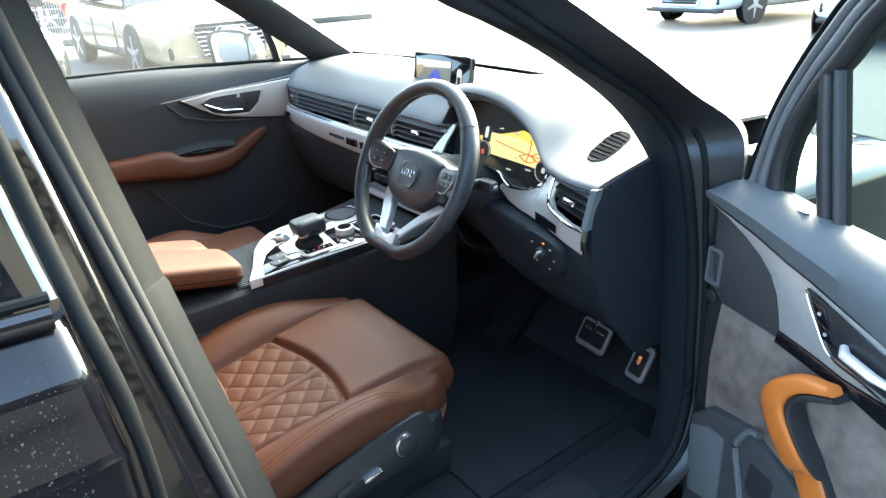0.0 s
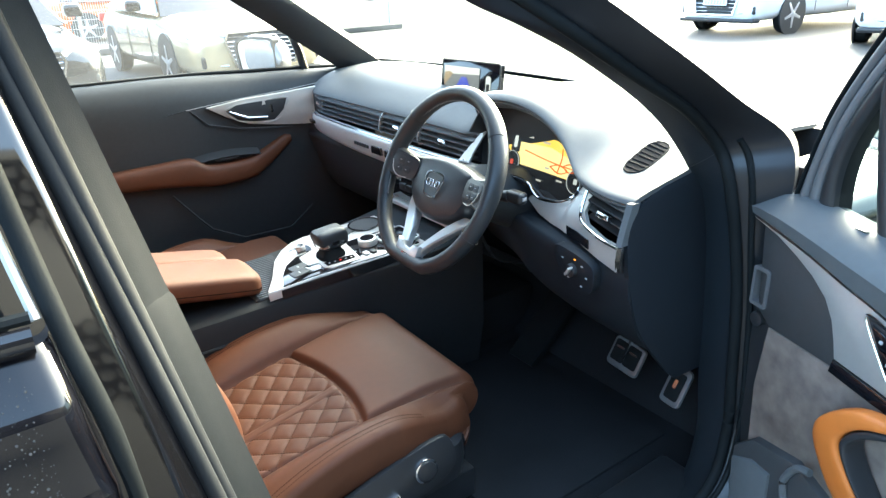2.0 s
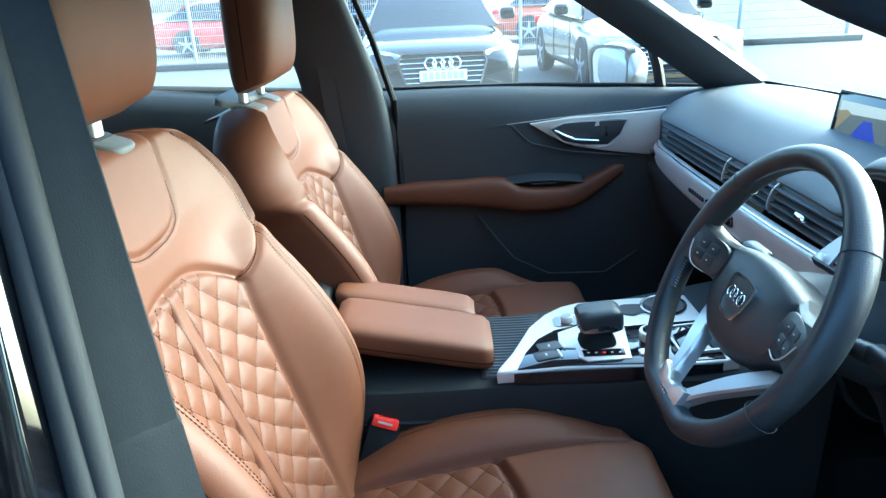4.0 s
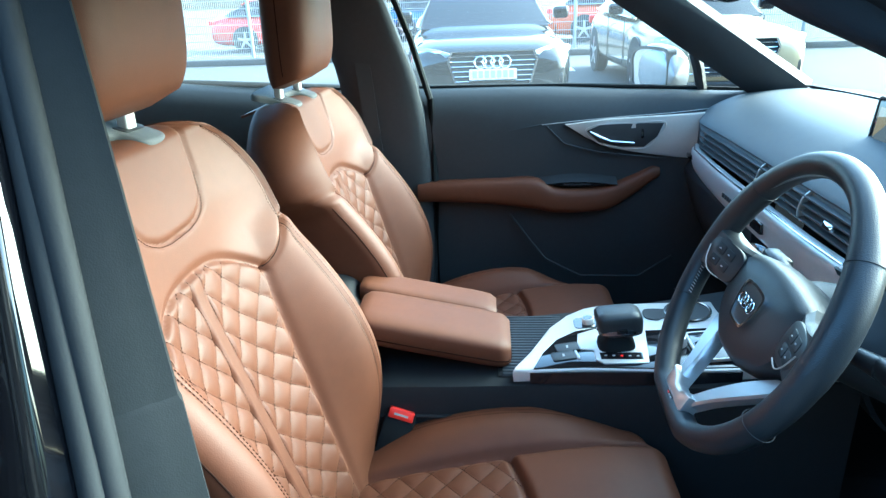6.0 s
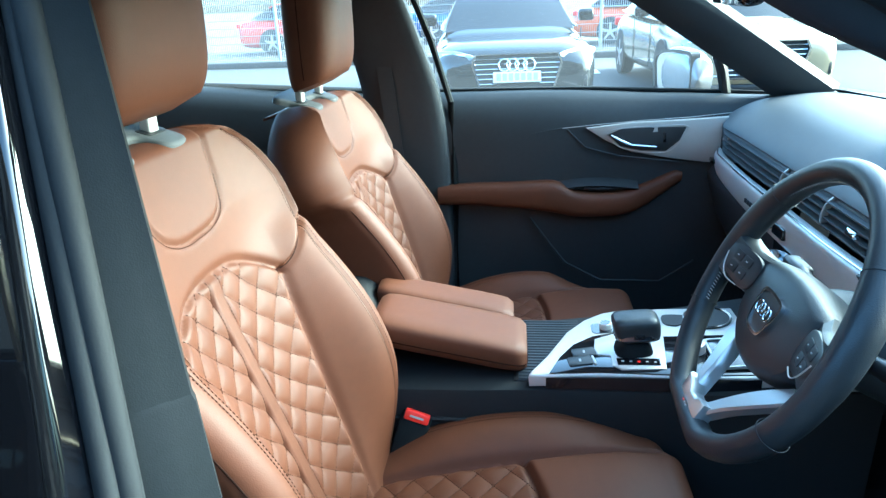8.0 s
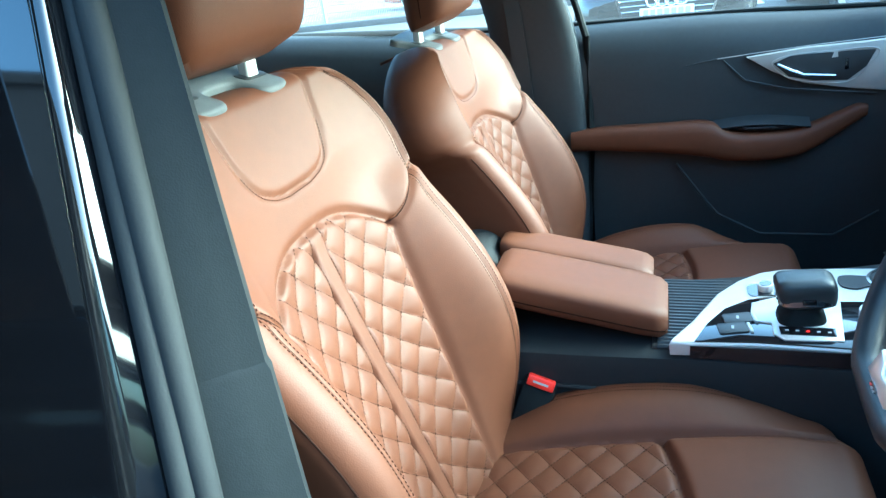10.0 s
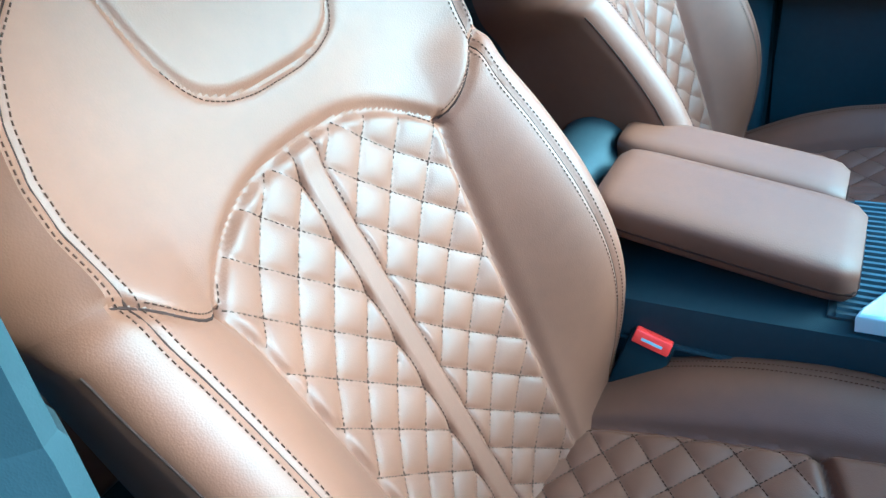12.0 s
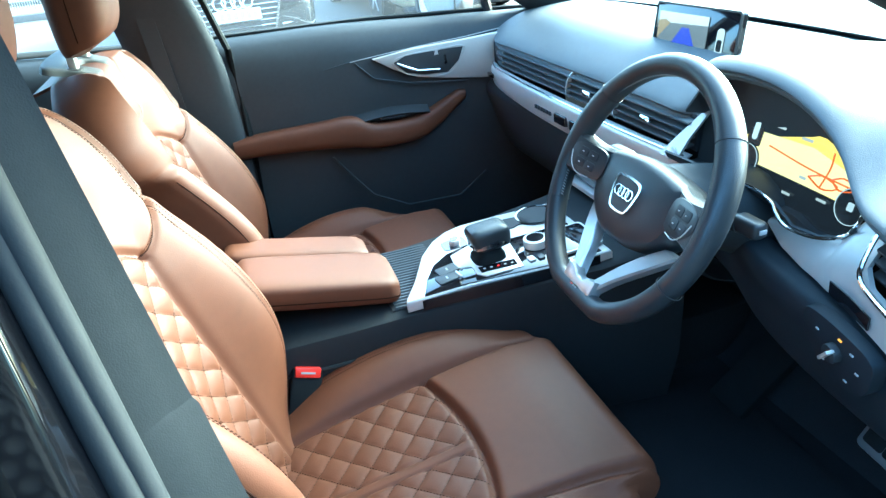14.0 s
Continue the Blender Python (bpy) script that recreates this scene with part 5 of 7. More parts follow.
# seat belt buckles
for x, dy, dz in ((0.118, 0.0, 0.0), ):
    bk = thing("seat_belt_buckle", "black seat belt buckle with a red release button", "buckle")
    m = axes((x + 0.010, 0.0, 0.744), (0, 1, -0.35), (-0.35, 0.2, 0.9))
    part("case", block(-0.030, 0.030, -0.10, 0.010, -0.014, 0.012, 0.006), RUBBER, bk).matrix_basis = Matrix.Translation(m.translation * U) @ m.to_3x3().to_4x4()
    part("release_button", block(-0.025, 0.025, -0.006, 0.0145, -0.012, 0.0150, 0.003), RED_PLASTIC, bk, "red button").matrix_basis = Matrix.Translation(m.translation * U) @ m.to_3x3().to_4x4()
    part("button_print", block(-0.014, 0.014, 0.002, 0.006, 0.0148, 0.0154, 0.0), WHITE_PRINT, bk).matrix_basis = Matrix.Translation(m.translation * U) @ m.to_3x3().to_4x4()


# ---- passenger door ----
def door_x(y, z):
    """Inner face of the passenger door."""
    x = np.interp(z, [0.45, 0.62, 0.80, 0.90, 1.00, 1.08, 1.15, 1.20, 1.235, 1.243], [-0.84, -0.815, -0.800, -0.800, -0.800, -0.797, -0.800, -0.818, -0.850, -0.880])
    return x + 0.06 * smoothstep((y - 0.55) / 0.45)


pdoor = thing("door_1", "dark grey passenger door trim with brown leather armrest and silver wedge", "car door", kind="structure")
rows = []
for z in (0.45, 0.55, 0.65, 0.75, 0.85, 0.95, 1.03, 1.08, 1.12, 1.16, 1.19, 1.215, 1.235, 1.243):
    rows.append([(door_x(y, z), y, z - 0.028 * max(0, (z - 1.0) / 0.24) * smoothstep((y - 0.2) / 0.8)) for y in np.linspace(-0.06, 1.02, 36)])
part("door_card", thick(rows, 0.02, (-1, 0, 0)), SOFT_BLACK, pdoor)
part("door_skin", block(-1.01, -0.93, -0.10, 1.10, 0.42, 1.20, 0.02), PAINT, pdoor, "black painted outer skin")
part("window_seal", tube([(-0.884, -0.05, 1.246), (-0.884, 0.4, 1.240), (-0.868, 0.85, 1.220), (-0.85, 1.0, 1.212)], 0.008, 8), RUBBER, pdoor)


def on_door(outline, lift, depth, mat, name, parent, label="", bevel=0.002):
    """A plate lying on the door's inner face, its outline in y and z."""
    m = axes((-0.797 + lift, 0, 0), (0, 1, 0), (0, 0, 1))
    b = prism(outline, depth, m, bevel)
    bmesh.ops.triangulate(b, faces=[f for f in b.faces if len(f.verts) > 4])
    for v in b.verts:
        v.co.x += 0.06 * float(smoothstep((v.co.y - 0.55) / 0.45))
    return part(name, b, mat, parent, label)


wedge = on_door([(0.40, 1.136), (0.53, 1.150), (0.66, 1.156), (0.80, 1.168), (0.97, 1.190), (0.97, 1.035), (0.85, 1.035), (0.74, 1.036), (0.64, 1.046), (0.535, 1.064), (0.46, 1.098)], 0.012, 0.02, SATIN, "silver_wedge", pdoor, "satin silver door wedge")
on_door([(0.462, 1.117), (0.50, 1.133), (0.60, 1.138), (0.684, 1.138), (0.668, 1.098), (0.632, 1.066), (0.56, 1.068), (0.500, 1.082)], 0.0145, 0.01, HARD_BLACK, "handle_recess", wedge, "dark handle recess")
part("recess_rim", tube([(-0.783 + 0.06 * float(smoothstep((y - 0.55) / 0.45)), y, z) for y, z in curve_points([(0.459, 1.117), (0.50, 1.135), (0.60, 1.140), (0.687, 1.140), (0.670, 1.097), (0.633, 1.063), (0.56, 1.065), (0.498, 1.080)], 48, True)], 0.0014, 6, closed=True), SATIN, wedge, "thin recess rim")
part("door_handle", tube([(-0.775, 0.472, 1.116), (-0.765, 0.500, 1.102), (-0.762, 0.53, 1.090), (-0.765, 0.60, 1.083)], [0.005, 0.008, 0.008, 0.007], 10, flat=0.6), CHROME, wedge, "chrome inner door handle")
for k in range(2):
    part("lock_key", block(-0.783, -0.777, 0.622 + 0.022 * k, 0.640 + 0.022 * k, 1.092, 1.122, 0.002), GLOSS_BLACK, wedge)
part("wedge_line", tube([(-0.786 + 0.04 * smoothstep((y - 0.7) / 0.4), y, z) for y, z in ((0.33, 1.138), (0.42, 1.146), (0.55, 1.156), (0.70, 1.164), (0.85, 1.180), (0.97, 1.196))], 0.0010, 6), SATIN, pdoor, "thin silver line")
# brown armrest pad
padr = []
for y, zt, zb, x in ((-0.05, 0.965, 0.905, -0.742), (0.05, 0.972, 0.905, -0.738), (0.20, 0.976, 0.895, -0.735), (0.31, 0.978, 0.880, -0.735), (0.38, 0.945, 0.866, -0.738), (0.50, 0.942, 0.868, -0.742), (0.56, 0.958, 0.885, -0.748), (0.62, 0.985, 0.925, -0.752), (0.66, 1.005, 0.955, -0.755), (0.685, 1.004, 0.972, -0.760)):
    hz, cz = (zt - zb) / 2, (zt + zb) / 2
    padr.append([(x - 0.048 + 0.032 * math.copysign(abs(math.cos(a)) ** 0.6, math.cos(a)), y, cz + hz * math.copysign(abs(math.sin(a)) ** 0.7, math.sin(a))) for a in np.linspace(0, 2 * math.pi, 24, endpoint=False)])
padr = [r.reshape(-1, 3) for r in curve_points(np.array(padr).reshape(len(padr), -1), 40)]
part("door_armrest", loft(padr), LEATHER, pdoor, "brown leather door armrest")
part("window_switch", block(-0.792, -0.770, 0.40, 0.48, 0.952, 0.9585, 0.003), HARD_BLACK, pdoor)
part("pull_cup", thick([[(-0.800, y, 0.972 + 0.012 * math.sin(math.pi * (y - 0.31) / 0.25)), (-0.768, y, 0.955 + 0.010 * math.sin(math.pi * (y - 0.31) / 0.25))] for y in np.linspace(0.31, 0.56, 12)], 0.004), DARK_TRIM, pdoor)
part("door_pocket", tube([(-0.792, 0.236, 0.857), (-0.786, 0.30, 0.770), (-0.784, 0.348, 0.709), (-0.782, 0.46, 0.650), (-0.780, 0.643, 0.648), (-0.775, 0.74, 0.72)], 0.0035, 8), SOFT_BLACK, pdoor)
part("upper_crease", tube([(-0.806, -0.04, 1.080), (-0.803, 0.15, 1.105), (-0.798, 0.33, 1.136)], 0.002, 6), SOFT_BLACK, pdoor)
part("lower_crease", tube([(-0.798, 0.345, 1.132), (-0.792, 0.40, 1.078), (-0.786, 0.50, 1.052), (-0.780, 0.70, 1.03)], 0.002, 6), SOFT_BLACK, pdoor)

# ---- car shell ----
shell = thing("car_shell", "dark interior shell of the car with pillars and roof", "car body", kind="structure")
part("floor_carpet", block(-0.86, 0.86, -1.6, 1.25, 0.40, 0.445, 0.01), CARPET, shell, "black carpet floor")
part("firewall", thick([[(x, 1.02, 0.43), (x, 1.10, 0.52), (x, 1.16, 0.62), (x, 1.20, 0.85), (x, 1.24, 1.19)] for x in (-0.86, -0.3, 0.3, 0.90)], 0.02), CARPET, shell, "black footwell carpet")
part("tunnel", block(-0.15, 0.11, -1.2, 1.1, 0.44, 0.60, 0.03), CARPET, shell)
part("footrest", thick([[(x, 0.90, 0.45), (x, 1.05, 0.58), (x, 1.10, 0.66)] for x in (0.22, 0.32)], 0.02), RUBBER, shell)
part("kick_panel", block(0.880, 0.91, 0.885, 1.15, 0.44, 0.84, 0.01), CARPET, shell)
part("floor_mat", block(0.16, 0.74, 0.44, 0.95, 0.446, 0.456, 0.004), CARPET, shell, "black floor mat")
part("outer_sill", block(0.90, 1.01, -1.4, 1.0, 0.24, 0.42, 0.03), PAINT, shell)
part("door_sill", block(0.80, 0.955, -0.15, 0.86, 0.40, 0.485, 0.015), HARD_BLACK, shell, "dark plastic door sill")
part("sill_plate", block(0.83, 0.92, 0.05, 0.62, 0.486, 0.492, 0.002), DARK_TRIM, shell, "dark sill plate")


def slab(line, wide, deep, mat, name, parent, label=""):
    """A bar with an oblong section along a line of (x, y, z), its width along y and depth along x."""
    rings = []
    for (x, y, z), w, d in zip(line, wide, deep):
        rings.append([(x + d / 2 * math.copysign(abs(math.cos(a)) ** 0.5, math.cos(a)), y + w / 2 * math.copysign(abs(math.sin(a)) ** 0.5, math.sin(a)), z) for a in np.linspace(0, 2 * math.pi, 20, endpoint=False)])
    rings = [r.reshape(-1, 3) for r in curve_points(np.array(rings).reshape(len(rings), -1), 18)]
    return part(name, loft(rings), mat, parent, label)


# pillars beside the passenger
slab([(-0.84, -0.135, 0.45), (-0.82, -0.130, 0.90), (-0.81, -0.145, 1.20), (-0.78, -0.19, 1.40), (-0.70, -0.27, 1.66)], (0.24, 0.25, 0.24, 0.22, 0.21), (0.10, 0.10, 0.08, 0.07, 0.06), SOFT_BLACK, "pillar_trim", shell, "dark grey pillar trim")
part("door_edge_seal", tube([(-0.80, 0.00, 0.50), (-0.795, 0.005, 0.95), (-0.815, -0.005, 1.22), (-0.79, -0.055, 1.40), (-0.72, -0.13, 1.62)], 0.010, 8), RUBBER, shell)
belt = thing("seat_belt", "black webbing seat belt hanging on the pillar", "seat belt")
part("webbing", thick([[(-0.760, y - 0.022, z), (-0.760, y + 0.022, z)] for y, z in ((-0.21, 1.50), (-0.19, 1.30), (-0.17, 1.05))], 0.002), SOFT_BLACK, belt)
part("guide", block(-0.775, -0.745, -0.25, -0.175, 1.49, 1.55, 0.01), SOFT_BLACK, belt)
# windscreen pillars
rings = []
for f in np.linspace(0, 1, 9):
    x, y, z = -0.815 + 0.16 * f, 1.042 - 0.654 * f, 1.212 + 0.415 * f
    rings.append([(x + dx, y + dy, z + dz) for dx, dy, dz in ((-0.055, -0.02, -0.005), (-0.045, -0.06, -0.025), (0.0, -0.07, -0.030), (0.045, -0.03, -0.010), (0.055, 0.03, 0.02), (0.03, 0.050, 0.035), (-0.03, 0.035, 0.03))])
part("windscreen_pillar", loft(rings), SOFT_BLACK, shell, "dark windscreen pillar")
part("quarter_post", slab_bm := tube([(-0.872, 0.820, 1.18), (-0.868, 0.795, 1.28), (-0.855, 0.755, 1.38), (-0.84, 0.70, 1.46)], 0.017, 8), HARD_BLACK, shell)
# roof, headliner, rear
roof = []
for y, z, half in ((0.42, 1.635, 0.60), (0.20, 1.705, 0.62), (-0.3, 1.76, 0.635), (-0.9, 1.76, 0.635), (-1.5, 1.73, 0.62), (-2.0, 1.66, 0.58)):
    roof.append([(half * s, y, z - 0.05 * s ** 2 - 0.02 * abs(s) ** 6) for s in np.linspace(-1, 1, 13)])
part("headliner", thick(roof, 0.03), HEADLINER, shell, "pale grey headliner")
part("roof_skin", thick([[(x * 1.08, y, z + 0.055) for x, y, z in r] for r in roof], 0.02), PAINT, shell)
for sx in (-1, 1):
    part("roof_rail_trim", tube([(sx * 0.66, 0.36, 1.585), (sx * 0.69, 0.0, 1.655), (sx * 0.70, -0.6, 1.69), (sx * 0.69, -1.5, 1.655)], 0.045, 8), HEADLINER, shell)
    part("rear_pillar", tube([(sx * 0.80, -1.25, 1.20), (sx * 0.68, -1.35, 1.66)], 0.07, 8), SOFT_BLACK, shell)
    part("tail_pillar", tube([(sx * 0.82, -1.95, 1.20), (sx * 0.62, -1.95, 1.62)], 0.12, 8), SOFT_BLACK, shell)
part("tail_wall", block(-0.85, 0.85, -2.20, -2.12, 0.45, 1.25, 0.02), SOFT_BLACK, shell)
# rear door on the passenger's side
rdoor = thing("door_2", "dark grey rear door trim behind the passenger seat", "car door", kind="structure")
rows = []
for z, x in ((0.45, -0.84), (0.62, -0.82), (0.9, -0.80), (1.08, -0.80), (1.18, -0.812), (1.225, -0.84), (1.240, -0.875), (1.240, -0.90)):
    rows.append([(x, y, z + 0.06 * smoothstep((-0.2 - y) / 1.0)) for y in np.linspace(-2.1, -0.19, 24)])
part("door_card", thick(rows, 0.02, (-1, 0, 0)), SOFT_BLACK, rdoor)
part("door_skin", block(-1.01, -0.93, -2.2, -0.12, 0.42, 1.20, 0.02), PAINT, rdoor)
part("window_seal", tube([(-0.885, -0.20, 1.246), (-0.885, -0.7, 1.275), (-0.885, -1.3, 1.305)], 0.009, 8), RUBBER, rdoor)
# rear bench
bench = thing("rear_bench", "brown leather rear bench behind the front seats", "bench")
part("cushion", block(-0.68, 0.68, -1.35, -0.80, 0.50, 0.78, 0.06, 4), LEATHER, bench)
part("backrest", moved(block(-0.68, 0.68, -0.08, 0.08, 0.0, 0.62, 0.06, 4), pose(0, -1.38, 0.74, 20, 0, 0)), LEATHER, bench)

# windscreen glass and scuttle
ws = thing("windscreen", "clear windscreen with a dark dotted edge", "windscreen", kind="structure")
gl = [[(s * (0.76 - 0.16 * f), 1.24 - 0.80 * f - 0.10 * s * s * (1 - 0.5 * f), 1.195 + 0.47 * f - 0.05 * f * f) for s in np.linspace(-1, 1, 17)] for f in np.linspace(0, 1, 9)]
part("pane", sheet(gl), GLASS_SCREEN, ws).visible_shadow = False
edge = [[(q * (0.76 - 0.16 * f), 1.24 - 0.80 * f - 0.10 * q * q * (1 - 0.5 * f) - 0.003, 1.195 + 0.47 * f - 0.05 * f * f - 0.003) for q in np.linspace(-1, 1, 25)] for f in (0.0, 0.06, 0.105 + 0.0)]
part("dark_edge", thick(edge, 0.002), DARK_TRIM, ws, "black printed windscreen edge")
rv = thing("rear_view_mirror", "black rear view mirror under the roof", "mirror")
part("housing", moved(block(-0.125, 0.125, -0.02, 0.025, -0.04, 0.04, 0.018, 4), pose(0.085, 0.53, 1.522, 12, 0, -8)), GLOSS_BLACK, rv)
part("mirror_pane", moved(block(-0.115, 0.115, -0.026, -0.020, -0.032, 0.032, 0.002), pose(0.085, 0.53, 1.522, 12, 0, -8)), MIRROR, rv)
part("stem", tube([(0.085, 0.54, 1.53), (0.075, 0.55, 1.57), (0.06, 0.50, 1.62)], 0.012, 10), HARD_BLACK, rv)

# windows of the passenger side
for name, pts in (("window_1", ((-0.05, 1.235), (0.80, 1.215), (0.72, 1.40), (0.42, 1.56), (-0.12, 1.62))), ("window_2", ((-1.25, 1.29), (-0.22, 1.235), (-0.30, 1.62), (-1.20, 1.64)))):
    w = thing(name, "clear side window of the passenger side", "window", kind="structure")
    bm = bmesh.new()
    vs = [bm.verts.new((-0.885 + 0.42 * (z - 1.23), y, z)) for y, z in pts]
    bm.faces.new(vs)
    part("pane", bm, GLASS, w).visible_shadow = False

# passenger's outside mirror
om = thing("door_mirror", "silver-grey outside mirror with a bright glass", "mirror", "outside mirrors")
hs = []
for f in np.linspace(0, 1, 11):
    x = -0.90 - 0.26 * f
    e = (1 - abs(2 * f - 1) ** 2.6) ** 0.42
    hs.append([(x, 0.735 - 0.05 * f + (0.075 if math.sin(a) > 0 else 0.030) * e * math.sin(a) + 0.002, 1.255 + 0.005 * f + 0.085 * e * math.copysign(abs(math.cos(a)) ** 0.7, math.cos(a))) for a in np.linspace(0, 2 * math.pi, 26, endpoint=False)])
part("housing", loft(hs), material("grey_paint", (0.30, 0.31, 0.33), 0.25, metal=0.4, coat=0.5), om)
mo = [tuple(p) for p in curve_points([(-0.105, 0.055), (0.08, 0.068), (0.105, 0.04), (0.10, -0.055), (0.03, -0.070), (-0.09, -0.060), (-0.115, -0.02)], 50, True)]
MMx = axes((-1.035, 0.690, 1.258), (1, 0.26, 0), (0, 0, 1))
part("mirror_frame", ring_outline([(x * 1.12, y * 1.14) for x, y in mo], mo, 0.03, MMx @ Matrix.Translation((0, 0, 0.004))), HARD_BLACK, om)
part("mirror_pane", prism(mo, 0.004, MMx), MIRROR, om, "bright mirror glass")
part("foot", block(-0.96, -0.875, 0.73, 0.80, 1.17, 1.215, 0.015), HARD_BLACK, om)

# ---- driver's side of the body ----
bp = thing("centre_pillar", "gloss black centre pillar with rubber seals and grey trim", "pillar", kind="structure")


def pillar_line(z, top, low):
    """A point on a leaning pillar line given at heights 1.4 and 0.8."""
    f = (z - 0.8) / 0.6
    return (low[0] + (top[0] - low[0]) * f, low[1] + (top[1] - low[1]) * f, z)


def pillar_ring(z, grow=0.0):
    e = pillar_line(z, (0.662, -0.148), (0.783, -0.036))
    q = pillar_line(z, (0.684, -0.184), (0.838, -0.088))
    g = grow
    return [(e[0] + 0.5 * (q[0] - e[0]), e[1] + 0.5 * (q[1] - e[1]) + 0.004 + g, z), (e[0] + 0.004, e[1] + g, z), (e[0] - 0.006 - g, e[1] - 0.004, z), (e[0] - 0.014 - g, e[1] - 0.03, z), (e[0] - 0.012 - g, e[1] - 0.11, z), (q[0] - 0.01, q[1] - 0.10, z), (q[0] + 0.012, q[1] - 0.02, z), (q[0] + 0.006, q[1] - 0.002 + g, z)]


part("upper_trim", loft([pillar_ring(z) for z in (1.15, 1.25, 1.35, 1.45, 1.55, 1.66)]), PILLAR_TRIM, bp, "grey pillar trim")
part("lower_cover", loft([pillar_ring(z, g) for z, g in ((0.45, 0.003), (0.70, 0.003), (0.95, 0.003), (1.10, 0.003), (1.165, 0.003), (1.172, 0.0))]), PILLAR_TRIM, bp, "grained grey lower pillar cover")
SEAL_Z = (0.50, 0.70, 0.90, 1.10, 1.30, 1.50, 1.66)
part("inner_seal", tube([(x + 0.012, y - 0.004, z) for x, y, z in (pillar_line(z, (0.682, -0.189), (0.850, -0.087)) for z in SEAL_Z)], 0.012, 12), SEAL_RUBBER, bp, "thick black door seal")
part("outer_seal", tube([(x + 0.012, y, z) for x, y, z in (pillar_line(z, (0.683, -0.206), (0.874, -0.100)) for z in SEAL_Z)], 0.011, 10), SEAL_RUBBER, bp)
rows = []
for z in (0.45, 0.65, 0.80, 0.95, 1.10, 1.20, 1.30, 1.40, 1.50, 1.65):
    a_ = pillar_line(z, (0.688, -0.211), (0.890, -0.105))
    c_ = pillar_line(z, (0.720, -0.219), (0.922, -0.138))
    b_ = pillar_line(z, (0.745, -0.330), (0.942, -0.240))
    a_, c_, b_ = (np.array(p[:2]) for p in (a_, c_, b_))
    fore, aft = (a_ - c_) / np.linalg.norm(a_ - c_), (b_ - c_) / np.linalg.norm(b_ - c_)
    bend = [a_, c_ + 0.5 * (a_ - c_), c_ + 0.010 * fore, c_ + 0.006 * fore, c_ + 0.0025 * fore + 0.0008 * aft, c_ + 0.0008 * fore + 0.0025 * aft, c_ + 0.006 * aft, c_ + 0.010 * aft, c_ + 0.5 * (b_ - c_), b_]
    rows.append([(x, y, z) for x, y in bend])
part("painted_pillar", thick(rows, 0.01, (-0.5, -0.85, 0)), PILLAR_PAINT, bp, "gloss black painted pillar")
# rear door on the driver's side
rd = thing("door_3", "gloss black rear door with water drops", "car door", kind="structure")
rows = []
REAR_SKIN = ((0.45, 0.93), (0.60, 0.965), (0.80, 0.985), (1.00, 0.984), (1.10, 0.980), (1.112, 0.984), (1.12, 0.979), (1.18, 0.982), (1.205, 0.984), (1.214, 0.980), (1.232, 0.966), (1.250, 0.952), (1.256, 0.944))
for z, x in REAR_SKIN:
    rows.append([(x - d, y - 0.12 * max(0, (z - 1.1)), z) for y, d in ((-0.226, 0.050), (-0.2265, 0.028), (-0.229, 0.014), (-0.234, 0.005), (-0.243, 0.001), (-0.26, 0.0), (-0.30, 0), (-0.40, 0), (-0.50, 0), (-0.80, 0), (-1.2, 0), (-1.4, 0))])
part("outer_skin", thick(rows, 0.02, (-1, 0, 0)), PAINT, rd)
part("door_edge", tube([tuple(p) for p in curve_points([(0.950, -0.214, 0.50), (0.966, -0.211, 0.80), (0.966, -0.214, 1.05), (0.962, -0.220, 1.15), (0.950, -0.228, 1.21), (0.928, -0.236, 1.26), (0.890, -0.246, 1.34), (0.848, -0.258, 1.44), (0.782, -0.284, 1.60)], 48)], 0.0095, 10, flat=0.8), RUBBER, rd, "rubber seal along the door edge")
part("sill_strip", tube([(0.950, -0.258, 1.266), (0.950, -0.6, 1.272), (0.950, -1.2, 1.286)], 0.009, 10, flat=1.3), GLOSS_BLACK, rd, "gloss black window sill strip")
part("sill_rubber", tube([(0.938, -0.256, 1.281), (0.94, -0.6, 1.288), (0.94, -1.2, 1.302)], 0.006, 8), RUBBER, rd)
part("frame_strip", tube([tuple(p) for p in curve_points([(0.926, -0.252, 1.272), (0.886, -0.262, 1.34), (0.844, -0.275, 1.44), (0.778, -0.302, 1.60)], 20)], 0.0045, 6), SATIN, rd, "dull silver strip along the window frame")
w = [[(0.925 - 0.42 * (z - 1.22), y - 0.22 * (z - 1.22), z) for y in (-0.262, -0.6, -1.0, -1.2)] for z in (1.268, 1.45, 1.62)]
part("dark_window", thick(w, 0.005, (-1, 0, 0)), GLOSS_BLACK, rd, "dark tinted rear window")
bm = bmesh.new()
rnd = random.Random(5)
for k in range(4600):
    y = -0.27 - 0.53 * rnd.random() ** 1.3
    z = 0.78 + 0.66 * rnd.random()
    if 1.245 < z < 1.285:
        continue
    x = 0.925 - 0.42 * (z - 1.22) + 0.0005 if z > 1.26 else lerp(z, *zip(*REAR_SKIN))
    r = 0.0005 + 0.0013 * rnd.random() ** 4
    b = bmesh.new()
    bmesh.ops.create_icosphere(b, subdivisions=1, radius=r, matrix=Matrix.Translation((x, y - (0.22 * (z - 1.22) if z > 1.26 else 0), z)) @ Matrix.Diagonal((0.55, 1, 1.15, 1)))
    joined(bm, b)
drops = part("water_drops", bm, WATER, rd, "clear water drops on the paint")
tagged(drops, kind="stuff")
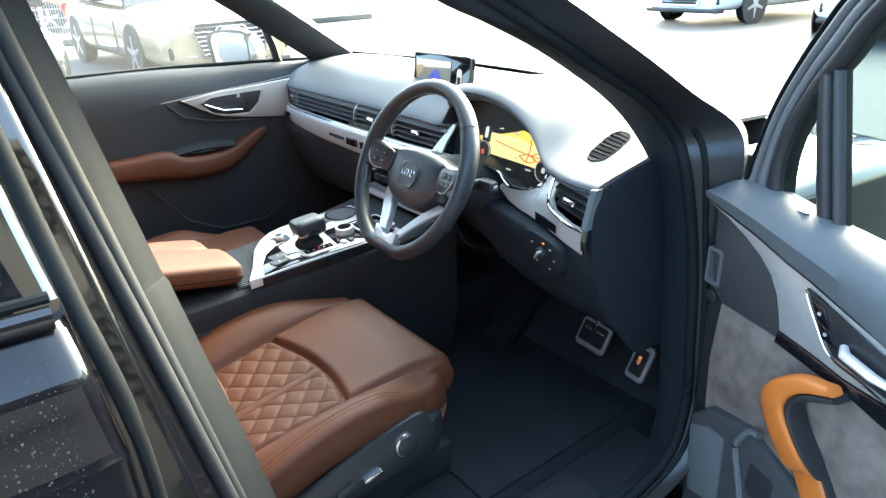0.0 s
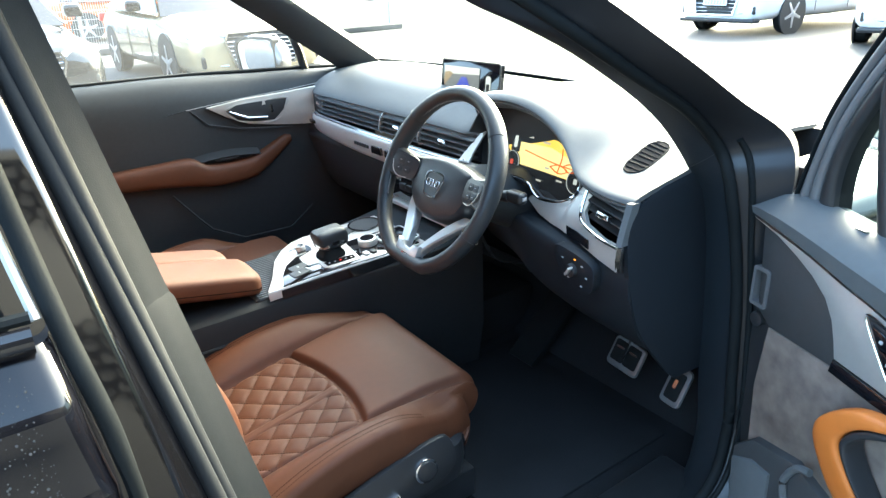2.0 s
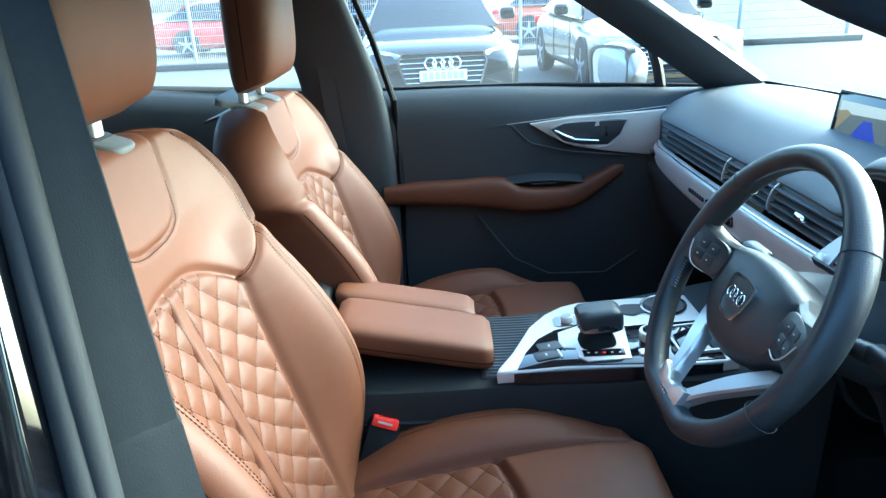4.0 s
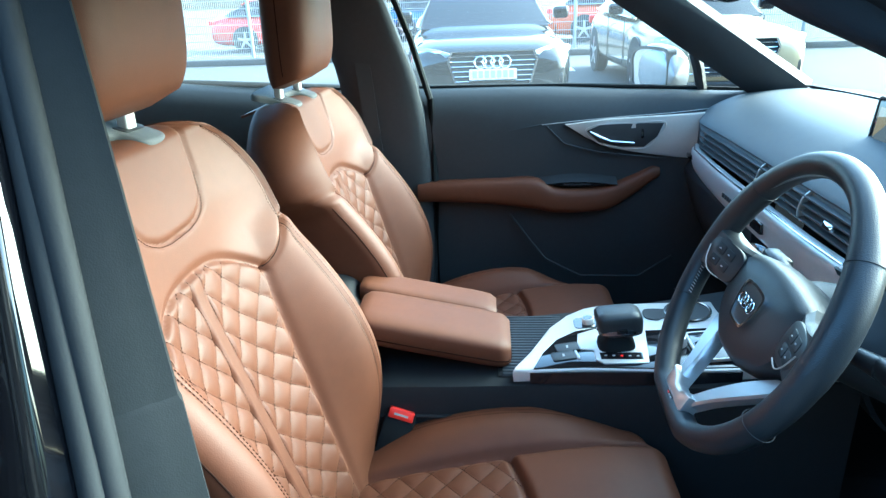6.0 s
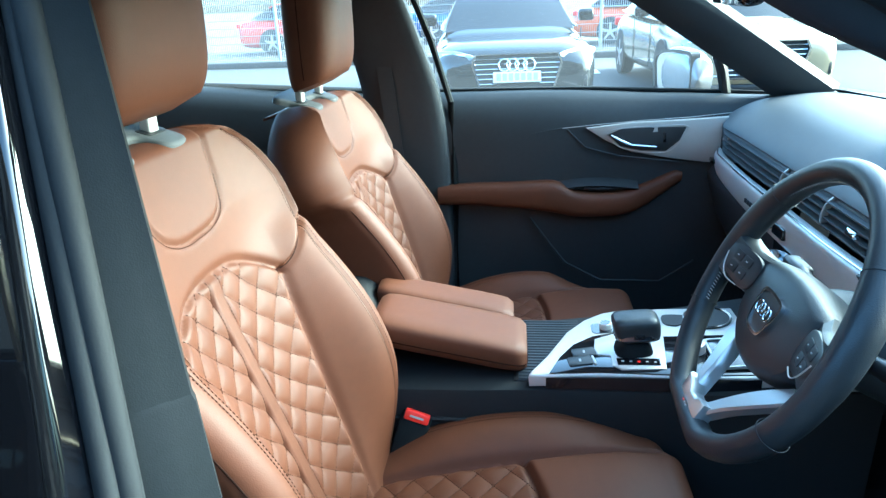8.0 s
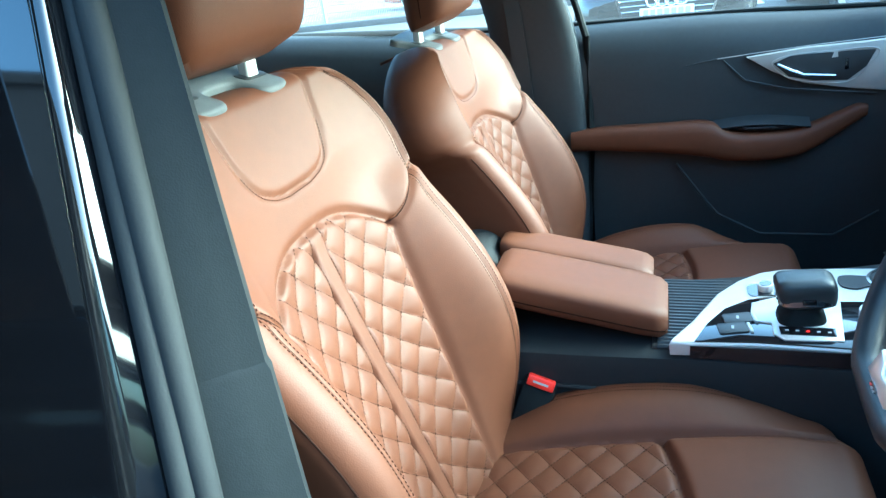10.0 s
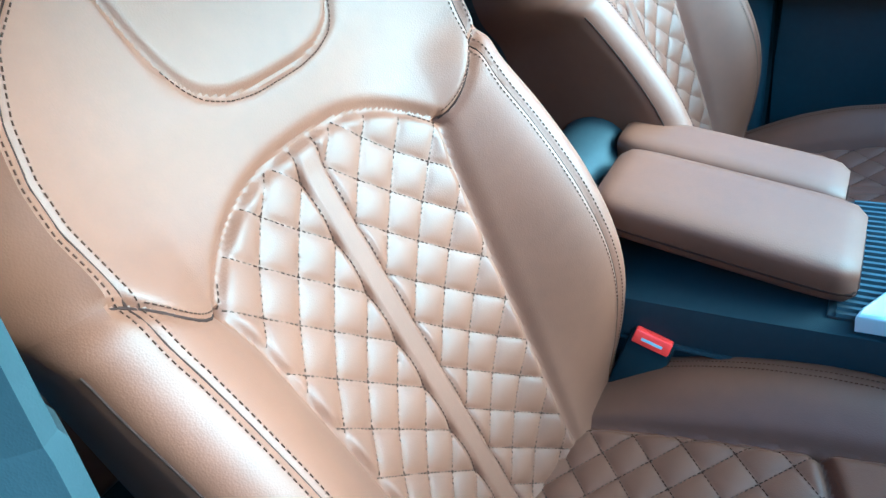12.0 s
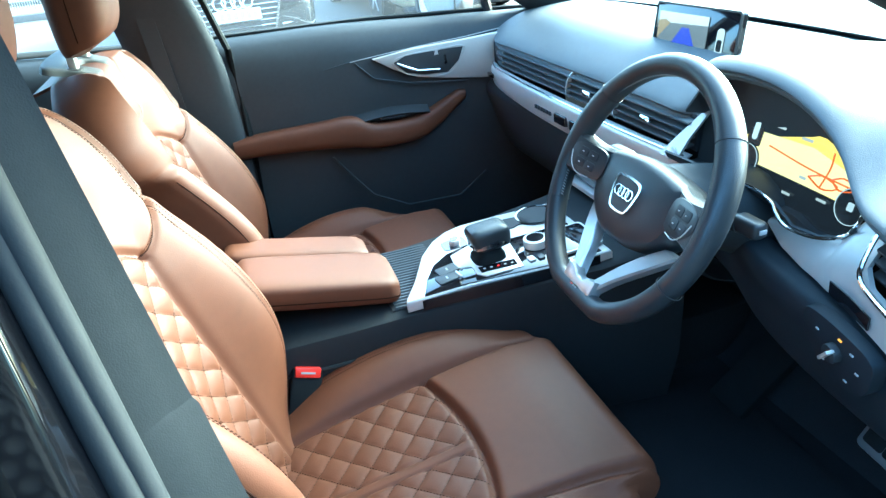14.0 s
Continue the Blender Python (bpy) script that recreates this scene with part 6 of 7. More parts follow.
# front pillar on the driver's side, hinge post
hp = thing("hinge_pillar", "gloss black front door pillar with rubber seals", "pillar", kind="structure")
EDGE_IN = curve_points([(0.65, 0.26, 1.58), (0.735, 0.357, 1.497), (0.78, 0.422, 1.459), (0.80, 0.536, 1.40), (0.812, 0.69, 1.302), (0.832, 0.77, 1.212), (0.826, 0.84, 1.12), (0.84, 0.855, 1.03), (0.854, 0.86, 0.90), (0.858, 0.87, 0.72), (0.868, 0.87, 0.57), (0.869, 0.80, 0.447), (0.857, 0.565, 0.452)], 60)
RIDGE = curve_points([(0.72, 0.27, 1.60), (0.80, 0.418, 1.496), (0.84, 0.484, 1.446), (0.865, 0.60, 1.374), (0.88, 0.707, 1.312), (0.89, 0.794, 1.236), (0.913, 0.80, 1.184), (0.929, 0.82, 1.068), (0.943, 0.83, 0.945), (0.955, 0.83, 0.79), (0.962, 0.83, 0.65), (0.970, 0.77, 0.545), (0.955, 0.62, 0.478)], 60)
EDGE_OUT = curve_points([(0.80, 0.30, 1.62), (0.88, 0.484, 1.496), (0.905, 0.562, 1.445), (0.93, 0.644, 1.391), (0.95, 0.741, 1.328), (0.97, 0.861, 1.256), (0.994, 0.86, 1.19), (0.985, 0.865, 1.073), (0.991, 0.87, 0.953), (1.005, 0.87, 0.802), (1.015, 0.86, 0.672), (1.020, 0.80, 0.55), (0.990, 0.70, 0.45)], 60)


def frame_strip(a, b, bulge, mat, name, label):
    """A band between two lines round the door opening, bowed towards the cabin's outside."""
    rows = []
    for p, q in zip(a, b):
        out = np.array((0.45, -0.8, -0.1))
        rows.append([p + (q - p) * f + out * bulge * math.sin(math.pi * f) ** 0.7 for f in np.linspace(0, 1, 8)])
    return part(name, thick(rows, 0.03, (-0.3, 0.9, 0.15)), mat, hp, label)


frame_strip(EDGE_IN, RIDGE, 0.010, PILLAR_GREY, "pillar_trim", "dark grained pillar trim")
frame_strip(RIDGE, EDGE_OUT, 0.004, FRAME_BLACK, "painted_frame", "dull black door frame")
part("door_seal", tube([tuple(p + np.array((0.002, -0.008, 0.0))) for p in RIDGE], 0.011, 10), RUBBER, hp, "thick black door seal")
part("outer_seal", tube([tuple(p + 0.35 * (q - p) + np.array((0.002, -0.006, 0.0))) for p, q in zip(RIDGE[24:], EDGE_OUT[24:])], 0.006, 8), RUBBER, hp)
part("trim_joint", tube([tuple(EDGE_IN[26] + (RIDGE[25] - EDGE_IN[26]) * f + np.array((0.005, -0.010, 0.0)) * math.sin(math.pi * f) ** 0.7) for f in np.linspace(0.02, 0.9, 8)], 0.0012, 5), DARK_TRIM, hp)
part("painted_post", block(0.935, 1.005, 0.90, 1.06, 0.45, 1.20, 0.02), PAINT, hp)
fw = thing("front_wing", "gloss black front wing and bonnet", "car wing", kind="structure")


def bonnet_z(x, y):
    mid = lerp(y, [1.0, 1.30, 1.60, 1.90, 2.10, 2.25, 2.36], [1.125, 1.122, 1.105, 1.065, 1.015, 0.950, 0.86])
    return mid - 0.045 * (x / 0.9) ** 2 + 0.012 * math.exp(-(((abs(x) - 0.55) / 0.10) ** 2))


part("bonnet", thick([[(x * lerp(y, [1.27, 1.6, 2.36], [0.80, 0.84, 0.76]), y, bonnet_z(x * 0.82, y)) for x in np.linspace(-1, 1, 41)] for y in np.linspace(1.27, 2.36, 28)], 0.015), PAINT, fw, "gloss black bonnet")
for sx in (-1, 1):
    rows = []
    for y in np.linspace(1.0, 2.36, 36):
        x0 = lerp(y, [1.0, 1.27, 1.6, 2.36], [0.80, 0.806, 0.846, 0.766])
        x1 = lerp(y, [1.0, 1.7, 2.1, 2.36], [0.985, 1.01, 0.98, 0.88])
        z0 = bonnet_z(0.82, y) - 0.002
        row = [(sx * (x0 + (x1 - 0.06 - x0) * f), y, z0 - 0.012 * f * f) for f in np.linspace(0, 1, 8)]
        row += [(sx * (x1 - 0.06 + 0.06 * math.sin(a)), y, z0 - 0.012 - 0.07 * (1 - math.cos(a))) for a in np.linspace(0.15, math.pi / 2, 9)]
        row += [(sx * (x1 + g), y, z) for g, z in ((0.004, 0.92), (0.002, 0.80), (-0.01, 0.62), (-0.03, 0.45))]
        rows.append(row)
    part("wing", thick(rows, 0.008, (-sx, 0, 0)), PAINT, fw, "gloss black wing")
part("hinge_nut", cyl(0.007, 0.010, axes((0.975, 0.852, 1.168), (1, 0, 0), (0, 0, 1)), 6, 0.001), CHROME, hp, "bright hinge nut")

# ---- open driver's door ----
dd = thing("door_4", "open driver door with grey suede panel, silver wedge and orange pull handle", "car door", kind="structure")
DM = axes((0.955, 0.83, 0), (0.956, -0.292, 0), (0, 0, 1))


def on_open(outline, lift, depth, mat, name, parent, label="", bevel=0.003):
    return part(name, prism(outline, depth, DM @ Matrix.Translation((0, 0, lift)), bevel), mat, parent, label)


on_open([(0.0, 0.34), (0.02, 1.09), (0.10, 1.08), (0.30, 1.03), (1.05, 0.86), (1.05, 0.34)], -0.012, 0.10, HARD_BLACK, "door_body", dd)
on_open([(-0.02, 0.32), (-0.02, 1.11), (0.30, 1.08), (1.12, 0.96), (1.12, 0.32)], -0.115, 0.06, PAINT, "outer_skin", dd, "black painted outer skin")
padl = []
for u, zt, zf, thin in ((-0.034, 1.130, 1.126, 0.2), (-0.022, 1.144, 1.126, 0.7), (0.01, 1.153, 1.124, 1), (0.064, 1.155, 1.112, 1), (0.133, 1.146, 1.095, 1), (0.197, 1.137, 1.075, 1), (0.26, 1.127, 1.058, 1), (0.32, 1.117, 1.039, 1), (0.55, 1.080, 0.968, 1), (1.05, 1.00, 0.82, 1)):
    padl.append([tuple(DM @ Vector((u, z, o * thin))) for z, o in ((zt, -0.085), (zt + 0.006, -0.06), (zt + 0.004, -0.03), (zt - 0.012, 0.0), (0.5 * (zt + zf), 0.016), (zf, 0.012), (zf - 0.01, -0.01), (zf - 0.01, -0.085))])
padl = [r.reshape(-1, 3) for r in curve_points(np.array(padl).reshape(len(padl), -1), 40)]
part("top_pad", loft(padl), DASH_SKIN, dd, "soft grey door top")
part("trim_line", tube([tuple(DM @ Vector((u, z, 0.010))) for u, z in ((-0.015, 1.126), (0.064, 1.108), (0.133, 1.091), (0.197, 1.071), (0.254, 1.056), (0.308, 1.039), (0.375, 1.019), (0.55, 0.964), (0.8, 0.89))], 0.0018, 6), CHROME, dd, "thin chrome line")
silver = on_open([(-0.003, 1.121), (0.064, 1.107), (0.133, 1.090), (0.197, 1.070), (0.254, 1.055), (0.308, 1.038), (0.375, 1.018), (0.60, 0.948), (0.60, 0.905), (0.399, 0.923), (0.337, 0.924), (0.283, 0.933), (0.205, 0.942), (0.198, 0.970), (0.187, 1.003), (0.168, 1.033), (0.138, 1.058), (0.101, 1.079), (0.056, 1.099), (0.0, 1.115)], 0.006, 0.02, SATIN, "silver_wedge", dd, "satin silver door wedge")
on_open([(0.02, 1.112), (0.056, 1.103), (0.105, 1.082), (0.142, 1.060), (0.172, 1.035), (0.192, 1.003), (0.206, 0.945), (0.204, 0.923), (0.066, 0.926), (0.035, 0.95)], 0.001, 0.02, DOOR_BLACK, "dark_panel", dd, "dark plastic panel")
suede = on_open([(0.066, 0.926), (0.205, 0.922), (0.345, 0.905), (0.60, 0.86), (0.72, 0.70), (0.45, 0.66), (0.19, 0.70), (0.064, 0.672), (0.055, 0.80)], 0.003, 0.02, SUEDE, "suede_panel", dd, "mottled grey suede panel")
on_open([(0.205, 0.941), (0.283, 0.932), (0.337, 0.923), (0.399, 0.921), (0.60, 0.904), (0.60, 0.862), (0.412, 0.887), (0.345, 0.903), (0.281, 0.908), (0.201, 0.918)], 0.009, 0.012, GLOSS_BLACK, "gloss_strip", dd, "gloss black strip")
on_open([(0.247, 1.042), (0.297, 1.030), (0.334, 1.018), (0.381, 1.003), (0.45, 0.980), (0.43, 0.932), (0.363, 0.943), (0.313, 0.954), (0.281, 0.988)], 0.011, 0.01, HARD_BLACK, "handle_recess", silver, "dark handle recess")
part("recess_rim", tube([tuple(DM @ Vector((u, z, 0.011))) for u, z in curve_points([(0.246, 1.044), (0.297, 1.032), (0.334, 1.020), (0.381, 1.005), (0.452, 0.980), (0.43, 0.930), (0.363, 0.941), (0.311, 0.952), (0.279, 0.988)], 44, True)], 0.0018, 6, closed=True), CHROME, silver)
for k in range(2):
    on_open([(0.260 + 0.017 * k, 1.034 - 0.029 * k), (0.286 + 0.017 * k, 1.026 - 0.029 * k), (0.303 + 0.017 * k, 1.001 - 0.029 * k), (0.277 + 0.017 * k, 1.005 - 0.029 * k)], 0.016, 0.006, GLOSS_BLACK, "lock_key", silver, "black lock key")
    part("key_mark", prism(rounded(0.006, 0.006, 0.002), 0.001, DM @ Matrix.Translation((0.281 + 0.017 * k, 1.016 - 0.029 * k, 0.0168))), WHITE_PRINT, silver)
part("door_handle", tube([tuple(DM @ Vector(p)) for p in ((0.332, 0.984, 0.014), (0.345, 0.979, 0.028), (0.395, 0.970, 0.030), (0.44, 0.960, 0.016))], [0.006, 0.010, 0.010, 0.006], 10, flat=0.7), BRUSHED, silver, "chrome inner door handle")
# orange pull: a flat hook, padded outside, black inside
def hook(outline, inner, lift, depth, mat, name, label, grow):
    n_ = 36
    a, b = curve_points(outline, n_), curve_points(inner, n_)
    rings = []
    for k in range(n_):
        f = k / (n_ - 1)
        top = lift * (0.35 + 0.65 * math.sin(math.pi * min(1.0, 0.12 + 1.1 * f)) ** 0.5)
        (u0, z0), (u1, z1) = a[k], b[k]
        prof = []
        for q in np.linspace(0, 2 * math.pi, 18, endpoint=False):
            c, w = math.copysign(abs(math.cos(q)) ** 0.55, math.cos(q)), math.copysign(abs(math.sin(q)) ** 0.55, math.sin(q))
            prof.append(tuple(DM @ Vector(((u0 + u1) / 2 + (u1 - u0) / 2 * c, (z0 + z1) / 2 + (z1 - z0) / 2 * c, top - depth / 2 + depth / 2 * w))))
        rings.append(prof)
    return part(name, loft(rings), mat, dd, label)


h_out = [(0.340, 0.921), (0.295, 0.916), (0.257, 0.890), (0.236, 0.858), (0.238, 0.822), (0.263, 0.768), (0.287, 0.724), (0.308, 0.686), (0.350, 0.610)]
h_in = [(0.352, 0.908), (0.313, 0.893), (0.290, 0.873), (0.281, 0.848), (0.294, 0.816), (0.319, 0.777), (0.340, 0.748), (0.358, 0.722), (0.402, 0.650)]
hook(h_out, h_in, 0.062, 0.030, LEATHER_LIT, "pull_handle", "leather pull handle, daylight painted in as orange", 0)
h_lin = [(0.358, 0.897), (0.322, 0.881), (0.301, 0.864), (0.293, 0.843), (0.305, 0.812), (0.330, 0.772), (0.350, 0.742), (0.368, 0.718), (0.412, 0.648)]
hook(h_in, h_lin, 0.056, 0.044, HARD_BLACK, "pull_liner", "black inner side of the pull handle", 0)
on_open([(0.046, 0.659), (0.09, 0.705), (0.186, 0.723), (0.30, 0.68), (0.70, 0.66), (0.72, 0.38), (0.05, 0.38)], 0.022, 0.05, DOOR_BLACK, "lower_pocket", dd, "dark plastic door pocket", 0.012)
on_open([(0.055, 0.64), (0.10, 0.665), (0.145, 0.665), (0.150, 0.50), (0.07, 0.48)], 0.028, 0.02, DASH_SKIN, "speaker_panel", dd, "grey speaker panel")
part("pocket_rim", tube([tuple(DM @ Vector((u, z, 0.026))) for u, z in curve_points([(0.222, 0.50), (0.205, 0.58), (0.180, 0.66), (0.180, 0.69), (0.200, 0.725), (0.225, 0.735)], 24)], 0.007, 8), DASH_SKIN, dd)
part("switch_block", prism(rounded(0.06, 0.07, 0.01), 0.02, DM @ Matrix.Translation((0.240, 0.628, 0.024)), 0.004), HARD_BLACK, dd, "window switch block")
# latch brackets on the hinge edge
part("hinge_bracket", ring_outline(rounded(0.038, 0.076, 0.006), rounded(0.026, 0.062, 0.004), 0.03, DM @ Matrix.Translation((0.034, 0.992, 0.004))), GREY_EDGE, dd, "grey bracket on the hinge edge")
part("check_bolt", cyl(0.014, 0.012, axes((0.985, 0.822, 0.925), (1, -0.3, 0), (0, 0, 1)), 16, 0.002), HARD_BLACK, dd)
# window frame and glass
FRAME_OUT = curve_points([(0.016, 1.12), (0.038, 1.208), (0.065, 1.302), (0.098, 1.376), (0.137, 1.446), (0.173, 1.497), (0.26, 1.590)], 40)
FRAME_IN = curve_points([(0.104, 1.12), (0.100, 1.203), (0.113, 1.269), (0.147, 1.342), (0.179, 1.389), (0.216, 1.450), (0.30, 1.550)], 40)


def frame_band(f0, f1, lift, rise, depth, mat, name, label):
    """A bowed band of the window frame, between two shares of its width."""
    rows = []
    for o, i in zip(FRAME_OUT, FRAME_IN):
        rows.append([tuple(DM @ Vector((*(np.array(o) + (np.array(i) - np.array(o)) * f), lift + rise * math.sin(math.pi * g) ** 0.7))) for g, f in zip(np.linspace(0, 1, 9), np.linspace(f0, f1, 9))])
    return part(name, thick(rows, depth, tuple(DM.to_3x3() @ Vector((0, 0, -1)))), mat, dd, label)


frame_band(0.0, 0.11, -0.050, 0.007, 0.02, RUBBER, "frame_seal", "black rubber frame seal")
frame_band(0.13, 0.36, -0.052, 0.010, 0.02, GREY_EDGE, "frame_lip", "grey painted edge of the window frame")
frame_band(0.36, 0.62, -0.052, 0.006, 0.03, GREY_EDGE, "frame_bead", "grey inner bead of the window frame")
frame_band(0.62, 1.0, -0.054, 0.008, 0.04, HARD_BLACK, "frame_channel", "black glass channel")
for f0, f1, mt, rise in ((0.0, 0.62, HARD_BLACK, 0.012), (0.64, 1.0, DOOR_BLACK, 0.009)):
    rows = []
    for g in np.linspace(0, 1, 12):
        l, r, z = 0.188 - 0.052 * g - 0.004 * math.sin(math.pi * g), 0.236 - 0.058 * g, 1.12 + 0.255 * g
        rows.append([tuple(DM @ Vector((l + (r - l) * f, z, -0.058 + rise * math.sin(math.pi * q) ** 0.6))) for q, f in zip(np.linspace(0, 1, 7), np.linspace(f0, f1, 7))])
    part("frame_divider", thick(rows, 0.02, tuple(DM.to_3x3() @ Vector((0, 0, -1)))), mt, dd)
part("pad_speaker", prism(rounded(0.022, 0.010, 0.004), 0.002, DM @ pose(0.175, 1.1462, -0.035, -90, 0, 0), 0.0006), HARD_BLACK, dd, "small dark sensor in the door top")
bm = bmesh.new()
bm.faces.new([bm.verts.new(tuple(DM @ Vector(p))) for p in ((0.06, 1.11, -0.065), (0.98, 0.98, -0.065), (0.95, 1.62, -0.065), (0.30, 1.60, -0.065), (0.17, 1.45, -0.065), (0.075, 1.25, -0.065))])
part("window_pane", bm, GLASS_DOOR, dd).visible_shadow = False
dm = thing("door_mirror", "black outside mirror on the open driver door", "mirror", "outside mirrors")
part("housing", moved(block(0.30, 0.50, 1.17, 1.32, -0.27, -0.16, 0.04, 4), DM), PAINT, dm)
part("mirror_pane", moved(block(0.315, 0.485, 1.185, 1.305, -0.162, -0.157, 0.002), DM), MIRROR, dm)
part("stem", moved(block(0.33, 0.40, 1.04, 1.19, -0.22, -0.12, 0.01), DM), PAINT, dm)
# seat switches
sw = thing("seat_switch", "black seat switch panel with a round chrome-ringed knob", "switch")
m = axes((0.672, 0.20, 0.645), (0, 1, 0.05), (-0.12, 0, 1))
part("panel", prism([tuple(p) for p in curve_points([(-0.20, -0.045), (-0.16, 0.0), (-0.02, 0.035), (0.12, 0.050), (0.155, 0.030), (0.15, -0.03), (0.05, -0.055)], 44, True)], 0.012, m, 0.004), HARD_BLACK, sw)
part("knob_ring", cyl(0.026, 0.010, m @ Matrix.Translation((0.085, 0.0, 0.008)), 28, 0.002), CHROME, sw)
part("knob", cyl(0.021, 0.012, m @ Matrix.Translation((0.085, 0.0, 0.012)), 28, 0.003), HARD_BLACK, sw)
for x in (-0.06, 0.0):
    part("slider", prism(rounded(0.045, 0.014, 0.006), 0.010, m @ pose(x, -0.025, 0.010, 0, 0, 10), 0.002), CHROME if x == 0 else HARD_BLACK, sw, "small chrome slider" if x == 0 else "")


# ---- outside: ground, cars, fence ----
YARD = 0.12  # the yard's level
bm = bmesh.new()
bm.faces.new([bm.verts.new(p) for p in ((-400, -400, YARD), (400, -400, YARD), (400, 400, YARD), (-400, 400, YARD))])
ground = tagged(part("ground", bm, ASPHALT), "wide grey asphalt of a car sales yard", "ground", kind="structure")


def make_car(label, paint, x, y, turn, suv=False, plate=True, group="parked cars"):
    """A parked car with its nose along its own +x."""
    car = thing("parked_car", label, "car", group)
    hgt, clear = (1.66, 0.24) if suv else (1.45, 0.17)
    half = 0.98 if suv else 0.94
    bon, belt = (1.06, 1.08) if suv else (0.86, 0.95)

    def ring(xx, z0, z1, w, tuck=0.06):
        pts = []
        for a in np.linspace(0, 2 * math.pi, 28, endpoint=False):
            c, q = math.cos(a), math.sin(a)
            pts.append((xx, w * math.copysign(abs(c) ** 0.35, c) * (1 - tuck * max(0, q) ** 2), (z0 + z1) / 2 + (z1 - z0) / 2 * math.copysign(abs(q) ** 0.5, q)))
        return pts

    st = [(2.42, clear + 0.10, bon - 0.22, half * 0.72), (2.38, clear + 0.03, bon - 0.16, half * 0.83), (2.25, clear, bon - 0.08, half * 0.93), (1.95, clear, bon - 0.02, half * 0.98), (1.3, clear, bon + 0.02, half), (0.9, clear, belt, half),
          (0, clear, belt + 0.02, half), (-1.2, clear, belt + 0.05, half), (-1.9, clear, belt + 0.05, half * 0.97), (-2.3, clear + 0.05, belt, half * 0.90), (-2.42, clear + 0.15, belt - 0.12, half * 0.80)]
    sc = 1 / U
    M = Matrix.Translation((x, y, YARD)) @ pose(0, 0, 0, 0, 0, turn) @ Matrix.Diagonal((sc, sc, sc, 1))
    rr = np.array([ring(*s) for s in st]).reshape(len(st), -1)
    body = part("body", moved(loft([r.reshape(-1, 3) for r in curve_points(rr, 41)]), M), paint, car)
    # cabin
    cab = [(1.05, belt - 0.05, half * 0.86, 0.02), (0.35, hgt - 0.06, half * 0.66, 0.3), (-0.3, hgt, half * 0.66, 0.3), (-1.3, hgt - 0.07, half * 0.64, 0.3), (-2.0 if not suv else -2.15, belt + 0.06, half * 0.78, 0.02)]
    rows = [[(cx, w * s, z + (0.03 * (1 - s * s))) for s in np.linspace(-1, 1, 9)] for cx, z, w, _ in cab]
    rows = [r.reshape(-1, 3) for r in curve_points(np.array(rows).reshape(5, -1), 17)]
    part("roof", moved(thick(rows[4:-3], 0.03), M), paint, car)
    part("windscreen", moved(thick(rows[0:5], 0.01), M), GLOSS_BLACK, car, "dark windscreen")
    part("rear_window", moved(thick(rows[-4:], 0.01), M), GLOSS_BLACK, car)
    for sy in (-1, 1):
        low = [(1.0, half * 0.90, belt - 0.03), (0.2, half * 0.93, belt), (-0.6, half * 0.93, belt + 0.02), (-1.4, half * 0.92, belt + 0.04), (-1.95, half * 0.86, belt + 0.06)]
        top = [(0.95, half * 0.86, belt), (0.28, half * 0.68, hgt - 0.10), (-0.5, half * 0.67, hgt - 0.05), (-1.25, half * 0.66, hgt - 0.11), (-1.9, half * 0.80, belt + 0.10)]
        part("side_window", moved(thick([[(a, sy * b, c) for a, b, c in low], [(a, sy * b, c) for a, b, c in top]], 0.02), M), GLOSS_BLACK, car)
        part("window_line", moved(tube([(a, sy * (b + 0.012), c + 0.005) for a, b, c in low], 0.012, 6), M), CHROME, car, "bright window line")
        part("mirror", moved(block(0.55, 0.70, sy * (half + 0.09) - 0.10, sy * (half + 0.09) + 0.10, belt + 0.02, belt + 0.17, 0.04, 3), M), GLOSS_BLACK, car)
        lamp = [tuple(p) for p in curve_points([(-0.24, 0.02), (0.0, 0.07), (0.22, 0.06), (0.20, -0.02), (0.02, -0.06), (-0.18, -0.035)], 30, True)]
        lm = axes((2.255, sy * half * 0.70, bon - 0.19), (-0.55 * sy, 1 if True else 0, 0), (-0.25, 0, 1))
        hl = part("headlight", moved(moved(prism([(px * sy, py) for px, py in lamp] if sy > 0 else [(px * -1 * sy * -1, py) for px, py in lamp], 0.20, None, 0.01), lm @ Matrix.Translation((0, 0, 0.06))), M), GLASS_LAMP, car, "clear headlight")
        part("lamp_bar", moved(moved(prism(rounded(0.30, 0.02, 0.008), 0.02, None), lm @ Matrix.Translation((0, 0.03, 0.07))), M), CHROME, hl)
        part("intake", moved(block(2.25, 2.40, sy * half * 0.66 - 0.17, sy * half * 0.66 + 0.17, clear + 0.14, clear + 0.30, 0.03), M), HARD_BLACK, car)
        part("intake_trim", moved(tube([(2.42, sy * half * 0.5, clear + 0.16), (2.40, sy * half * 0.72, clear + 0.17), (2.34, sy * half * 0.84, clear + 0.29)], 0.012, 6), M), CHROME, car)
        part("door_gap", moved(tube([(0.80, sy * (half + 0.001), clear + 0.15), (0.82, sy * (half + 0.001), belt - 0.05)], 0.006, 5), M), DARK_TRIM, car)
        part("door_gap", moved(tube([(-0.30, sy * (half + 0.001), clear + 0.15), (-0.30, sy * (half + 0.001), belt)], 0.006, 5), M), DARK_TRIM, car)
        part("wheel_arch", moved(cyl(0.39 if suv else 0.36, 0.03, axes((1.48, sy * (half + 0.004), 0.36), (1, 0, 0), (0, 0, -sy)) @ pose(0, 0, 0), 32), M), DARK_TRIM, car)
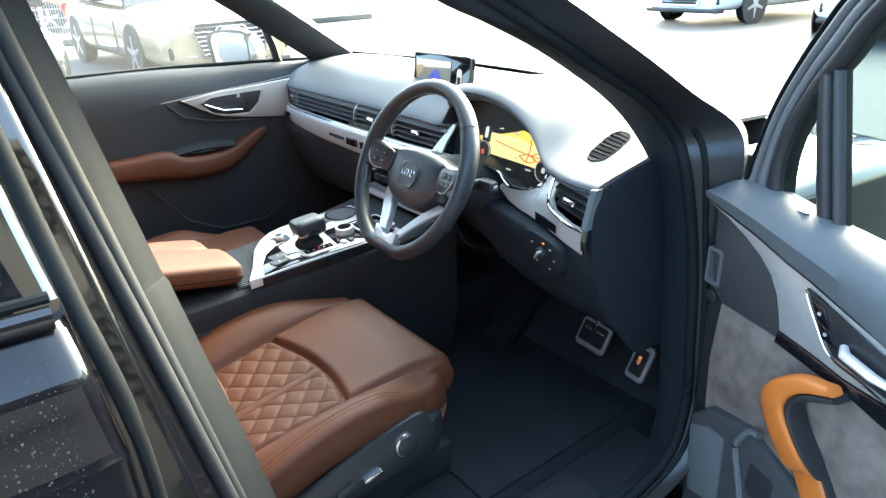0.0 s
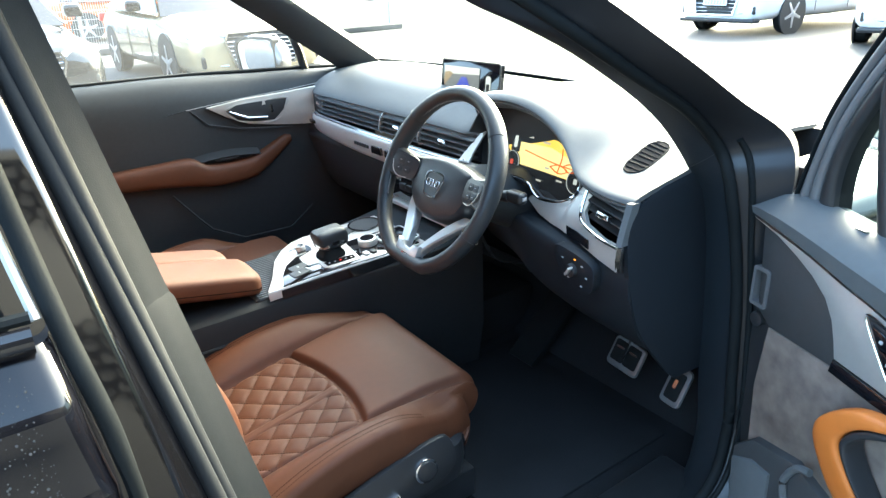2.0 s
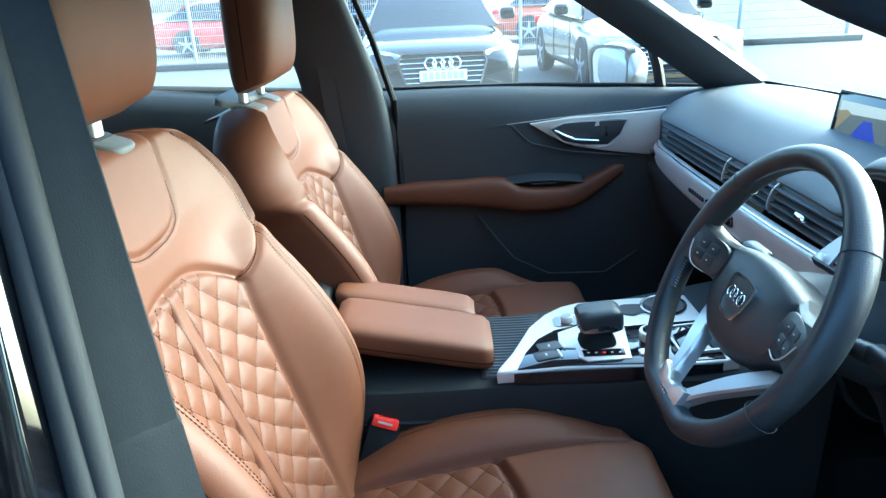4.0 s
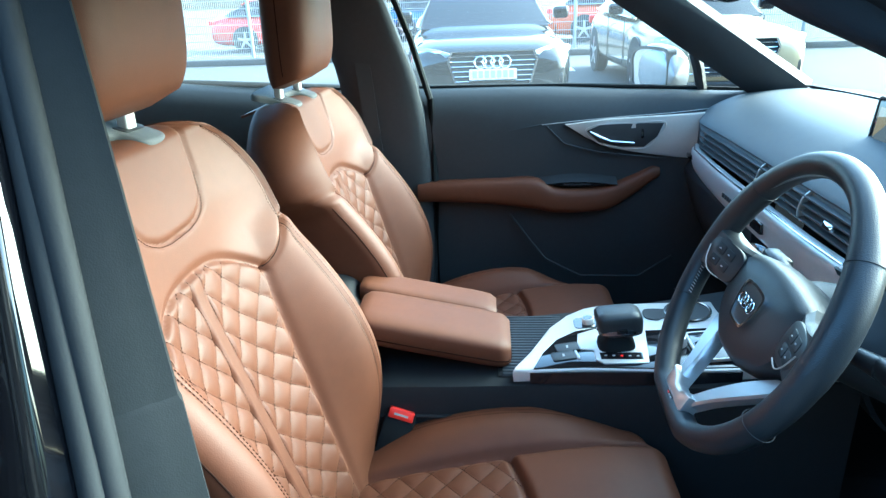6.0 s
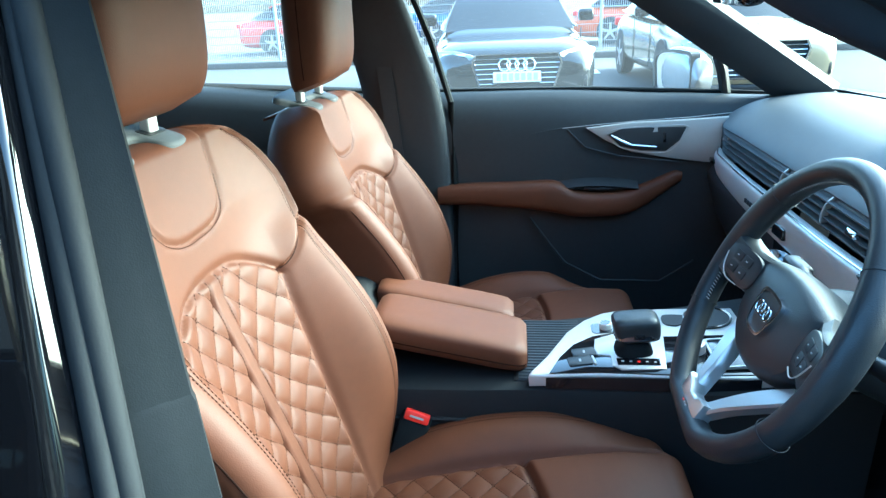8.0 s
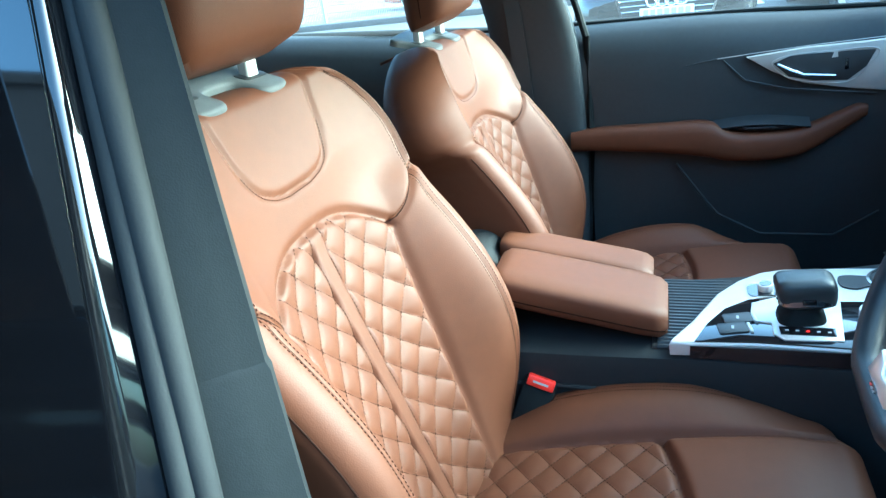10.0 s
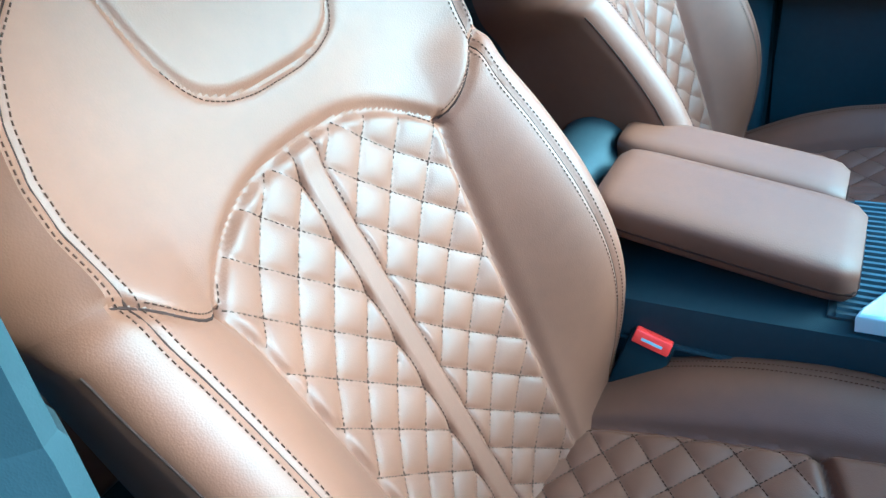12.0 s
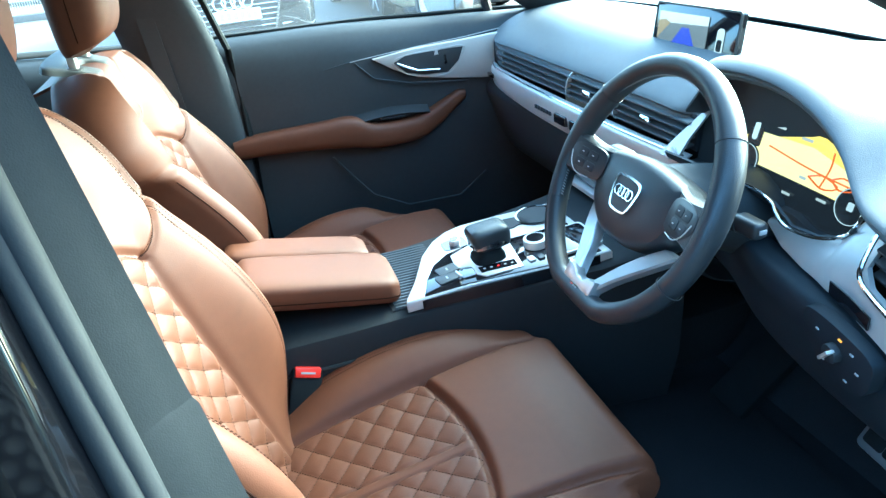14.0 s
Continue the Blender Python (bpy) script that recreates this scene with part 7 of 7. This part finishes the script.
        part("wheel_arch", moved(cyl(0.39 if suv else 0.36, 0.03, axes((-1.42, sy * (half + 0.004), 0.36), (1, 0, 0), (0, 0, -sy)), 32), M), DARK_TRIM, car)
        for wx in (1.48, -1.42):
            r = 0.355 if suv else 0.335
            wm = axes((wx, sy * (half + 0.012), r), (1, 0, 0), (0, 0, -sy)) @ pose(0, 0, 0)
            tyre = tube([(r * 0.84 * math.cos(a), r * 0.84 * math.sin(a), -0.11) for a in np.linspace(0, 2 * math.pi, 28, endpoint=False)], r * 0.16, 8, closed=True, flat=1.0)
            bmesh.ops.scale(tyre, vec=(1, 1, 1.9), verts=tyre.verts, space=Matrix.Translation((0, 0, 0.11)))
            wh = part("wheel", moved(moved(tyre, wm @ Matrix.Translation((0, 0, -0.01))), M), RUBBER, car)
            part("rim", moved(ring_outline([(r * 0.76 * math.cos(a), r * 0.76 * math.sin(a)) for a in np.linspace(0, 6.2832, 32, endpoint=False)], [(r * 0.66 * math.cos(a), r * 0.66 * math.sin(a)) for a in np.linspace(0, 6.2832, 32, endpoint=False)], 0.10, wm @ Matrix.Translation((0, 0, -0.01))), M), ALLOY, wh)
            for k in range(5):
                part("spoke", moved(moved(prism([(-0.04, 0.03), (0.04, 0.03), (0.022, r * 0.70), (-0.022, r * 0.70)], 0.04, None, 0.006), wm @ pose(0, 0, -0.005, 0, 0, 72 * k)), M), ALLOY, wh)
            part("hub", moved(cyl(0.055, 0.05, wm @ Matrix.Translation((0, 0, 0.0)), 16, 0.01), M), ALLOY, wh)
    # grille
    gz0, gz1 = clear + 0.12, bon - 0.15
    gm = axes((2.425, 0, 0), (0, 1, 0), (-0.10, 0, 1))
    hw = half * 0.53
    go = [(-hw, gz1 - 0.10), (-hw * 0.92, gz1), (hw * 0.92, gz1), (hw, gz1 - 0.10), (hw * 0.80, gz0), (-hw * 0.80, gz0)]
    gi = [(a * 0.955, gz0 + (b - gz0) * 0.93 + 0.02) for a, b in go]
    gr = part("grille", moved(ring_outline(go, gi, 0.06, gm @ Matrix.Translation((0, 0, 0.10))), M), CHROME, car, "chrome grille frame")
    part("grille_back", moved(prism(gi, 0.02, gm @ Matrix.Translation((0, 0, 0.062))), M), DARK_TRIM, gr)
    for k in range(7):
        z = gz0 + (gz1 - gz0) * (k + 1) / 8
        ww = hw * (0.80 + 0.17 * (k + 1) / 8)
        part("grille_slat", moved(tube([tuple(gm @ Vector((-ww, z, 0.075))), tuple(gm @ Vector((ww, z, 0.075)))], 0.013, 6, flat=0.6), M), CHROME, gr)
    for k in range(4):
        part("badge_ring", moved(tube([tuple(gm @ Vector((-0.135 + 0.09 * k + 0.062 * math.cos(a), gz1 - 0.115 + 0.062 * math.sin(a), 0.10))) for a in np.linspace(0, 2 * math.pi, 20, endpoint=False)], 0.010, 6, closed=True), M), CHROME, gr)
    if plate:
        part("number_plate", moved(prism(rounded(0.52, 0.115, 0.01), 0.015, gm @ Matrix.Translation((0, gz0 + (gz1 - gz0) * 0.42, 0.115))), M), MARKING, car, "white number plate")
        for k in range(7):
            part("plate_bar", moved(prism(rounded(0.045, 0.075, 0.005), 0.004, gm @ Matrix.Translation((-0.20 + 0.067 * k, gz0 + (gz1 - gz0) * 0.42, 0.118))), M), WHITE_PRINT, car)
    part("bumper_lip", moved(block(2.20, 2.44, -half * 0.85, half * 0.85, clear - 0.01, clear + 0.07, 0.03), M), HARD_BLACK, car)
    for sy in (-1, 1):
        part("tail_light", moved(block(-2.44, -2.30, sy * half * 0.70 - 0.22, sy * half * 0.70 + 0.22, belt - 0.20, belt - 0.06, 0.03), M), RED_PLASTIC, car)
    return car


GLASS_LAMP = material("lamp_glass", (0.55, 0.58, 0.60), 0.12, metal=0.3, vary=0.2, scale=12, coat=0.8)
ALLOY = material("alloy_wheel", (0.55, 0.56, 0.58), 0.3, metal=0.8)
P_BLACK = material("black_car_paint", (0.012, 0.014, 0.016), 0.12, coat=0.8, vary=0.05)
P_BEIGE = material("champagne_car_paint", (0.46, 0.38, 0.24), 0.25, metal=0.35, coat=0.7, vary=0.05)
P_WHITE = material("white_car_paint", (0.75, 0.76, 0.77), 0.2, coat=0.7, vary=0.03)
P_RED = material("red_car_paint", (0.55, 0.03, 0.02), 0.2, coat=0.7, vary=0.05)
P_ORANGE = material("orange_car_paint", (0.65, 0.12, 0.03), 0.2, coat=0.7, vary=0.05)
P_BLUE = material("blue_car_paint", (0.05, 0.13, 0.30), 0.2, coat=0.7, vary=0.05)
make_car("dark black saloon parked nose-on with a wide chrome grille", P_BLACK, -9.6, 0.0, 4)
make_car("champagne saloon parked beside the black one", P_BEIGE, -10.35, 3.15, 2)
make_car("white off-road car parked across the yard", P_WHITE, -6.92, 15.47, -94, suv=True)
make_car("white off-road car parked beside its twin", P_WHITE, -3.68, 14.7, -75, suv=True)
make_car("red saloon parked behind the wire fence", P_RED, -21.0, -6.0, 95)
make_car("orange hatchback parked behind the wire fence", P_ORANGE, -20.5, 4.6, 80)
make_car("blue saloon parked behind the wire fence", P_BLUE, -24.0, -1.2, 85)


def marking(x0, x1, y0, y1):
    return tagged(part("parking_mark", block(x0, x1, y0, y1, YARD, YARD + 0.004, 0.0), MARKING), "white painted parking mark on the asphalt", "road marking", "parking marks", "structure")


marking(-12.6, -11.9, 1.35, 1.75)
marking(-9.0, -4.6, 1.5, 1.62)
# wire fence behind the cars
fence = thing("wire_fence", "pale grey welded wire fence behind the parked cars", "fence")
FENCE = material("galvanised_wire", (0.55, 0.56, 0.56), 0.45, metal=0.4)
for k in range(10):
    y = -14 + 2.7 * k
    part("post", block(-16.06, -15.98, y - 0.03, y + 0.03, YARD, 2.3, 0.008), FENCE, fence)
bm = bmesh.new()
for k in range(485):
    y = -14 + 0.05 * k
    for a in (block(-16.003, -15.997, y - 0.003, y + 0.003, 0.08, 2.25, 0), ):
        joined(bm, a)
tagged(part("upright_wires", bm, FENCE, fence, smooth=False), kind="stuff")
for k in range(12):
    z = 0.10 + 0.19 * k
    part("cross_wire", block(-16.008, -15.992, -14, 10.3, z - 0.005, z + 0.005, 0), FENCE, fence)
tagged(part("kerb", block(-15.7, -15.3, -14, 10.3, YARD, YARD + 0.14, 0.02), ASPHALT), "low grey kerb before the fence", "kerb", kind="structure")

# sales building on the driver's side, with a honeycomb screen
bld = thing("sales_building", "dark grey sales building with a pale honeycomb screen", "building")
WALL = material("dark_cladding", (0.03, 0.031, 0.034), 0.5, vary=0.15, scale=3, stain=0.1, stain_scale=0.5)
SCREEN = material("pale_screen", (0.84, 0.85, 0.86), 0.5, vary=0.1, stain=0.1, stain_scale=0.6)
part("wall", block(13.0, 20.0, -40, 22, YARD, 8.4, 0.05), WALL, bld)
part("parapet", block(12.9, 20.1, -40.1, 22.1, 8.3, 8.6, 0.04), WALL, bld)
bm = bmesh.new()
CELL = 0.22
for i in range(24):
    for j in range(74):
        cy, cz = -4 + CELL * 1.732 * j + (CELL * 0.866 if i % 2 else 0), 0.45 + CELL * 1.5 * i
        if math.sin(cy * 0.8 + 1.0) + math.sin(cz * 1.5 + cy * 0.4) < -0.35:
            continue
        o = [(12.92, cy + CELL * math.sin(a), cz + CELL * math.cos(a)) for a in np.linspace(0, 2 * math.pi, 6, endpoint=False)]
        n_ = [(12.92, cy + CELL * 0.70 * math.sin(a), cz + CELL * 0.70 * math.cos(a)) for a in np.linspace(0, 2 * math.pi, 6, endpoint=False)]
        vo, vi = [bm.verts.new(p) for p in o], [bm.verts.new(p) for p in n_]
        for k in range(6):
            bm.faces.new((vo[k], vo[(k + 1) % 6], vi[(k + 1) % 6], vi[k]))
bmesh.ops.solidify(bm, geom=bm.faces[:], thickness=0.03)
tagged(part("honeycomb_screen", bm, SCREEN, bld, "pale honeycomb screen", smooth=False), kind="stuff")
